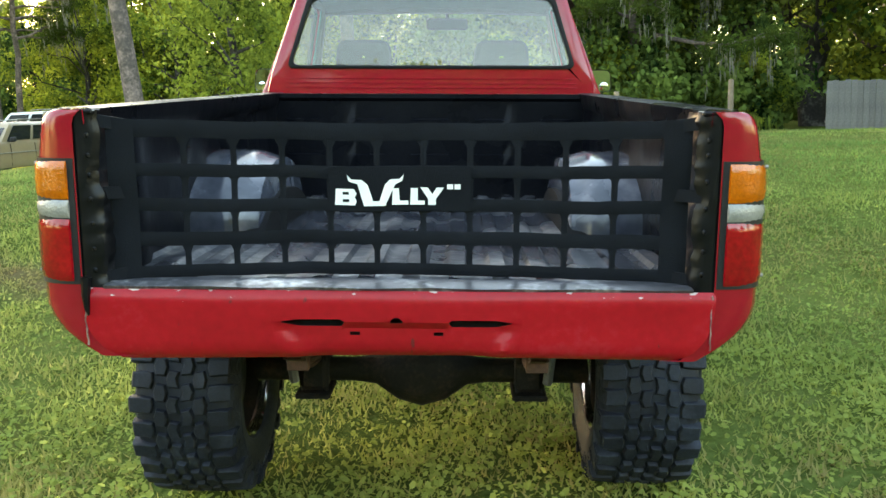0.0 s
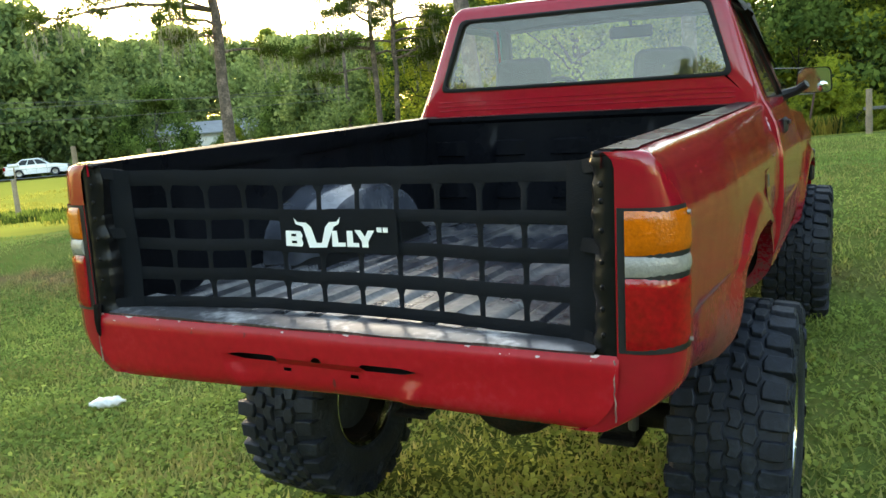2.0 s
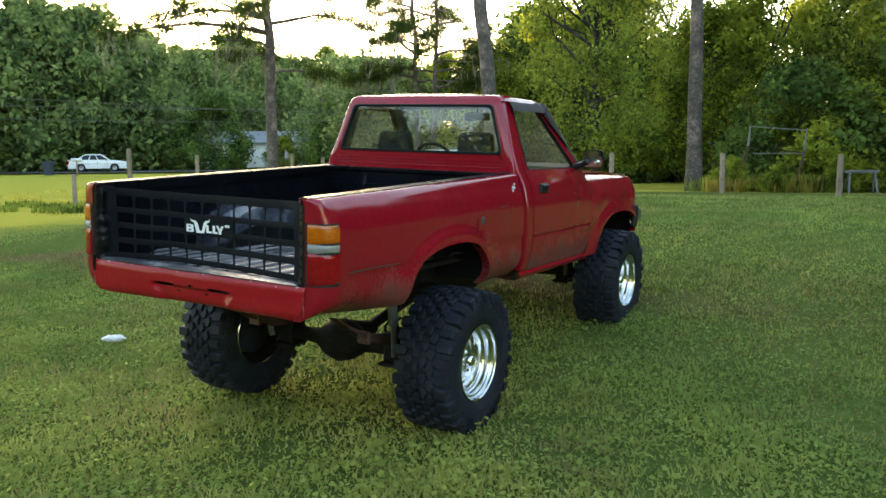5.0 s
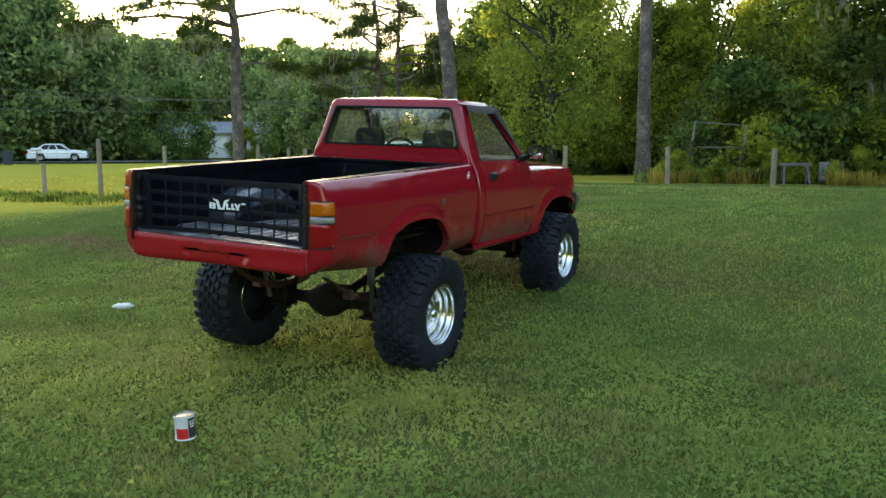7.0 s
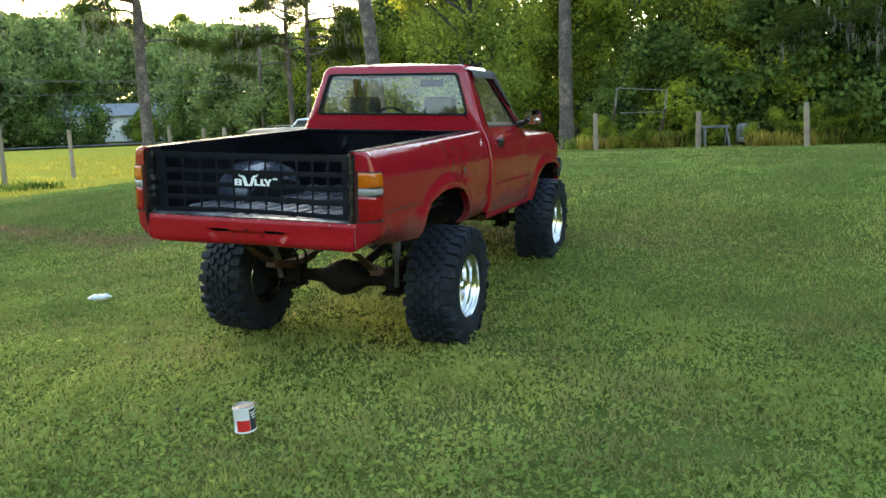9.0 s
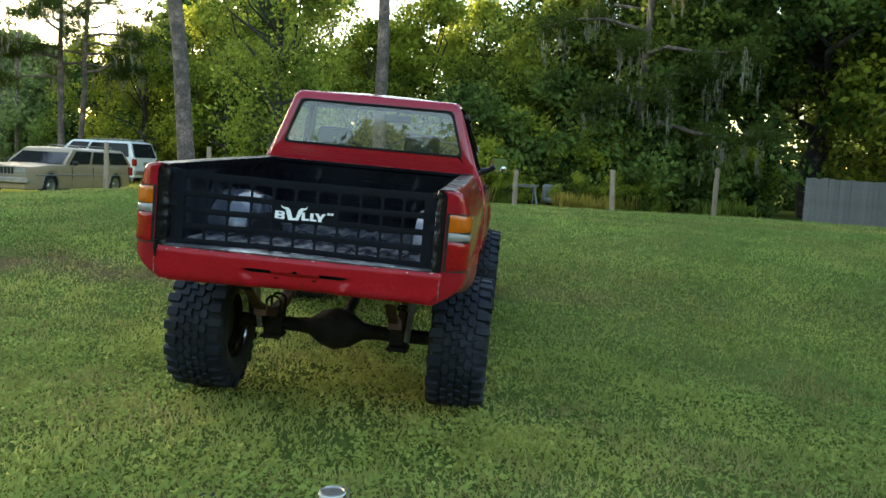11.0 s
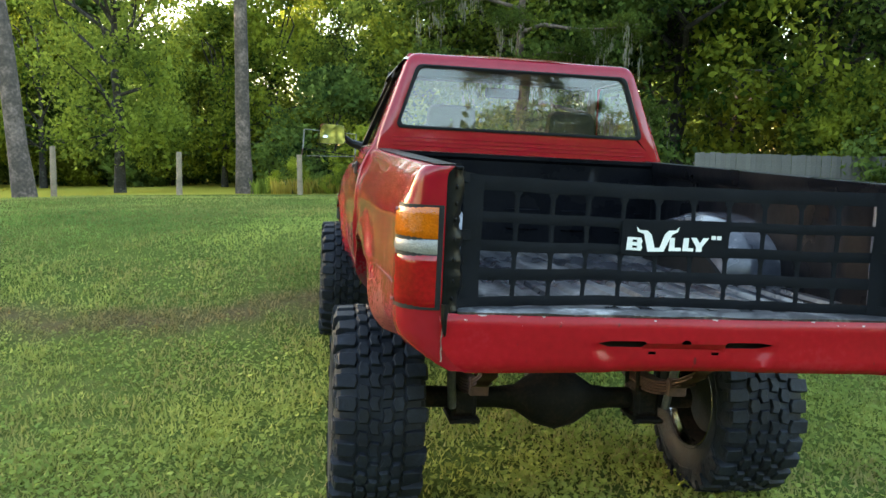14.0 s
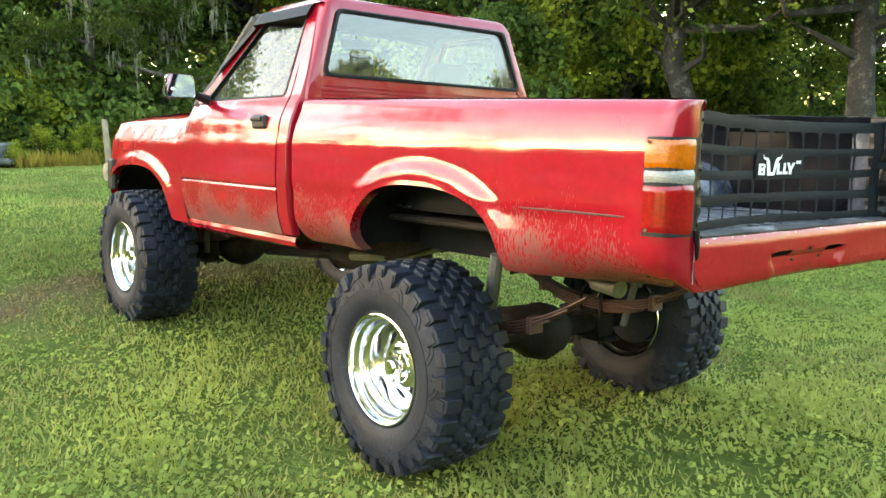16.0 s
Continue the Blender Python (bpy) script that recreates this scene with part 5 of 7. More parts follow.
def tyre():
    g = Geo()
    w = TYRE_W / 2
    prof = [(0.205, -w + 0.055), (0.213, -w + 0.034), (0.232, -w + 0.016), (0.26, -w + 0.005), (0.30, -w), (0.335, -w + 0.004), (0.362, -w + 0.012), (0.382, -w + 0.026), (0.393, -w + 0.050), (0.398, -w + 0.09), (0.400, 0)]
    prof = prof + [(r, -h) for r, h in reversed(prof[:-1])]
    g.add(*lathe(prof, 72))
    case = g
    g = Geo()

    def lug(corners, r0, r1, inset=0.005, crown=0.0):
        """A rubber block on (angle, across) corners, with a rounded-off top."""
        cx, ca = sum(x for _, x in corners) / len(corners), sum(a for a, _ in corners) / len(corners)
        rings = []
        for r, k in ((r0, -0.004), (r1 - 0.006, 0.0), (r1 - 0.0015, inset * 0.5), (r1, inset)):
            ring = []
            for a, x in corners:
                da, dx = (ca - a) * r1, cx - x
                d = math.hypot(da, dx) or 1.0
                aa, xx = a + da / d * k / r1, x + dx / d * k
                rr = r - crown * abs(xx) ** 2
                ring.append((xx, rr * math.cos(aa), rr * math.sin(aa)))
            rings.append(ring)
        v, f = grid(rings, False, True)
        g.add(v, f + [tuple(range(len(v) - len(corners), len(v)))])

    n = 30
    st = 2 * math.pi / n
    rng = random.Random(4)
    for i in range(n):
        a = i * st
        for s in (1, -1):
            o = a + (0.5 * st if s < 0 else 0)
            long = i % 2
            e = w - (0.004 if long else 0.014)
            j = 0.03 * st * rng.uniform(-1, 1)
            # shoulder block, stepped, running over the tyre's edge
            lug([(o + j, s * 0.098), (o + 0.30 * st, s * 0.088), (o + 0.64 * st, s * 0.092), (o + 0.70 * st, s * 0.13), (o + 0.66 * st, s * e), (o + 0.06 * st, s * e), (o + 0.02 * st, s * 0.135)], 0.375, TYRE_R, 0.006, 0.25)
            lug([(o + 0.08 * st, s * (e - 0.03)), (o + 0.64 * st, s * (e - 0.03)), (o + 0.60 * st, s * (e + 0.006)), (o + 0.14 * st, s * (e + 0.006))], 0.345 if long else 0.362, 0.394, 0.004)
            # two staggered rows of hooked blocks along the middle
            lug([(o + 0.02 * st, s * 0.004), (o + 0.42 * st, s * 0.010), (o + 0.66 * st, s * 0.004), (o + 0.72 * st, s * 0.034), (o + 0.40 * st, s * 0.046), (o + 0.06 * st, s * 0.038)], 0.385, TYRE_R + 0.001, 0.005)
            lug([(o + 0.50 * st, s * 0.050), (o + 0.84 * st, s * 0.042), (o + 1.14 * st, s * 0.050), (o + 1.20 * st, s * 0.078), (o + 0.88 * st, s * 0.088), (o + 0.52 * st, s * 0.080)], 0.385, TYRE_R + 0.001, 0.005)
    # raised loops and lines moulded on the sidewalls
    marks = Geo()
    wall = [(r, h) for r, h in prof[:9]]

    def skin(r, a, s, lift=0.0005):
        h = float(np.interp(r, [q for q, _ in wall], [q for _, q in wall]))
        return (-s * (h - lift), r * math.cos(a), r * math.sin(a))

    for s in (1, -1):
        for k in range(16):
            a = 2 * math.pi * k / 16
            loop = [(0.318, 0.02), (0.334, 0.05), (0.352, 0.11), (0.360, 0.19), (0.352, 0.27), (0.336, 0.31)]
            marks.add(*tube([skin(r, a + d, s) for r, d in loop], 0.0032, 5))
            marks.add(*tube([skin(r - 0.014, a + 0.05 + d * 0.66, s) for r, d in loop], 0.0026, 5))
        marks.add(*tube([skin(0.312, t, s) for t in np.linspace(0, 2 * math.pi, 61)[:-1]], 0.0022, 5, True))
        marks.add(*tube([skin(0.226, t, s) for t in np.linspace(0, 2 * math.pi, 61)[:-1]], 0.0026, 5, True))
    return case, g, marks


def rim():
    """Polished deep-dish wheel with a stepped lip and eight round holes, its outer face towards +x."""
    g = Geo()
    w = TYRE_W / 2
    g.add(*lathe([(0.212, w - 0.040), (0.219, w - 0.026), (0.218, w - 0.019), (0.212, w - 0.017), (0.207, w - 0.022), (0.205, w - 0.040), (0.200, w - 0.047), (0.190, w - 0.050), (0.186, w - 0.056),
                  (0.184, w - 0.082), (0.178, w - 0.090), (0.170, w - 0.093), (0.166, w - 0.100), (0.164, w - 0.150), (0.160, w - 0.160)], 64))
    g.add(*lathe([(0.196, -w + 0.06), (0.205, -w + 0.045), (0.215, -w + 0.035), (0.219, -w + 0.028), (0.214, -w + 0.024), (0.206, -w + 0.032), (0.196, -w + 0.07)], 64))

    def face(r):
        return w - 0.150 + 0.040 * smooth_step(-r, -0.155, -0.072) - 0.012 * smooth_step(r, 0.150, 0.164)

    n, ra, rb, mid, rad = 8, 0.066, 0.162, 0.118, 0.024
    for i in range(n):
        a0 = 2 * math.pi * i / n
        rings = [[], [], [], [], []]
        for k in range(24):
            t = 2 * math.pi * k / 24
            du, dv = math.cos(t), math.sin(t)
            hole = (mid + rad * du, rad * dv)
            r1 = (rb - mid) / du if du > 1e-6 else (ra - mid) / du if du < -1e-6 else 9.0
            half = math.tan(math.pi / n)
            side = (mid * half) / (abs(dv) - du * half) if abs(dv) - du * half > 1e-6 else 9.0
            reach = min(r1, side)
            edge = (mid + reach * du, reach * dv)
            for q, (p, sink) in enumerate((((hole[0], hole[1]), 0.022), ((hole[0], hole[1]), 0.004), ((mid + (rad + 0.003) * du, (rad + 0.003) * dv), 0.0), ((mid + (rad + 0.4 * (reach - rad)) * du, (rad + 0.4 * (reach - rad)) * dv), 0.0), (edge, 0.0))):
                r = min(rb, math.hypot(*p))
                a = a0 + math.atan2(p[1], p[0])
                rings[q].append((face(r) - sink, r * math.cos(a), r * math.sin(a)))
        g.add(*grid(rings, False, True))
    g.add(*lathe([(0.070, face(0.066) - 0.004), (0.066, face(0.066)), (0.060, face(0.066) + 0.004)], 40))
    return g


wheel_m = {}


def wheel(x, y, z, s):
    hubgeo = Geo()
    w = TYRE_W / 2
    hubgeo.add(*lathe([(0.0, w - 0.060), (0.026, w - 0.061), (0.034, w - 0.068), (0.038, w - 0.082), (0.040, w - 0.100), (0.062, w - 0.106), (0.067, w - 0.112), (0.067, w - 0.17)], 32))
    if not wheel_m:
        wheel_m["h"] = link("wheel", hubgeo, CHROME, truck, "polished slotted wheel on a mud tyre")
        case, lugs, marks = tyre()
        wheel_m["t"] = link("tyre", case, RUBBER, wheel_m["h"], "black mud tyre", smooth=28)
        wheel_m["l"] = tagged(link("tread", lugs, RUBBER, wheel_m["h"], "chunky worn tread lugs", smooth=28), kind="stuff")
        wheel_m["m"] = link("sidewall_moulding", marks, RUBBER, wheel_m["h"], "raised sidewall pattern", smooth=60)
        wheel_m["r"] = link("rim", rim(), CHROME, wheel_m["h"], "polished aluminium rim", smooth=30)
        wheel_m["b"] = link("rim_barrel", Geo().add(*lathe([(0.160, w - 0.16), (0.176, w - 0.17), (0.184, 0.0), (0.188, -w + 0.10), (0.196, -w + 0.06)], 40)), RUST, wheel_m["h"], "dirty inner barrel")
        wheel_m["d"] = link("brake_drum", Geo().add(*lathe([(0.072, w - 0.16), (0.15, w - 0.17), (0.155, w - 0.19), (0.155, w - 0.25), (0.0, w - 0.26)], 28)), RUBBER, wheel_m["h"], "dirty dark brake drum")
        for k in range(6):
            a = 2 * math.pi * k / 6
            nut = Geo().add(*tube([(w - 0.115, 0.053 * math.cos(a), 0.053 * math.sin(a)), (w - 0.084, 0.053 * math.cos(a), 0.053 * math.sin(a))], 0.0095, 6))
            wheel_m["nut", k] = link("lug_nut", nut, CHROME, wheel_m["h"])
        h = wheel_m["h"]
    else:
        h = wheel_m["h"].copy()
        scene.collection.objects.link(h)
        for k in [k for k in wheel_m if k != "h"]:
            c = wheel_m[k].copy()
            scene.collection.objects.link(c)
            c.parent = h
    h.matrix_basis = pose(x, y, z, 17 * y, 0, 0) if s > 0 else pose(x, y, z, 31 * y, 0, 180)


wheel(0.785, REAR_Y + 0.02, REAR_Z + 0.030, 1)
wheel(-0.775, REAR_Y - 0.035, REAR_Z + 0.005, -1)
wheel(0.805, FRONT_Y - 0.01, FRONT_Z + 0.010, 1)
wheel(-0.80, FRONT_Y + 0.01, FRONT_Z + 0.010, -1)

# small marks
DECAL = material("torn_white_sticker", (0.62, 0.60, 0.58), 0.6, vary=0.2, scale=40, detail=150)
for cy, cz, a, b in ((1.915, 1.405, 0.030, 0.014), (1.888, 1.388, 0.016, 0.010), (1.940, 1.425, 0.012, 0.009)):
    g = Geo()
    ring = [(bed_x(cy, cz + b * math.sin(t) * k) + 0.003, cy + a * math.cos(t) * k, cz + b * math.sin(t) * k) for t in np.linspace(0, 2 * math.pi, 15)[:-1] for k in (0.75 + 0.25 * math.sin(t * 5 + cy * 90),)]
    g.add(ring, [tuple(range(14))])
    link("sticker", g, DECAL, truck, "torn white sticker scrap", smooth=0)
g = Geo()
g.add(*block(0.838, 1.42, 1.235, 0.012, 0.05, 0.05, 0.006))
link("fuel_cap_mark", g, SILL, truck, "scraped bare spot on the bed side")
g = Geo()
g.add(*grid([[(bed_x(y, z) + 0.0025, y, z) for z in np.linspace(1.135, 1.275, 4)] for y in np.linspace(1.36, 1.50, 6)]))
link("fuel_door", g, RED, truck, smooth=0)
# ---------------------------------------------------------------- tailgate net, hung across the bed's open end
net = thing("tailgate_net", TRUCK, "black webbing tailgate net with a white emblem across the bed", "cargo net")


def net_at(x, z, d=0.0):
    """Where the net lies: it bellies forward in the middle."""
    belly = 0.085 * (1 - (x / 0.66) ** 2)
    y = 0.045 + belly + 0.012 * noise.noise((x * 4, z * 6, 9)) + d
    sag = -0.013 * (1 - (x / 0.65) ** 2) * smooth_step(z, 1.05, 1.40)
    return (x, y, z + sag + 0.004 * noise.noise((x * 6, z * 5, 3)))


def strap_h(z0, z1, x0=-0.6, x1=0.6, d=0.0, t=0.003):
    g = Geo()
    cols = []
    for x in np.linspace(x0, x1, 46):
        w = 0.0015 * noise.noise((x * 30, z0 * 10, 5))
        cols.append([net_at(x, z0 + w, d), net_at(x, (z0 + z1) / 2, d - t), net_at(x, z1 + w, d), net_at(x, (z0 + z1) / 2, d + t)])
    g.add(*grid(cols, False, True))
    return g


def strap_v(x0, x1, z0, z1, d=0.0, t=0.002):
    g = Geo()
    cols = []
    flare = lambda z: 0.011 * max((abs(((z - 1.045) / 0.082) % 1.0 - 0.5) - 0.30) / 0.2, 0)  # noqa: E731
    for z in np.linspace(z0, z1, 30):
        f = flare(z) if x1 - x0 < 0.03 else 0
        cols.append([net_at(x0 - f, z, d), net_at((x0 + x1) / 2, z, d - t), net_at(x1 + f, z, d), net_at((x0 + x1) / 2, z, d + t)])
    g.add(*grid(cols, False, True))
    return g


for z0, z1, lab in ((1.372, 1.412, "top strap"), (1.282, 1.312, ""), (1.200, 1.231, ""), (1.120, 1.153, ""), (1.045, 1.074, "bottom strap")):
    link("cross_strap", strap_h(z0, z1, -0.62, 0.62), WEB, net, lab, smooth=60)
for k in range(10):
    x = -0.488 + 0.1085 * k
    link("upright_strap", strap_v(x - 0.007, x + 0.007, 1.06, 1.39, 0.002), WEB, net, smooth=60)
for s in (1, -1):
    link("edge_band", strap_v(s * 0.618 - 0.029, s * 0.618 + 0.029, 1.043, 1.412, -0.004, 0.003), WEB, net, "wide edge band", smooth=60)
    for z, dz in ((1.395, 0.012), (1.245, 0.0), (1.06, -0.005)):
        g = Geo()
        g.add(*grid([[(s * x, y - 0.003, z + dz * k + q) for q in (-0.014, 0.014)] + [(s * x, y + 0.003, z + dz * k + q) for q in (0.014, -0.014)] for x, y, k in ((0.61, 0.06, 0), (0.635, 0.045, 0.4), (0.665, 0.02, 1.0))], False, True))
        link("tie_strap", g, WEB, net)
g = Geo()
g.add(*grid([[net_at(x, z, -0.006) for z in np.linspace(1.203, 1.310, 8)] for x in np.linspace(-0.165, 0.165, 20)]))
panel = link("emblem_panel", g, WEB, net, "black panel carrying a white emblem", smooth=60)


def flat_shape(pts):
    """A printed shape on the panel, from 2D points."""
    g = Geo()
    g.add([net_at(x, z, -0.0085) for x, z in pts], [tuple(range(len(pts)))])
    return g


EMBLEM = Geo()
for pts in ([(-0.150, 1.218), (-0.104, 1.218), (-0.100, 1.228), (-0.104, 1.238), (-0.100, 1.247), (-0.106, 1.258), (-0.148, 1.258)],
            [(-0.083, 1.216), (-0.034, 1.216), (-0.031, 1.219), (-0.062, 1.228)],
            [(-0.083, 1.216), (-0.062, 1.228), (-0.074, 1.268), (-0.098, 1.270)],
            [(-0.098, 1.270), (-0.074, 1.268), (-0.088, 1.280), (-0.112, 1.281), (-0.122, 1.292), (-0.118, 1.276)],
            [(-0.062, 1.228), (-0.034, 1.216), (-0.010, 1.268), (-0.034, 1.268), (-0.047, 1.228)],
            [(-0.034, 1.268), (-0.010, 1.268), (0.006, 1.276), (0.010, 1.292), (0.0, 1.281), (-0.022, 1.280)],
            [(-0.018, 1.218), (0.020, 1.218), (0.020, 1.228), (0.000, 1.228), (-0.002, 1.258), (-0.016, 1.258)],
            [(0.024, 1.218), (0.058, 1.218), (0.058, 1.228), (0.042, 1.228), (0.042, 1.258), (0.026, 1.258)],
            [(0.066, 1.218), (0.084, 1.218), (0.084, 1.232), (0.103, 1.260), (0.086, 1.260), (0.076, 1.244), (0.065, 1.260), (0.048, 1.260), (0.066, 1.232)],
            [(0.110, 1.256), (0.124, 1.256), (0.124, 1.268), (0.110, 1.268)], [(0.127, 1.256), (0.141, 1.256), (0.141, 1.268), (0.127, 1.268)]):
    q = flat_shape(pts)
    EMBLEM.add(q.v, q.f)
B_EYES = Geo()
for x0, x1, z0, z1 in ((-0.132, -0.117, 1.226, 1.233), (-0.132, -0.118, 1.244, 1.251)):
    q = Geo().add([net_at(x, z, -0.0098) for x, z in ((x0, z0), (x1, z0), (x1, z1), (x0, z1))], [(0, 1, 2, 3)])
    B_EYES.add(q.v, q.f)
link("emblem_gap", B_EYES, WEB, panel, smooth=0)
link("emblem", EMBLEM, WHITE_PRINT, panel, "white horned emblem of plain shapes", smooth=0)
# ---------------------------------------------------------------- trees
def leaf_mesh(name, centres, sizes, mat, seed, stretch=1.7, droop=0.0):
    """One small folded leaf or clump at each centre."""
    rng = np.random.default_rng(seed)
    k = len(centres)
    a = rng.normal(size=(k, 3))
    a /= np.linalg.norm(a, axis=1)[:, None]
    a[:, 2] -= droop
    a /= np.linalg.norm(a, axis=1)[:, None]
    b = np.cross(a, rng.normal(size=(k, 3)))
    b /= np.linalg.norm(b, axis=1)[:, None]
    s = sizes[:, None]
    v = np.stack([centres - a * s * stretch * 0.5, centres - a * s * stretch * 0.05 - b * s * 0.5, centres + a * s * stretch * 0.5, centres - a * s * stretch * 0.05 + b * s * 0.5], 1).reshape(-1, 3)
    me = bpy.data.meshes.new(name)
    me.vertices.add(len(v))
    me.vertices.foreach_set("co", v.ravel())
    me.loops.add(4 * k)
    me.loops.foreach_set("vertex_index", np.arange(4 * k, dtype=np.int32))
    me.polygons.add(k)
    me.polygons.foreach_set("loop_start", np.arange(0, 4 * k, 4, dtype=np.int32))
    me.update(calc_edges=True)
    me.materials.append(mat)
    return me


def crown_points(seed, radius, low, high, twigs, each, spread, hollow=0.45, taper=0.35, gap=0.02):
    """Leaf places, gathered in sprays over an uneven crown."""
    rng = np.random.default_rng(seed)
    out = []
    lobes = [(rng.uniform(0, 2 * math.pi), rng.uniform(0.1, 0.9), rng.uniform(0.25, 0.5)) for _ in range(9)]
    while len(out) < twigs:
        t, a = rng.uniform(0, 1), rng.uniform(0, 2 * math.pi)
        env = math.sin(math.pi * min(1, 0.12 + 0.88 * t ** (1 - taper))) ** 0.6
        reach = env * (0.72 + sum(0.5 * w * math.exp(-(((a - b + math.pi) % (2 * math.pi) - math.pi) ** 2) / 0.5 - (t - h) ** 2 / 0.03) for b, h, w in lobes))
        r = radius * reach * (hollow + (1 - hollow) * math.sqrt(rng.uniform(0, 1)))
        x, y, z = r * math.cos(a), r * math.sin(a), low + (high - low) * t
        if noise.noise((x * 0.42 + seed, y * 0.42, z * 0.50)) + 0.35 * noise.noise((x * 1.3, y * 1.3 + seed, z * 1.3)) > gap:
            out.append((r * math.cos(a), r * math.sin(a), low + (high - low) * t))
    c = np.repeat(np.array(out), each, 0)
    off = rng.normal(size=c.shape) * spread * np.array([1, 1, 0.7])
    return np.array(out), c + off


def limbs(g, seed, trunk, tips, r0, count):
    """Boughs from the trunk towards some of the sprays."""
    rng = np.random.default_rng(seed)
    for i in rng.choice(len(tips), min(count, len(tips)), replace=False):
        tip = Vector(tips[i])
        t = min(0.95, max(0.22, tip.z / trunk[-1].z * rng.uniform(0.5, 0.85)))
        k = t * (len(trunk) - 1)
        start = trunk[int(k)].lerp(trunk[min(len(trunk) - 1, int(k) + 1)], k % 1)
        bend = start.lerp(tip, 0.5) + Vector(rng.normal(size=3)) * 0.12 * (tip - start).length
        g.add(*tube([start, start.lerp(bend, 0.6), bend, bend.lerp(tip, 0.6), tip], [r0 * 0.42 * (1 - t * 0.6), r0 * 0.3, r0 * 0.2, r0 * 0.12, r0 * 0.04], 5))


def trunk_line(h, seed, wob=0.25, lean=(0, 0), n=9):
    rng = np.random.default_rng(seed)
    return [Vector((lean[0] * t * h + wob * t * rng.normal() * 0.5, lean[1] * t * h + wob * t * rng.normal() * 0.5, h * t - 0.15 * (t == 0))) for t in np.linspace(0, 1, n)]


def tree(seed, h, radius, low, twigs, each, leaf, mat, bark, r0, label, category="tree", boughs=16, spread=0.45, wob=0.5, taper=0.35, gap=0.02):
    e = thing("tree", Matrix.Translation((0, 0, 0)), label, category)
    line = trunk_line(h * 0.86, seed, wob)
    g = Geo()
    n = len(line)
    g.add(*tube(line, [r0 * (1.25 if i == 0 else 1 - 0.85 * i / (n - 1)) for i in range(n)], 9))
    tips, pts = crown_points(seed, radius, low, h, twigs, each, spread, taper=taper, gap=gap)
    limbs(g, seed, line, tips, r0, boughs)
    link("trunk", g, bark, e, smooth=70)
    rng = np.random.default_rng(seed + 5)
    me = leaf_mesh("crown", pts, leaf * rng.uniform(0.6, 1.3, len(pts)), mat, seed)
    c = new("crown", me)
    c.parent = e
    return e


KINDS = {
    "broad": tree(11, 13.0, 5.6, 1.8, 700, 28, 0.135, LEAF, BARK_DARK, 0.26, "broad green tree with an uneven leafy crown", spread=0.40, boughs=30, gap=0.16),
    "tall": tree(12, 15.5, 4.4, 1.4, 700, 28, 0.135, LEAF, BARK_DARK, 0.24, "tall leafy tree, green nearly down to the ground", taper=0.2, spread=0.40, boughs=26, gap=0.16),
    "sunny": tree(13, 9.5, 4.0, 0.9, 560, 28, 0.125, LEAF_SUN, BARK_DARK, 0.17, "young tree with leaves coloured a sunlit yellow-green", spread=0.38, boughs=22, gap=0.16),
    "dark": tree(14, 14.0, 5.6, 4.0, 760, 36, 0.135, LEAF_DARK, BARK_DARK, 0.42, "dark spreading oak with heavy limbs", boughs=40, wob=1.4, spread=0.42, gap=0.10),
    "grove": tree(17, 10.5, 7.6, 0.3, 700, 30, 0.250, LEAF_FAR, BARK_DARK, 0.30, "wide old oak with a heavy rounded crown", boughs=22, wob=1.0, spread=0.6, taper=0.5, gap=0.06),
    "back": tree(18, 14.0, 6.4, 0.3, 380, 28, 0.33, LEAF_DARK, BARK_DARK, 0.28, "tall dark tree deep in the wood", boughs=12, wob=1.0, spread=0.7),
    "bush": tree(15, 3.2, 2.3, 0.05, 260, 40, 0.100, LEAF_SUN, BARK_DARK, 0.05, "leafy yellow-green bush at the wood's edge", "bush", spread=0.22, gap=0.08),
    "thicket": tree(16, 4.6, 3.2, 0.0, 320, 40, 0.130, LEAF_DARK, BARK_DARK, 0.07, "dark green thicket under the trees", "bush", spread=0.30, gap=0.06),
}
used = set()


def plant(kind, x, y, size=1.0, turn=None, z=None):
    rng = random.Random(int(x * 71 + y * 37))
    turn = rng.uniform(0, 360) if turn is None else turn
    m = pose(x, y, height(x, y) - 0.05 if z is None else z, 0, 0, turn) @ Matrix.Diagonal((size, size, size * rng.uniform(0.92, 1.1), 1))
    first = KINDS[kind]
    if kind not in used:
        used.add(kind)
        first.matrix_basis = m
        return first
    made = copy_thing(first, pose(x, y, 0))
    made.matrix_basis = m
    return made


def place(kind, angle, dist, size=1.0):
    """Plant by the angle to the left of straight ahead and the distance from the truck's tail."""
    return plant(kind, -math.sin(radians(angle)) * dist, math.cos(radians(angle)) * dist, size)


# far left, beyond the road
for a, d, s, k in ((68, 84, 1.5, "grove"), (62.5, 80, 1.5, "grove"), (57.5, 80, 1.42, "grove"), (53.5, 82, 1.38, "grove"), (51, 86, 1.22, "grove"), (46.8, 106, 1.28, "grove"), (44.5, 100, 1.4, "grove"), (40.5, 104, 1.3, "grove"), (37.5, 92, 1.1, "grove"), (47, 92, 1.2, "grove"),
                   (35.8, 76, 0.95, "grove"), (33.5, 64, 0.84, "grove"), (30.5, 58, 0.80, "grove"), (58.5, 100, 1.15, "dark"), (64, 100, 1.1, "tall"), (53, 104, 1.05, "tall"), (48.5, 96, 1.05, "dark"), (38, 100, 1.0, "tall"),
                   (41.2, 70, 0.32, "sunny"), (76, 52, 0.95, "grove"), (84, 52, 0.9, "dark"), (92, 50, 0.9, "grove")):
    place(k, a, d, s)
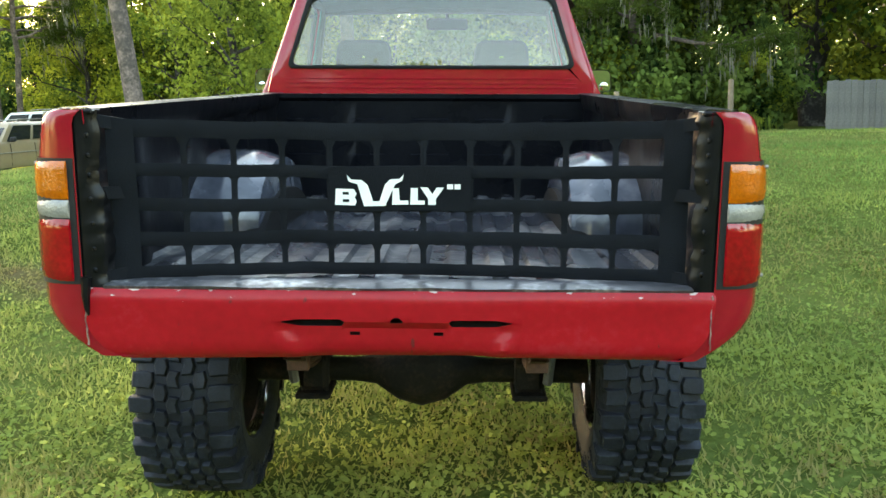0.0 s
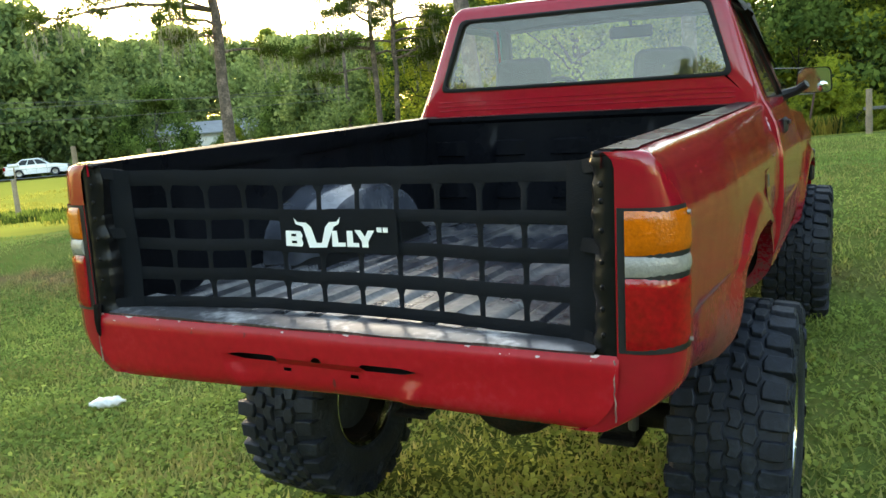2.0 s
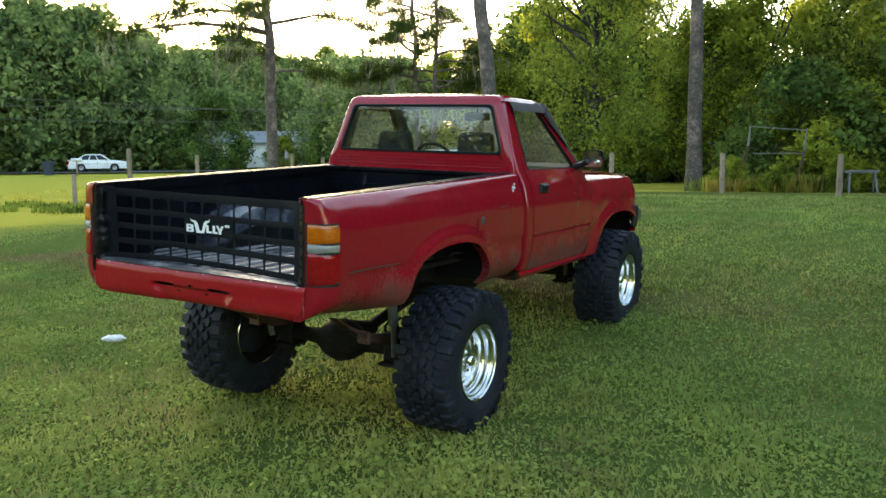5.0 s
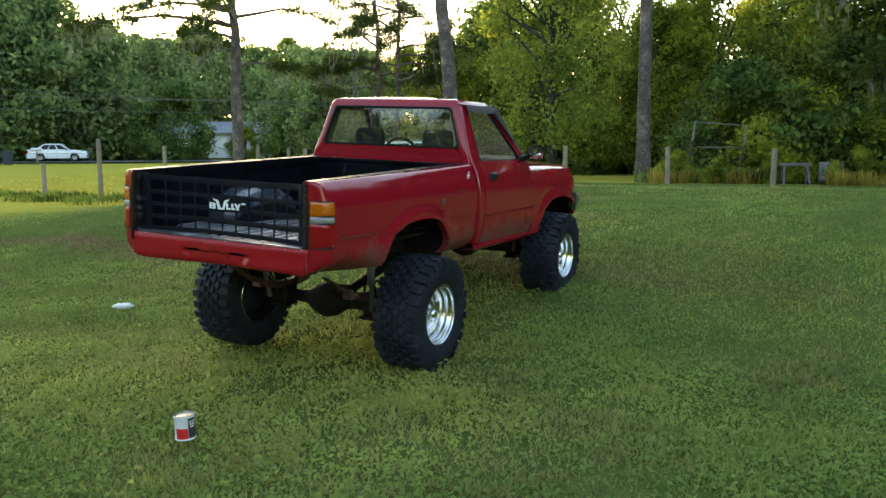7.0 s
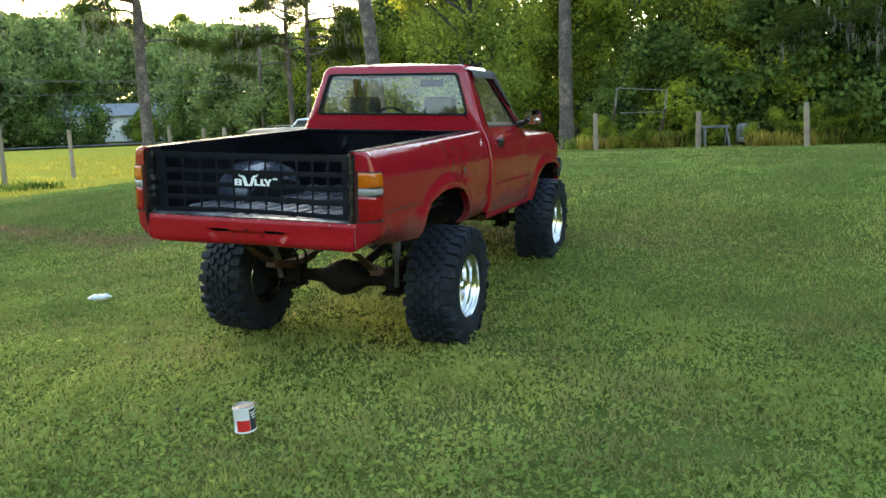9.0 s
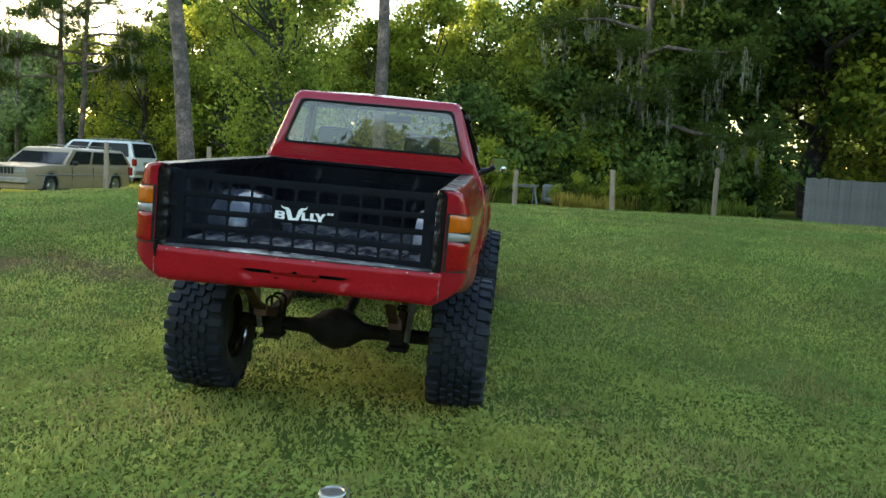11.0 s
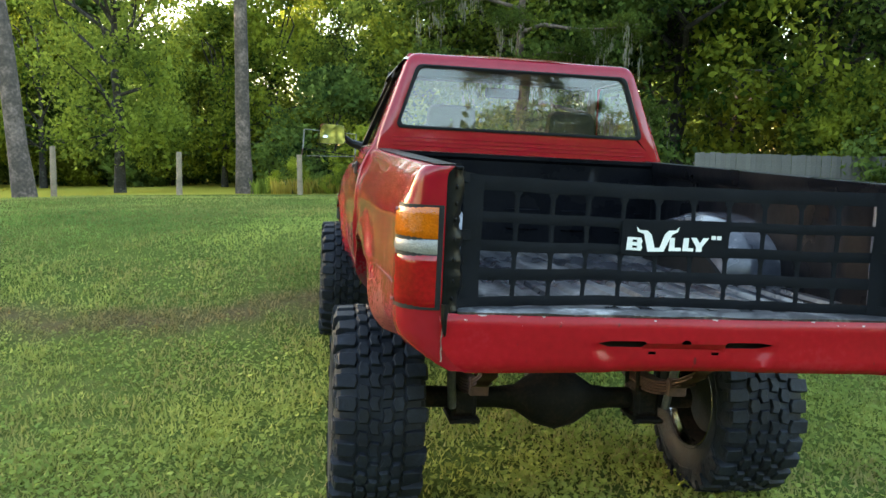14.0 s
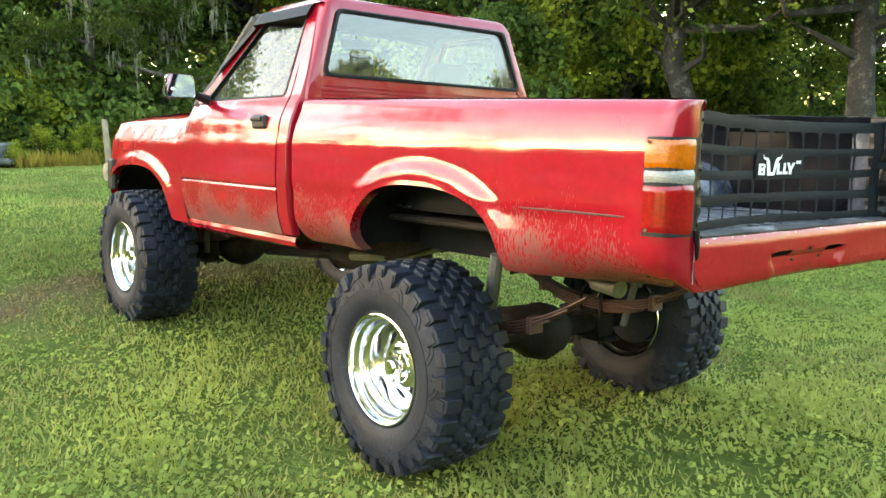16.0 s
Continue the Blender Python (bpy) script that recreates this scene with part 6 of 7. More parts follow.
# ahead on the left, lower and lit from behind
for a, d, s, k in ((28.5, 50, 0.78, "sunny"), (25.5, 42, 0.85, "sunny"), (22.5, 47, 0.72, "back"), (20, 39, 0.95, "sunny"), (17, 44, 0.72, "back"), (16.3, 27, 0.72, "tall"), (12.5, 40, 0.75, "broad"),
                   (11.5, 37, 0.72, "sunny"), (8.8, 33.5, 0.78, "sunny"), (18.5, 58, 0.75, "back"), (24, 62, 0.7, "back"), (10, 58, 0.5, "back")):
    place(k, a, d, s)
# ahead, tall and dense
for a, d, s, k in ((5.5, 34, 0.95, "sunny"), (2.0, 39, 0.95, "sunny"), (-1.0, 33, 0.62, "broad"), (-4.5, 28.5, 0.8, "sunny"), (-7.5, 30, 0.95, "broad"), (-11, 27.5, 0.95, "tall"),
                   (-14.5, 31, 1.0, "dark"), (-4, 54, 0.55, "grove"), (-11, 50, 0.7, "back"), (6, 56, 0.55, "grove"), (-16, 48, 0.8, "back")):
    place(k, a, d, s)
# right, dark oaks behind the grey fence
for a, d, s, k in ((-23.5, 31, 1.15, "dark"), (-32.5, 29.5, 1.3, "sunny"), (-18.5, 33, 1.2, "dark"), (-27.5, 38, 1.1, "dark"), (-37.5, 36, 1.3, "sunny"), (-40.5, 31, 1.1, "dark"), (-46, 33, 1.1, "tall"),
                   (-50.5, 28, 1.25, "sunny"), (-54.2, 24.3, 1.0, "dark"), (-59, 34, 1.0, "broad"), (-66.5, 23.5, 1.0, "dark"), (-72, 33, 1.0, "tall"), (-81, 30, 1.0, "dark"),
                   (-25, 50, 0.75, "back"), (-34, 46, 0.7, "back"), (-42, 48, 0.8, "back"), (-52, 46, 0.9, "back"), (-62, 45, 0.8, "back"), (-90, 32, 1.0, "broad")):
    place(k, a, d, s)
# low growth along the wood's edge
for a, d, s, k in ((1.5, 25.5, 0.9, "thicket"), (-2.5, 24.5, 1.0, "bush"), (-6, 25, 1.0, "thicket"), (-9.5, 24, 0.9, "bush"), (-13, 24.5, 1.0, "thicket"), (-16.5, 25, 1.0, "thicket"),
                   (-19, 24.5, 0.7, "bush"), (-24, 44, 1.3, "thicket"), (-29, 46, 1.3, "thicket"), (-33, 40, 1.2, "thicket"), (-36, 26, 1.1, "bush"), (-41, 24, 1.0, "thicket"),
                   (-46, 25, 1.1, "bush"), (-49, 30, 1.1, "thicket"), (-57, 33, 1.2, "bush"), (-63, 33, 1.3, "thicket"), (12, 38, 1.2, "thicket"), (16, 42, 1.2, "bush"),
                   (20, 48, 1.3, "thicket"), (24, 50, 1.3, "bush"), (28.5, 50, 1.2, "thicket"), (33, 60, 1.2, "bush"), (37, 70, 1.2, "thicket"), (46, 74, 1.3, "thicket"), (51, 82, 1.3, "thicket"),
                   (56, 76, 1.3, "thicket"), (60, 76, 1.3, "thicket"), (64, 78, 1.3, "thicket"), (9, 44, 1.4, "thicket"), (1, 44, 1.5, "thicket")):
    place(k, a, d, s)
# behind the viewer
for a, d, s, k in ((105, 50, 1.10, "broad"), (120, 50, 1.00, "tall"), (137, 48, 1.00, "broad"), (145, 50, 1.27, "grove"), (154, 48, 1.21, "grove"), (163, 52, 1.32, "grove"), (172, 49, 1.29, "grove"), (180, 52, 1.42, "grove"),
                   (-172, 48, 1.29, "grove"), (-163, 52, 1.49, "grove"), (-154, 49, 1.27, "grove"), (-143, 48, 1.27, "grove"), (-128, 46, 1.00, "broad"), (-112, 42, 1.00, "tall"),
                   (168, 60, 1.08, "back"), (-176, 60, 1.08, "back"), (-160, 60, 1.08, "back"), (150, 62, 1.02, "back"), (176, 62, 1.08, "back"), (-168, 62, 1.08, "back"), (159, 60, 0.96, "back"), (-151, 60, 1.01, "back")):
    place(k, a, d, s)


def pine(x, y, h, r0, lean, seed, first, label, low_boughs=(), count=24):
    """A tall pine stem with sparse level boughs and needle tufts high up; low_boughs: (height, direction, length)."""
    e = thing("pine_tree", Matrix.Translation((x, y, height(x, y) - 0.05)), label, "tree")
    line = trunk_line(h, seed, 0.22, lean, 14)
    g = Geo()
    g.add(*tube(line, [r0 * (1.3 if i == 0 else 1.03 - 0.62 * i / 13) for i in range(14)], 14))
    rng = np.random.default_rng(seed)
    tufts = []
    wanted = [(z / h, radians(a), reach) for z, a, reach in low_boughs]
    for k in range(count):
        t = first + (1 - first) * (k / count) ** 0.9
        wanted.append((t, rng.uniform(0, 2 * math.pi), rng.uniform(1.8, 4.2) * (1.15 - 0.7 * (t - first) / (1 - first))))
    for t, a, reach in wanted:
        p = t * 13
        start = line[int(p)].lerp(line[min(13, int(p) + 1)], p % 1)
        d, side = Vector((math.cos(a), math.sin(a), 0)), Vector((-math.sin(a), math.cos(a), 0))
        kink = rng.normal(size=4) * 0.05 * reach
        pts = [start, start + d * reach * 0.2 + Vector((0, 0, 0.04 * reach)), start + d * reach * 0.45 + side * kink[0] + Vector((0, 0, 0.07 * reach + kink[1])),
               start + d * reach * 0.72 + side * kink[2] + Vector((0, 0, 0.04 * reach + kink[1])), start + d * reach + side * kink[3] - Vector((0, 0, 0.03 * reach))]
        thick = 0.035 + 0.012 * reach
        g.add(*tube(pts, [thick, thick * 0.8, thick * 0.6, thick * 0.38, 0.012], 6))
        for q in range(8 + int(3.4 * reach)):
            f = rng.uniform(0.3, 1.0) ** 0.7
            k = f * 4
            root = pts[min(3, int(k))].lerp(pts[min(4, int(k) + 1)], k - min(3, int(k)))
            tip = root + side * rng.normal() * 0.32 + d * rng.uniform(0.05, 0.45) + Vector((0, 0, rng.normal() * 0.16 - 0.02))
            g.add(*tube([root, root.lerp(tip, 0.5) + Vector((0, 0, 0.04)), tip], [0.016, 0.011, 0.005], 4))
            tufts.append(tip)
    link("trunk", g, BARK, e, smooth=70)
    c = np.repeat(np.array([tuple(p) for p in tufts]), 60, 0)
    pts = c + np.random.default_rng(seed + 1).normal(size=c.shape) * np.array([0.15, 0.15, 0.10])
    me = leaf_mesh("crown", pts, np.full(len(pts), 0.036), NEEDLES, seed, 5.5)
    cr = new("crown", me)
    cr.parent = e
    # grey moss trailing from the boughs
    rng = np.random.default_rng(seed + 9)
    low = [p for p in tufts if p.z < line[-1].z * 0.75]
    strands = []
    for p in low[::2]:
        n = rng.integers(8, 26)
        drop = rng.uniform(0.4, 1.3)
        for q in range(n):
            t = rng.uniform(0, 1)
            strands.append((p.x + rng.normal() * 0.07 * (1 - 0.6 * t), p.y + rng.normal() * 0.07 * (1 - 0.6 * t), p.z - drop * t))
    if strands:
        pts = np.array(strands)
        me = bpy.data.meshes.new("moss")
        v, f = [], []
        for x, y, z in pts:
            k, w, h, a = len(v), rng.uniform(0.008, 0.022), rng.uniform(0.12, 0.3), rng.uniform(0, 3.14)
            dx, dy = w * math.cos(a), w * math.sin(a)
            v += [(x - dx, y - dy, z), (x + dx, y + dy, z), (x + dx * 0.3, y + dy * 0.3, z - h), (x - dx * 0.3, y - dy * 0.3, z - h * 0.9)]
            f.append((k, k + 1, k + 2, k + 3))
        me.from_pydata(v, [], f)
        me.materials.append(MOSS)
        mo = new("moss", me)
        mo.parent = e
        tagged(mo, "trailing grey moss", kind="stuff")
    return e


pine(-20.95, 23.7, 17, 0.24, (-0.02, 0.02), 21, 0.36, "tall pine with level boughs and hanging moss beside the fence",
     ((6.7, 221, 6.4), (5.7, 235, 2.0), (5.1, 41, 2.4), (7.1, 50, 4.6), (7.4, 205, 5.4), (6.2, 130, 2.6), (7.0, 300, 3.6)))
pine(-8.35, 19.7, 18, 0.24, (-0.098, 0.0), 22, 0.62, "leaning pine trunk, bare low down, inside the fence", count=18)
pine(-3.38, 23.2, 18, 0.225, (-0.01, 0.0), 23, 0.55, "straight pine trunk at the wood's edge", count=18)
pine(-20.3, 34.0, 14, 0.16, (-0.02, 0.0), 24, 0.36, "slim forked pine among the trees", ((4.6, 215, 3.0), (5.3, 30, 3.4), (5.6, 200, 4.0)))
pine(-19.6, 34.3, 14, 0.14, (0.035, 0.0), 25, 0.38, "slim forked pine among the trees", ((5.0, 20, 2.8), (5.8, 210, 2.6)))
pine(4.9, 23.4, 12, 0.15, (0.01, 0.0), 28, 0.22, "slim trunk hung with grey moss at the wood's edge", ((3.4, 200, 1.8), (4.2, 330, 2.0), (5.0, 250, 2.2)), count=14)
pine(5.6, -20.0, 17, 0.26, (0.10, 0.0), 27, 0.40, "tall pine at the open end of the lawn")
# ---------------------------------------------------------------- fences and posts
def post(x, y, tall, r=0.065, tilt=(0, 0), label="weathered round wooden fence post standing in the grass"):
    g = Geo()
    rng = random.Random(int(x * 100))
    pts = [(tilt[0] * t * tall, tilt[1] * t * tall, tall * t - 0.12 * (t == 0)) for t in np.linspace(0, 1, 7)]
    g.add(*tube(pts, [r * (1.06 - 0.1 * t + 0.05 * rng.uniform(-1, 1)) for t in np.linspace(0, 1, 7)], 10))
    g.add(*tube([(tilt[0] * tall, tilt[1] * tall, tall - 0.004), (tilt[0] * tall, tilt[1] * tall, tall + 0.006)], [r * 0.95, r * 0.8], 10))
    ob = link("fence_post", g, POSTWOOD, smooth=50)
    ob.matrix_world = Matrix.Translation((x, y, height(x, y)))
    return tagged(ob, label, "fence post", "fence posts")


for x, y, h, tilt in ((-13.6, 18.7, 1.55, (0.01, 0)), (-10.4, 18.75, 1.42, (0, 0)), (-7.2, 18.1, 1.20, (0.01, 0)), (-4.55, 19.0, 1.05, (0.015, 0)), (-1.62, 19.0, 1.0, (-0.01, 0)), (1.1, 18.7, 0.95, (0.01, 0)),
                      (3.7, 18.6, 1.08, (-0.04, 0)), (6.37, 18.65, 1.25, (0.01, 0)), (-24.4, 13.2, 1.15, (0.01, 0)), (-21.2, 14.46, 1.15, (0, 0)), (-19.25, 15.1, 1.95, (0, 0)), (-20.6, 19.2, 1.75, (0, 0)),
                      (-19.3, 23.0, 1.7, (0, 0)), (-16.6, 21.6, 1.6, (0, 0))):
    post(x, y, h, 0.068 if x > -15 else 0.075, tilt)

# grey board fence on the right
fence = thing("board_fence", Matrix.Translation((8.78, 19.0, 0)), "weathered grey upright-board fence in front of dark trees", "fence")
mesh_board = []
for k in range(3):
    g = Geo()
    w, t = 0.142, 0.02
    lift = (0.0, 0.012, -0.010)[k]
    top = 1.24 + lift
    g.add([(0, 0, -0.1), (w, 0, -0.1), (w, t, -0.1), (0, t, -0.1), (0, 0, top - 0.02), (w, 0, top - 0.02 + 0.01 * k), (w, t, top - 0.02 + 0.01 * k), (0, t, top - 0.02),
           (0.02, 0, top), (w - 0.02, 0, top), (w - 0.02, t, top), (0.02, t, top)],
          [(0, 1, 5, 9, 8, 4), (2, 3, 7, 11, 10, 6), (1, 2, 6, 5), (3, 0, 4, 7), (8, 9, 10, 11), (4, 8, 11, 7), (9, 5, 6, 10), (0, 3, 2, 1)])
    me = bpy.data.meshes.new("board")
    me.from_pydata(g.v, [], g.f)
    me.materials.append(GREYWOOD)
    mesh_board.append(me)
rng = random.Random(5)


def board_line(i):
    """Foot of board i along the fence."""
    x = i * 0.148
    return x, 0.08 * math.sin(x * 0.4), height(8.78 + x, 19.0) - 0.05 + 0.02 * smooth_step(x, 2, 8) * x


for i in range(176):
    b = new("board", mesh_board[rng.randrange(3)])
    b.parent = fence
    x, y, z = board_line(i)
    b.matrix_basis = pose(x, y, z + rng.uniform(-0.012, 0.012), rng.uniform(-0.8, 0.8), rng.uniform(-0.4, 0.4), rng.uniform(-1.5, 1.5))
g = Geo()
for dz in (0.25, 0.95):
    g.add(*tube([(board_line(i)[0], board_line(i)[1] + 0.055, board_line(i)[2] + dz) for i in range(0, 177, 8)], 0.035, 4))
link("fence_rail", g, GREYWOOD, fence)

# low shed behind it
shed = thing("shed", pose(20.3, 24.6, height(20, 24.5), 0, 0, -38), "low dark shed with a grey sheet-metal roof behind the fence", "shed")
SHEET = material("old_roof_sheet", (0.33, 0.34, 0.36), 0.5, metal=0.3, vary=0.25, scale=2, detail=20, bump=0.1)
g = Geo()
g.add(*block(0, 0, 1.0, 4.2, 2.6, 2.1, 0.02))
link("wall", g, BARK_DARK, shed)
g = Geo()
g.add(*grid([[(x, y, 2.32 - 0.10 * y + 0.02 * math.sin(x * 26)) for y in (-1.7, 0, 1.7)] for x in np.linspace(-2.4, 2.4, 120)]))
link("roof", g, SHEET, shed, "corrugated grey roof sheets")

# ---------------------------------------------------------------- swing frame and junk under the trees
PALE = material("chalky_white_pipe", (0.17, 0.165, 0.15), 0.6, vary=0.2, scale=6, second=(0.30, 0.22, 0.15), second_at=(0.58, 0.7))
sw = thing("swing_frame", Matrix.Translation((-0.9, 22.2, height(-0.9, 22.2))), "leaning pale pipe swing frame with rusty legs among weeds", "swing frame")
for x, lean, top in ((-0.68, -0.34, 1.84), (0.80, -0.26, 1.70)):
    for dy in (-0.35, 0.35):
        knee = (x + 0.14 * lean, dy * 0.3, top - 0.56)
        g = Geo().add(*tube([(x + lean, dy, -0.08), knee], 0.015, 8))
        link("leg", g, SPRING, sw, "rusty lower leg")
        g = Geo().add(*tube([knee, (x, 0, top)], 0.017, 8))
        link("upper_leg", g, PALE, sw, "pale upper leg")
for a, b, mat in (((-0.68, 0, 1.84), (0.80, 0, 1.70), PALE), ((-0.72, 0, 1.29), (0.76, 0, 1.08), RUST), ((-0.62, 0.1, 1.08), (0.74, 0.1, 1.06), PALE)):
    g = Geo().add(*tube([a, b], 0.012, 8))
    link("bar", g, mat, sw)

JUNKPAINT = material("dull_grey_panel", (0.13, 0.13, 0.122), 0.7, vary=0.3, scale=3, second=(0.20, 0.19, 0.18), second_at=(0.5, 0.65))
junk = thing("old_seat", pose(2.3, 21.8, height(2.3, 21.8) + 0.01, 0, 0, 25) @ Matrix.Scale(0.8, 4), "grey vinyl bench seat abandoned at the wood's edge", "seat")
g = Geo()
g.add(*block(0, 0.15, 0.42, 0.85, 0.18, 0.72, 0.07))
link("backrest", g, JUNKPAINT, junk)
g = Geo()
g.add(*block(0, -0.2, 0.19, 0.88, 0.6, 0.22, 0.07))
link("seat", g, JUNKPAINT, junk)
sawhorse = thing("trestle", pose(1.38, 21.2, height(1.38, 21.2), 0, 0, 20), "grey wooden trestle in the weeds", "trestle")
for dx in (-0.3, 0.3):
    for dy in (-0.2, 0.2):
        g = Geo()
        g.add(*tube([(dx * 1.15, dy, -0.03), (dx, dy * 0.2, 0.52)], 0.03, 4))
        link("leg", g, GREYWOOD, sawhorse)
g = Geo()
g.add(*block(0, 0, 0.55, 0.85, 0.1, 0.08, 0.01))
link("top", g, GREYWOOD, sawhorse)
tub = thing("metal_tub", Matrix.Translation((-2.25, 22.4, height(-2.2, 22.4))), "grey tub lying by the tree line", "tub")
g = Geo()
g.add(*lathe([(0.0, 0.05), (0.30, 0.05), (0.34, 0.30), (0.36, 0.38), (0.33, 0.38), (0.30, 0.30), (0.28, 0.1), (0.0, 0.09)], 24, "z"))
link("wall", g, JUNKPAINT, tub)


# ---------------------------------------------------------------- parked cars
CAR_GLASS = material("dark_car_glass", (0.012, 0.014, 0.016), 0.06, spec=0.18, vary=0.1)
TAN = material("tan_car_paint", (0.25, 0.19, 0.115), 0.35, vary=0.12, scale=2, coat=0.4)
WHITE = material("white_car_paint", (0.62, 0.63, 0.64), 0.30, vary=0.06, scale=2, coat=0.5)


def car(name, m, label, category, length, width, belt, hood, roof, rear_top, screen, paint, wheel_r, nose_drop=0.1, tail=None, rack=False, trim=None):
    """A parked car: y forward; rear_top, screen: where the roof ends behind, and where the windscreen's top and foot stand."""
    e = thing(name, m, label, category)
    h, w = length / 2, width / 2
    zb = wheel_r * 0.95
    top = lambda y: (hood - nose_drop * smooth_step(y, h * 0.55, h)) if y > screen[1] else (belt if tail is None or y > tail[0] else tail[1])  # noqa: E731
    axles = (h - 0.95, -h + 1.05)
    ys = sorted(set([round(float(v), 3) for v in np.linspace(-h, h, 30)] + [screen[1], screen[1] + 0.02] + [a + d for a in axles for d in np.linspace(-1.16, 1.16, 13) * wheel_r] + ([tail[0], tail[0] + 0.02] if tail else [])))
    for s in (1, -1):
        g = Geo()
        cols = []
        for y in ys:
            pinch = 1 - 0.14 * smooth_step(abs(y), h - 0.45, h)
            lo = max([zb * 0.8] + [wheel_r + math.sqrt(max(0, (1.14 * wheel_r) ** 2 - (y - a) ** 2)) if abs(y - a) < 1.14 * wheel_r else 0 for a in axles])
            hi = top(y)
            col = [((w - 0.12) * pinch, y, lo), (w * 0.97 * pinch, y, lo)]
            col += [(w * pinch * (0.97 + 0.03 * math.sin(math.pi * min(1, t * 1.1))), y, lo + (hi - 0.05 - lo) * t) for t in np.linspace(0.1, 1, 6)]
            col += [((w - 0.06) * pinch, y, hi), (0, y, hi + 0.03)]
            cols.append(col)
        g.add(*grid(cols))
        for c in (cols[0], cols[-1]):
            g.add(c + [(0, c[0][1], c[0][2])], [tuple(range(len(c) + 1))])
        link("body_side", g if s > 0 else g.flip(), paint, e, smooth=40)
    rings = []
    st, sf = screen
    for y0, y1, z, k in ((-rear_top[1], sf, belt - 0.01, 0.93), (-rear_top[1] + 0.35 * (rear_top[1] - rear_top[0]), sf + 0.35 * (st - sf), belt + 0.35 * (roof - belt), 0.90),
                         (-rear_top[0] - 0.02, st + 0.02, roof - 0.05, 0.80), (-rear_top[0] + 0.05, st - 0.05, roof, 0.74), (-rear_top[0] + 0.3, st - 0.3, roof + 0.03, 0.4)):
        rings.append([(-w * k, y0, z), (w * k, y0, z), (w * k, (y0 + y1) / 2, z), (w * k, y1, z), (-w * k, y1, z), (-w * k, (y0 + y1) / 2, z)])
    g = Geo()
    g.add(*grid(rings, False, True))
    g.add(rings[-1], [tuple(range(6))])
    link("roof", g, paint, e)
    z0, z1 = belt + 0.04, roof - 0.075
    k0, k1 = 0.925 + 0.030, 0.82 + 0.030
    rear0, rear1 = -rear_top[1] + 0.14, -rear_top[0] + 0.05
    front0, front1 = sf - 0.16, st - 0.04
    for s in (1, -1):
        cuts = (0.0, 0.36, 0.66, 1.0)
        for a, b in zip(cuts, cuts[1:]):
            g = Geo()
            q = []
            for t, lo in ((a + 0.02, True), (b - 0.02, True), (b - 0.02, False), (a + 0.02, False)):
                y = (rear0 + (front0 - rear0) * t) if lo else (rear1 + (front1 - rear1) * t)
                q.append((s * w * (k0 if lo else k1), y, z0 if lo else z1))
            g.add(q, [(0, 1, 2, 3)])
            link("side_window", g, CAR_GLASS, e, smooth=0)
        for a in axles:
            g = Geo()
            r = wheel_r
            g.add(*lathe([(r * 0.62, 0.09), (r * 0.9, 0.10), (r, 0.07), (r, -0.1), (r * 0.6, -0.1)], 26))
            g.moved(pose(s * (w - 0.12), a, r, 0, 0, 0 if s > 0 else 180))
            ty = link("wheel", g, RUBBER, e)
            g = Geo()
            g.add(*lathe([(0.0, 0.075), (r * 0.2, 0.085), (r * 0.3, 0.05), (r * 0.5, 0.06), (r * 0.64, 0.09)], 22))
            g.moved(pose(s * (w - 0.12), a, r, 0, 0, 0 if s > 0 else 180))
            link("rim", g, CHROME_DULL, ty)
        g = Geo()
        g.add(*block(s * (w - 0.30), h + 0.005, hood - nose_drop - 0.10, 0.36, 0.04, 0.13, 0.02))
        link("headlamp", g, CLEAR, e)
        g = Geo()
        g.add(*block(s * (w - 0.125), -h + 0.03, belt - 0.17, 0.17, 0.16, 0.28, 0.03))
        link("tail_lamp", g, REDLENS, e)
        g = Geo()
        g.add(*block(s * (w + 0.10), sf - 0.28, belt + 0.06, 0.16, 0.09, 0.13, 0.03))
        g.add(*block(s * (w - 0.01), sf - 0.27, belt + 0.02, 0.10, 0.06, 0.04, 0.01))
        link("wing_mirror", g, BLACK, e)
        g = Geo()
        g.add(*tube([(s * w * (1.005 - 0.14 * smooth_step(abs(y), h - 0.45, h)), y, 0.64) for y in np.linspace(-h + 0.25, h - 0.3, 16)], 0.016, 6))
        link("side_strip", g, CHROME_DULL, e, "thin bright side strip")
        for t in (0.34, 0.64, 0.96):
            y = rear0 + (front0 - rear0) * t
            if min(abs(y - a) for a in axles) > 1.1 * wheel_r:
                g = Geo()
                g.add(*tube([(s * w * 0.978, y, zb * 0.95), (s * w * 1.001, y, 0.62), (s * w * 0.99, y, belt - 0.06)], 0.008, 5))
                link("door_seam", g, SEAL, e)
        for a in axles:
            g = Geo()
            arc = [(s * w * 0.955, a + 1.10 * wheel_r * math.cos(q), wheel_r + 1.10 * wheel_r * math.sin(q)) for q in np.linspace(0.0, math.pi, 13)]
            g.add(*grid([[p, (p[0] - s * 0.30, p[1], p[2])] for p in arc]))
            link("wheel_arch", g, SEAL, e)
            g = Geo()
            g.add(*tube([(s * w * 0.985, a + 1.15 * wheel_r * math.cos(q), wheel_r + 1.15 * wheel_r * math.sin(q)) for q in np.linspace(0.1, math.pi - 0.1, 13)], 0.014, 6))
            link("arch_lip", g, CHROME_DULL if rack and belt < 1.0 else paint, e)
        if trim:
            g = Geo()
            g.add(*grid([[(s * (w + 0.004), y, z) for z in (0.60, belt - 0.14)] for y in np.linspace(axles[1] + 0.45, axles[0] - 0.45, 8)]))
            link("side_trim", g, trim, e, "faded wood-look side trim")
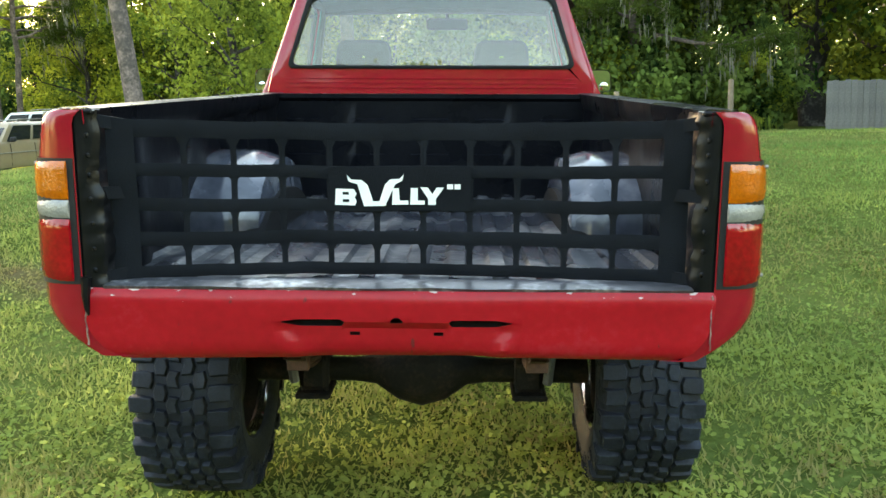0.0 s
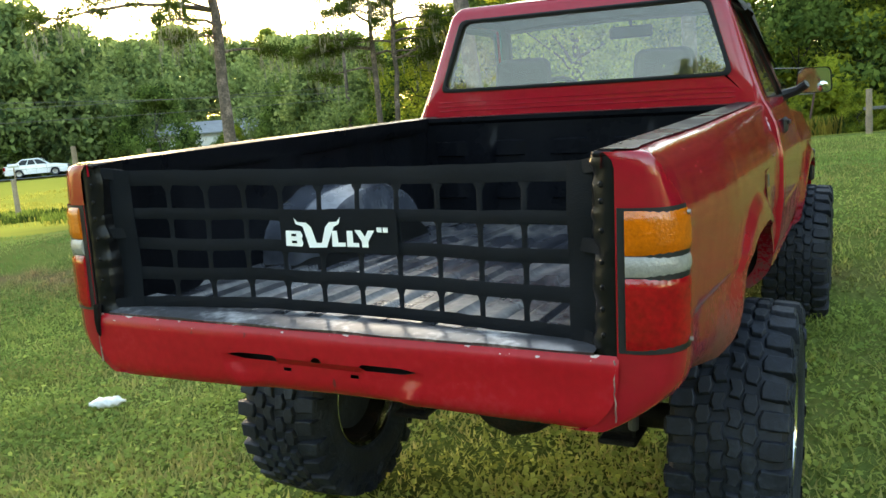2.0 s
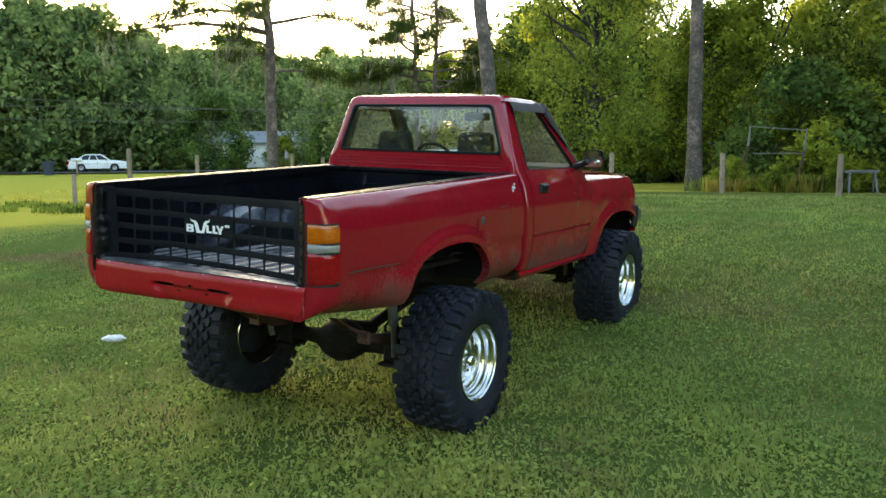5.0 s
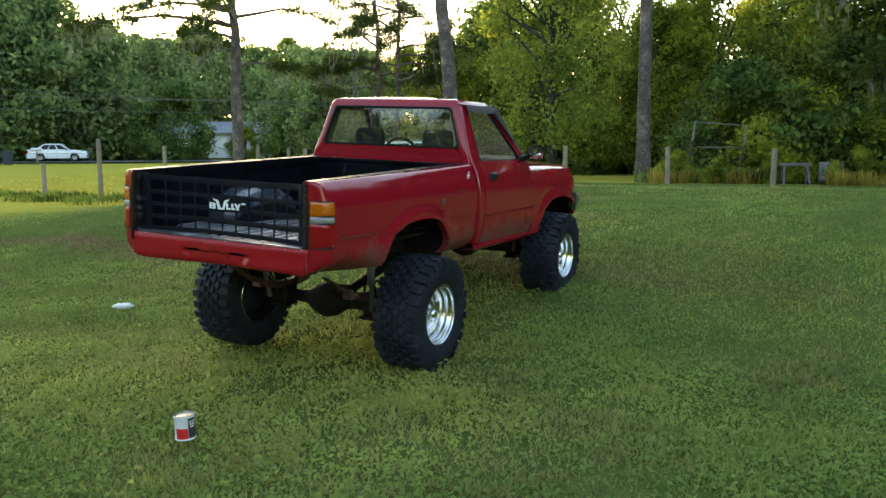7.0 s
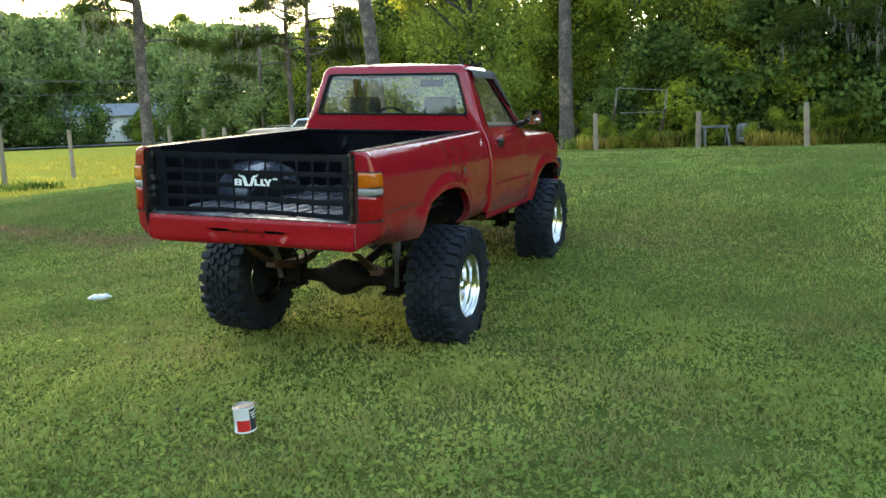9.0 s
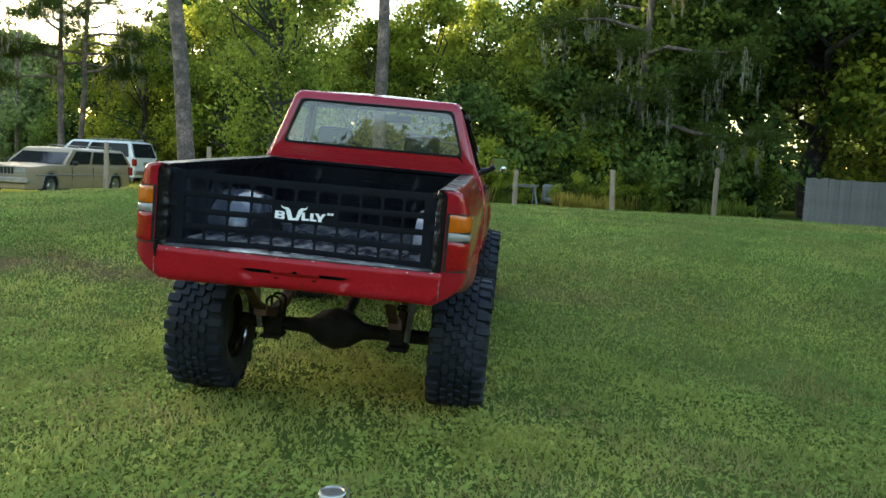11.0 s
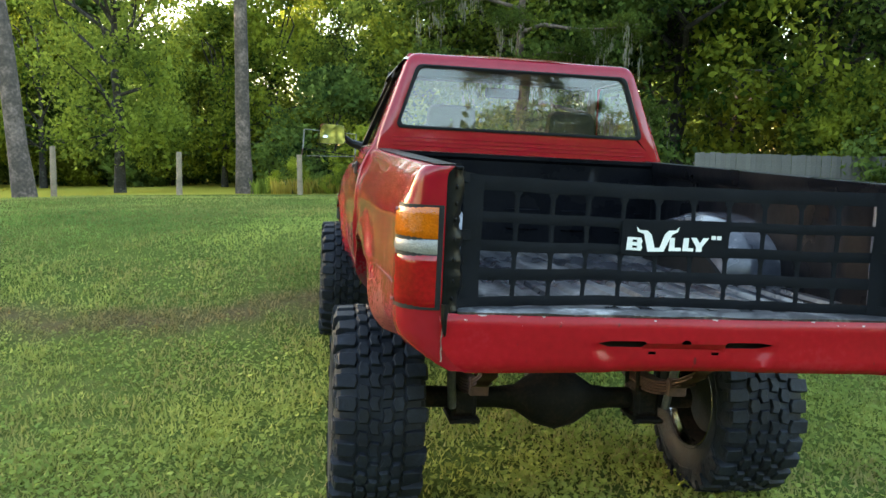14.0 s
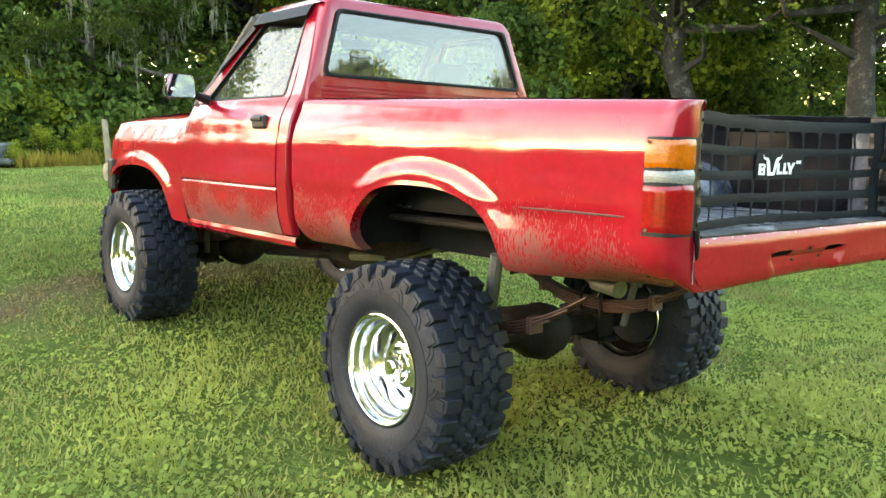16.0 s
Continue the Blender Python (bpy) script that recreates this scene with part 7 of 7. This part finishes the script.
    for y0, y1, nm in ((sf + 0.008, st + 0.03, "windscreen"), (-rear_top[1] - 0.008, -rear_top[0] - 0.03, "back_window")):
        g = Geo()
        g.add([(-w * 0.84, y0, belt + 0.03), (w * 0.84, y0, belt + 0.03), (w * 0.74, y1, roof - 0.06), (-w * 0.74, y1, roof - 0.06)], [(0, 1, 2, 3)])
        link(nm, g, CAR_GLASS, e, smooth=0)
    for y, nm in ((h + 0.04, "front_bumper"), (-h - 0.04, "rear_bumper")):
        g = Geo()
        g.add(*block(0, y, 0.48, width * 0.97, 0.12, 0.16, 0.03))
        link(nm, g, CHROME_DULL, e)
    g = Geo()
    g.add(*block(0, h + 0.006, hood - nose_drop - 0.11, width * 0.5, 0.05, 0.2, 0.015))
    grille = link("grille", g, BLACK, e)
    for k in range(9):
        g = Geo().add(*block(width * (k - 4) * 0.055, h + 0.034, hood - nose_drop - 0.11, 0.012, 0.012, 0.19, 0.003))
        link("grille_bar", g, CHROME_DULL, grille)
    for z in (hood - nose_drop - 0.005, hood - nose_drop - 0.215):
        g = Geo().add(*tube([(-width * 0.44, h + 0.02, z), (0, h + 0.035, z), (width * 0.44, h + 0.02, z)], 0.014, 6))
        link("chrome_trim", g, CHROME_DULL, e)
    g = Geo().add(*block(0, -h - 0.012, belt - 0.22, 0.42, 0.02, 0.15, 0.005))
    link("plate_panel", g, CLEAR, e)
    g = Geo().add(*tube([(-0.05, sf + 0.02, belt + 0.04), (0.35, sf - 0.02, belt + 0.10), (0.62, sf - 0.06, belt + 0.13)], 0.008, 5))
    link("wiper", g, SEAL, e)
    g = Geo()
    g.add(*block(0, 0, zb * 0.9, width * 0.8, length * 0.93, 0.12, 0.02))
    link("underbody", g, BLACK, e)
    if rack:
        for s in (1, -1):
            g = Geo()
            g.add(*tube([(s * 0.52, -rear_top[0] + 0.2, roof + 0.03), (s * 0.52, -rear_top[0] + 0.25, roof + 0.09), (s * 0.52, st - 0.8, roof + 0.09), (s * 0.52, st - 0.75, roof + 0.03)], 0.014, 6))
            link("roof_rack", g, CHROME_DULL, e)
        for t in (0.2, 0.5, 0.8):
            y = -rear_top[0] + 0.25 + t * (st - 0.8 + rear_top[0] - 0.25)
            link("rack_bar", Geo().add(*tube([(-0.52, y, roof + 0.085), (0.52, y, roof + 0.085)], 0.011, 6)), CHROME_DULL, e)
    return e


def standing(x, y, heading):
    """A pose on the grass; heading: degrees to the left of straight ahead."""
    return pose(x, y, height(x, y) + 0.0, 0, 0, heading)


car("station_wagon", standing(-12.9, 20.6, 176), "old tan station wagon parked on the grass", "car", 5.4, 2.0, 0.93, 0.93, 1.42, (2.35, 2.66), (0.42, 1.05), TAN, 0.33, 0.08, rack=True)
car("suv", standing(-16.4, 29.6, 82), "white four-door sport utility car with dark windows", "car", 4.8, 1.82, 1.05, 1.02, 1.70, (2.15, 2.38), (0.55, 1.15), WHITE, 0.37, 0.10, rack=True)
car("sedan", pose(-57.6, 42.7, height(-57.6, 42.7) + 0.12, 0, 0, -46), "white sedan on the far road", "car", 4.6, 1.8, 0.93, 0.92, 1.42, (1.0, 1.65), (0.35, 1.05), WHITE, 0.32, 0.12, tail=(-1.55, 0.95))

# ---------------------------------------------------------------- far road, house, bin, wires
ASPHALT = material("pale_old_asphalt", (0.16, 0.16, 0.165), 0.9, vary=0.2, scale=0.5, detail=8)
g = Geo()
cols = []
for t in np.linspace(-70, 75, 60):
    cx, cy = -50.6 + 0.72 * t, 48.3 + 0.69 * t
    cols.append([(cx - 0.69 * k, cy + 0.72 * k, height(cx, cy) + 0.10) for k in (-3.2, 0, 3.2)])
g.add(*grid(cols))
tagged(link("road", g, ASPHALT, smooth=60), "pale straight road beyond the field", "road", kind="structure")

SIDING = material("pale_siding", (0.55, 0.56, 0.58), 0.7, vary=0.1, scale=0.8)
ROOFING = material("grey_shingle_roof", (0.20, 0.21, 0.23), 0.9, vary=0.2, scale=1.2, detail=20)
house = thing("house", pose(-55.5, 61.2, height(-55.5, 61.2) + 0.15, 0, 0, 44), "low pale house with a grey roof beyond the road", "house")
g = Geo()
g.add(*block(0, 3, 1.3, 15, 6.5, 2.6, 0.03))
link("wall", g, SIDING, house)
g = Geo()
g.add([(-7.9, -0.7, 2.55), (7.9, -0.7, 2.55), (7.9, 3, 3.75), (-7.9, 3, 3.75), (7.9, 6.7, 2.55), (-7.9, 6.7, 2.55), (-7.9, -0.7, 2.43), (7.9, -0.7, 2.43), (7.9, 6.7, 2.43), (-7.9, 6.7, 2.43)],
      [(0, 1, 2, 3), (3, 2, 4, 5), (0, 6, 7, 1), (1, 7, 8, 4, 2), (0, 3, 5, 9, 6), (5, 4, 8, 9), (6, 9, 8, 7)])
link("roof", g, ROOFING, house)
for x in (-5.2, -2.6, 1.0, 4.6):
    g = Geo()
    g.add(*block(x, -0.27, 1.5, 1.2, 0.06, 1.1, 0.01))
    wf = link("window", g, WHITE, house)
    g = Geo()
    g.add(*block(x, -0.31, 1.5, 1.0, 0.03, 0.9, 0.005))
    link("pane", g, CAR_GLASS, wf)
g = Geo()
g.add(*block(-0.9, -0.27, 1.05, 0.95, 0.07, 2.05, 0.01))
link("door", g, WHITE, house)
g = Geo()
g.add(*tube([(3, 3, 3.6), (3, 3, 4.3)], 0.1, 10))
link("flue", g, CHROME_DULL, house)

binm = thing("wheeled_bin", pose(-52.9, 34.9, height(-52.9, 34.9) + 0.05, 0, 0, 30), "dark blue wheeled bin by the far road", "bin")
BINBLUE = material("dark_blue_plastic", (0.02, 0.03, 0.06), 0.5, vary=0.15)
g = Geo()
g.add(*grid([[(sx * k, sy * k, z) for sx, sy in ((-0.29, -0.32), (0.29, -0.32), (0.29, 0.32), (-0.29, 0.32))] for z, k in ((0.03, 0.75), (0.5, 0.87), (0.95, 1.0))], False, True))
link("body", g, BINBLUE, binm)
g = Geo()
g.add(*block(0, 0, 0.99, 0.62, 0.70, 0.08, 0.03))
link("lid", g, BINBLUE, binm)

WIRE = material("wire", (0.07, 0.07, 0.07), 0.7, vary=0.1)
for k, (a, b) in enumerate((((-58, 12, 6.9), (-30, 46, 4.6)), ((-58, 12, 5.7), (-30, 46, 5.0)), ((-58, 12, 4.9), (-30, 46, 4.2)))):
    a, b = Vector(a), Vector(b)
    g = Geo()
    g.add(*tube([a.lerp(b, t) + Vector((0, 0, -1.6 * t * (1 - t))) for t in np.linspace(0, 1, 15)], 0.016, 5))
    tagged(link("overhead_wire", g, WIRE), "thin dark overhead wire along the road", "wire", "overhead wires")
for p in ((-58, 12), (-30, 46)):
    g = Geo()
    g.add(*tube([(0, 0, -0.2), (0, 0, 8.2)], [0.15, 0.10], 10))
    pl = link("utility_pole", g, BARK)
    pl.matrix_world = Matrix.Translation((*p, height(*p)))
    tagged(pl, "brown wooden utility pole among the trees", "utility pole", "utility poles")

# ---------------------------------------------------------------- on the lawn
can = thing("paint_can", pose(0.402, -0.655, height(0.402, -0.655) + 0.046, 2, -1, 0), "white paint can with a red label patch standing in the grass", "paint can")
R, H = 0.053, 0.13
CANWHITE = material("can_label_white", (0.66, 0.66, 0.68), 0.4, vary=0.06, scale=12)
CANRED = material("can_label_red", (0.52, 0.02, 0.02), 0.4, vary=0.08, scale=12)
CANDARK = material("can_label_dark", (0.03, 0.03, 0.035), 0.4, vary=0.1, scale=12)
g = Geo()
g.add(*lathe([(0.0, 0.0), (R, 0.0), (R + 0.003, 0.003), (R, 0.008), (R, H - 0.01), (R + 0.003, H - 0.005), (R + 0.002, H)], 40, "z"))
body = link("can_body", g, CANWHITE, can, "white can body")
g = Geo()
g.add(*lathe([(R + 0.002, H), (R - 0.003, H + 0.003), (R - 0.008, H - 0.004), (R - 0.012, H - 0.003), (0.0, H - 0.004)], 40, "z"))
link("lid", g, CHROME_DULL, can, "bare metal lid")


def wrap(a0, a1, z0, z1, lift=0.0015):
    g = Geo()
    g.add(*grid([[((R + lift) * math.sin(a), -(R + lift) * math.cos(a), z) for z in (z0, z1)] for a in np.linspace(radians(a0), radians(a1), 12)]))
    return g


link("label_patch", wrap(-10, 62, 0.010, 0.068), CANRED, body, "red label patch")
link("label_patch", wrap(64, 150, 0.010, 0.120), CANDARK, body, "dark label panel")
for k in range(3):
    link("label_bar", wrap(70 + 3 * k, 112 - 4 * k, 0.098 - 0.014 * k, 0.106 - 0.014 * k, 0.0025), CANWHITE, body)
for k in range(4):
    link("label_bar", wrap(-62, -24 - 5 * (k % 2), 0.040 + 0.012 * k, 0.045 + 0.012 * k, 0.0025), CANDARK, body)
g = Geo()
hoop = [((R + 0.012) * math.sin(a) + 0.004, -(R + 0.012) * math.cos(a), 0.092 - 0.038 * math.cos(a * 1.0 + 0.6)) for a in np.linspace(radians(60), radians(250), 18)]
g.add(*tube(hoop, 0.0018, 5))
link("wire_handle", g, CHROME_DULL, can)

PLASTIC = material("crumpled_white_plastic", (0.66, 0.67, 0.68), 0.35, vary=0.1, scale=30, detail=80, bump=0.5, bump_scale=60)
g = Geo()
cols = []
for i, t in enumerate(np.linspace(0, 1, 22)):
    r = 0.042 * (0.35 + 0.65 * smooth_step(t, 0.02, 0.2)) * (1 - 0.72 * smooth_step(t, 0.78, 0.92))
    cols.append([(0.27 * (t - 0.5), r * (1 + 0.35 * noise.noise((t * 9, math.cos(a) * 2, math.sin(a) * 2))) * math.cos(a), 0.045 + 0.85 * r * (1 + 0.35 * noise.noise((t * 9, math.cos(a) * 2, 4 + math.sin(a) * 2))) * math.sin(a)) for a in np.linspace(0, 2 * math.pi, 17)[:-1]])
g.add(*grid(cols, False, True))
ob = link("plastic_bottle", g, PLASTIC, smooth=45)
ob.matrix_world = pose(-2.70, 1.63, height(-2.7, 1.63) + 0.02, 4, -3, 22) @ Matrix.Scale(0.8, 4)
tagged(ob, "crushed white plastic bottle lying in the grass", "bottle")

EARTH = material("dark_earth", (0.018, 0.014, 0.010), 0.95, vary=0.4, scale=20, bump=0.8, bump_scale=60)
for x, y, r in ((-0.19, -0.45, 0.045),):
    g = Geo()
    cols = []
    for a in np.linspace(0, 2 * math.pi, 19)[:-1]:
        k = 1 + 0.45 * noise.noise((math.cos(a) * 1.7 + x * 9, math.sin(a) * 1.7, 1.0))
        cols.append([(r * k * q * math.cos(a) * 1.3, r * k * q * math.sin(a), hh) for q, hh in ((1.0, -0.01), (0.9, 0.012), (0.6, 0.022), (0.25, 0.026), (0.01, 0.027))])
    g.add(*grid(cols, True))
    ob = link("earth_clod", g, EARTH, smooth=60)
    ob.matrix_world = Matrix.Translation((x, y, height(x, y)))
    tagged(ob, "dark clod of earth in the lawn", "earth clod")


def weeds(name, seed, count, box, tall, mat, label):
    rng = np.random.default_rng(seed)
    x, y = rng.uniform(box[0], box[1], count), rng.uniform(box[2], box[3], count)
    keep = np.array([noise.noise((a * 0.8, b * 0.8, 3.3)) > 0.02 for a, b in zip(x, y)])
    x, y = x[keep], y[keep]
    k = len(x)
    z = np.array([height(a, b) for a, b in zip(x, y)]) + 0.0
    tl = tall * rng.uniform(0.35, 1.1, k)
    turn, lean = rng.uniform(0, 2 * np.pi, k), rng.uniform(0, 0.5, k)
    side = np.c_[np.cos(turn), np.sin(turn), 0 * z] * (0.008 + 0.012 * rng.uniform(0, 1, k))[:, None]
    foot = np.c_[x, y, z]
    tip = foot + np.c_[-np.sin(turn) * np.sin(lean) * tl, np.cos(turn) * np.sin(lean) * tl, tl * np.cos(lean)]
    mid = foot * 0.45 + tip * 0.55 + np.c_[0 * z, 0 * z, 0.08 * tl]
    v = np.stack([foot - side, foot + side, mid + side * 1.6, tip, mid - side * 1.6], 1).reshape(-1, 3)
    me = bpy.data.meshes.new(name)
    me.vertices.add(len(v))
    me.vertices.foreach_set("co", v.ravel())
    me.loops.add(5 * k)
    me.loops.foreach_set("vertex_index", np.arange(5 * k, dtype=np.int32))
    me.polygons.add(k)
    me.polygons.foreach_set("loop_start", np.arange(0, 5 * k, 5, dtype=np.int32))
    me.update(calc_edges=True)
    me.materials.append(mat)
    return tagged(new(name, me), label, "weeds", kind="stuff")


weeds("tall_weeds", 31, 7000, (-2.4, 4.8, 20.2, 22.4), 0.46, DRY, "dry yellow-brown weeds along the fence line")
weeds("green_weeds", 32, 9000, (-3.0, 8.6, 20.6, 24.5), 0.50, LEAF, "rank green weeds along the fence line")
weeds("fence_grass", 34, 5000, (-27, -17, 12.6, 15.4), 0.26, LEAF, "rank dark grass left standing along the fence")
weeds("meadow", 33, 16000, (-36, -13, 12, 36), 0.14, FIELD, "longer grass beyond the fence")
for x, y, k in ((-1.9, 21.3, 0.30), (-0.6, 21.0, 0.24), (0.9, 21.4, 0.28), (2.9, 21.5, 0.34), (4.1, 21.2, 0.3), (5.2, 21.8, 0.36)):
    plant("bush", x, y, k)
box = thing("mailbox", pose(-51.3, 36.1, height(-51.3, 36.1) + 0.05, 0, 0, 40), "small white mailbox on a short post by the road", "mailbox")
link("post", Geo().add(*block(0, 0, 0.5, 0.09, 0.09, 1.05, 0.01)), POSTWOOD, box)
g = Geo().add(*grid([[(0.36 * k, 0.14 * math.cos(a), 1.12 + 0.15 * math.sin(a) if math.sin(a) > 0 else 1.12 + 0.10 * math.sin(a)) for a in np.linspace(0, 2 * math.pi, 15)[:-1]] for k in (-1, -0.96, 0.96, 1)], False, True))
g.add([(0.36, 0.14 * math.cos(a), 1.12 + (0.15 if math.sin(a) > 0 else 0.10) * math.sin(a)) for a in np.linspace(0, 2 * math.pi, 15)[:-1]], [tuple(range(14))])
link("box", g, SIDING, box)
plant("thicket", -50.2, 57.4, 0.6)
plant("thicket", -46.8, 60.5, 0.7)
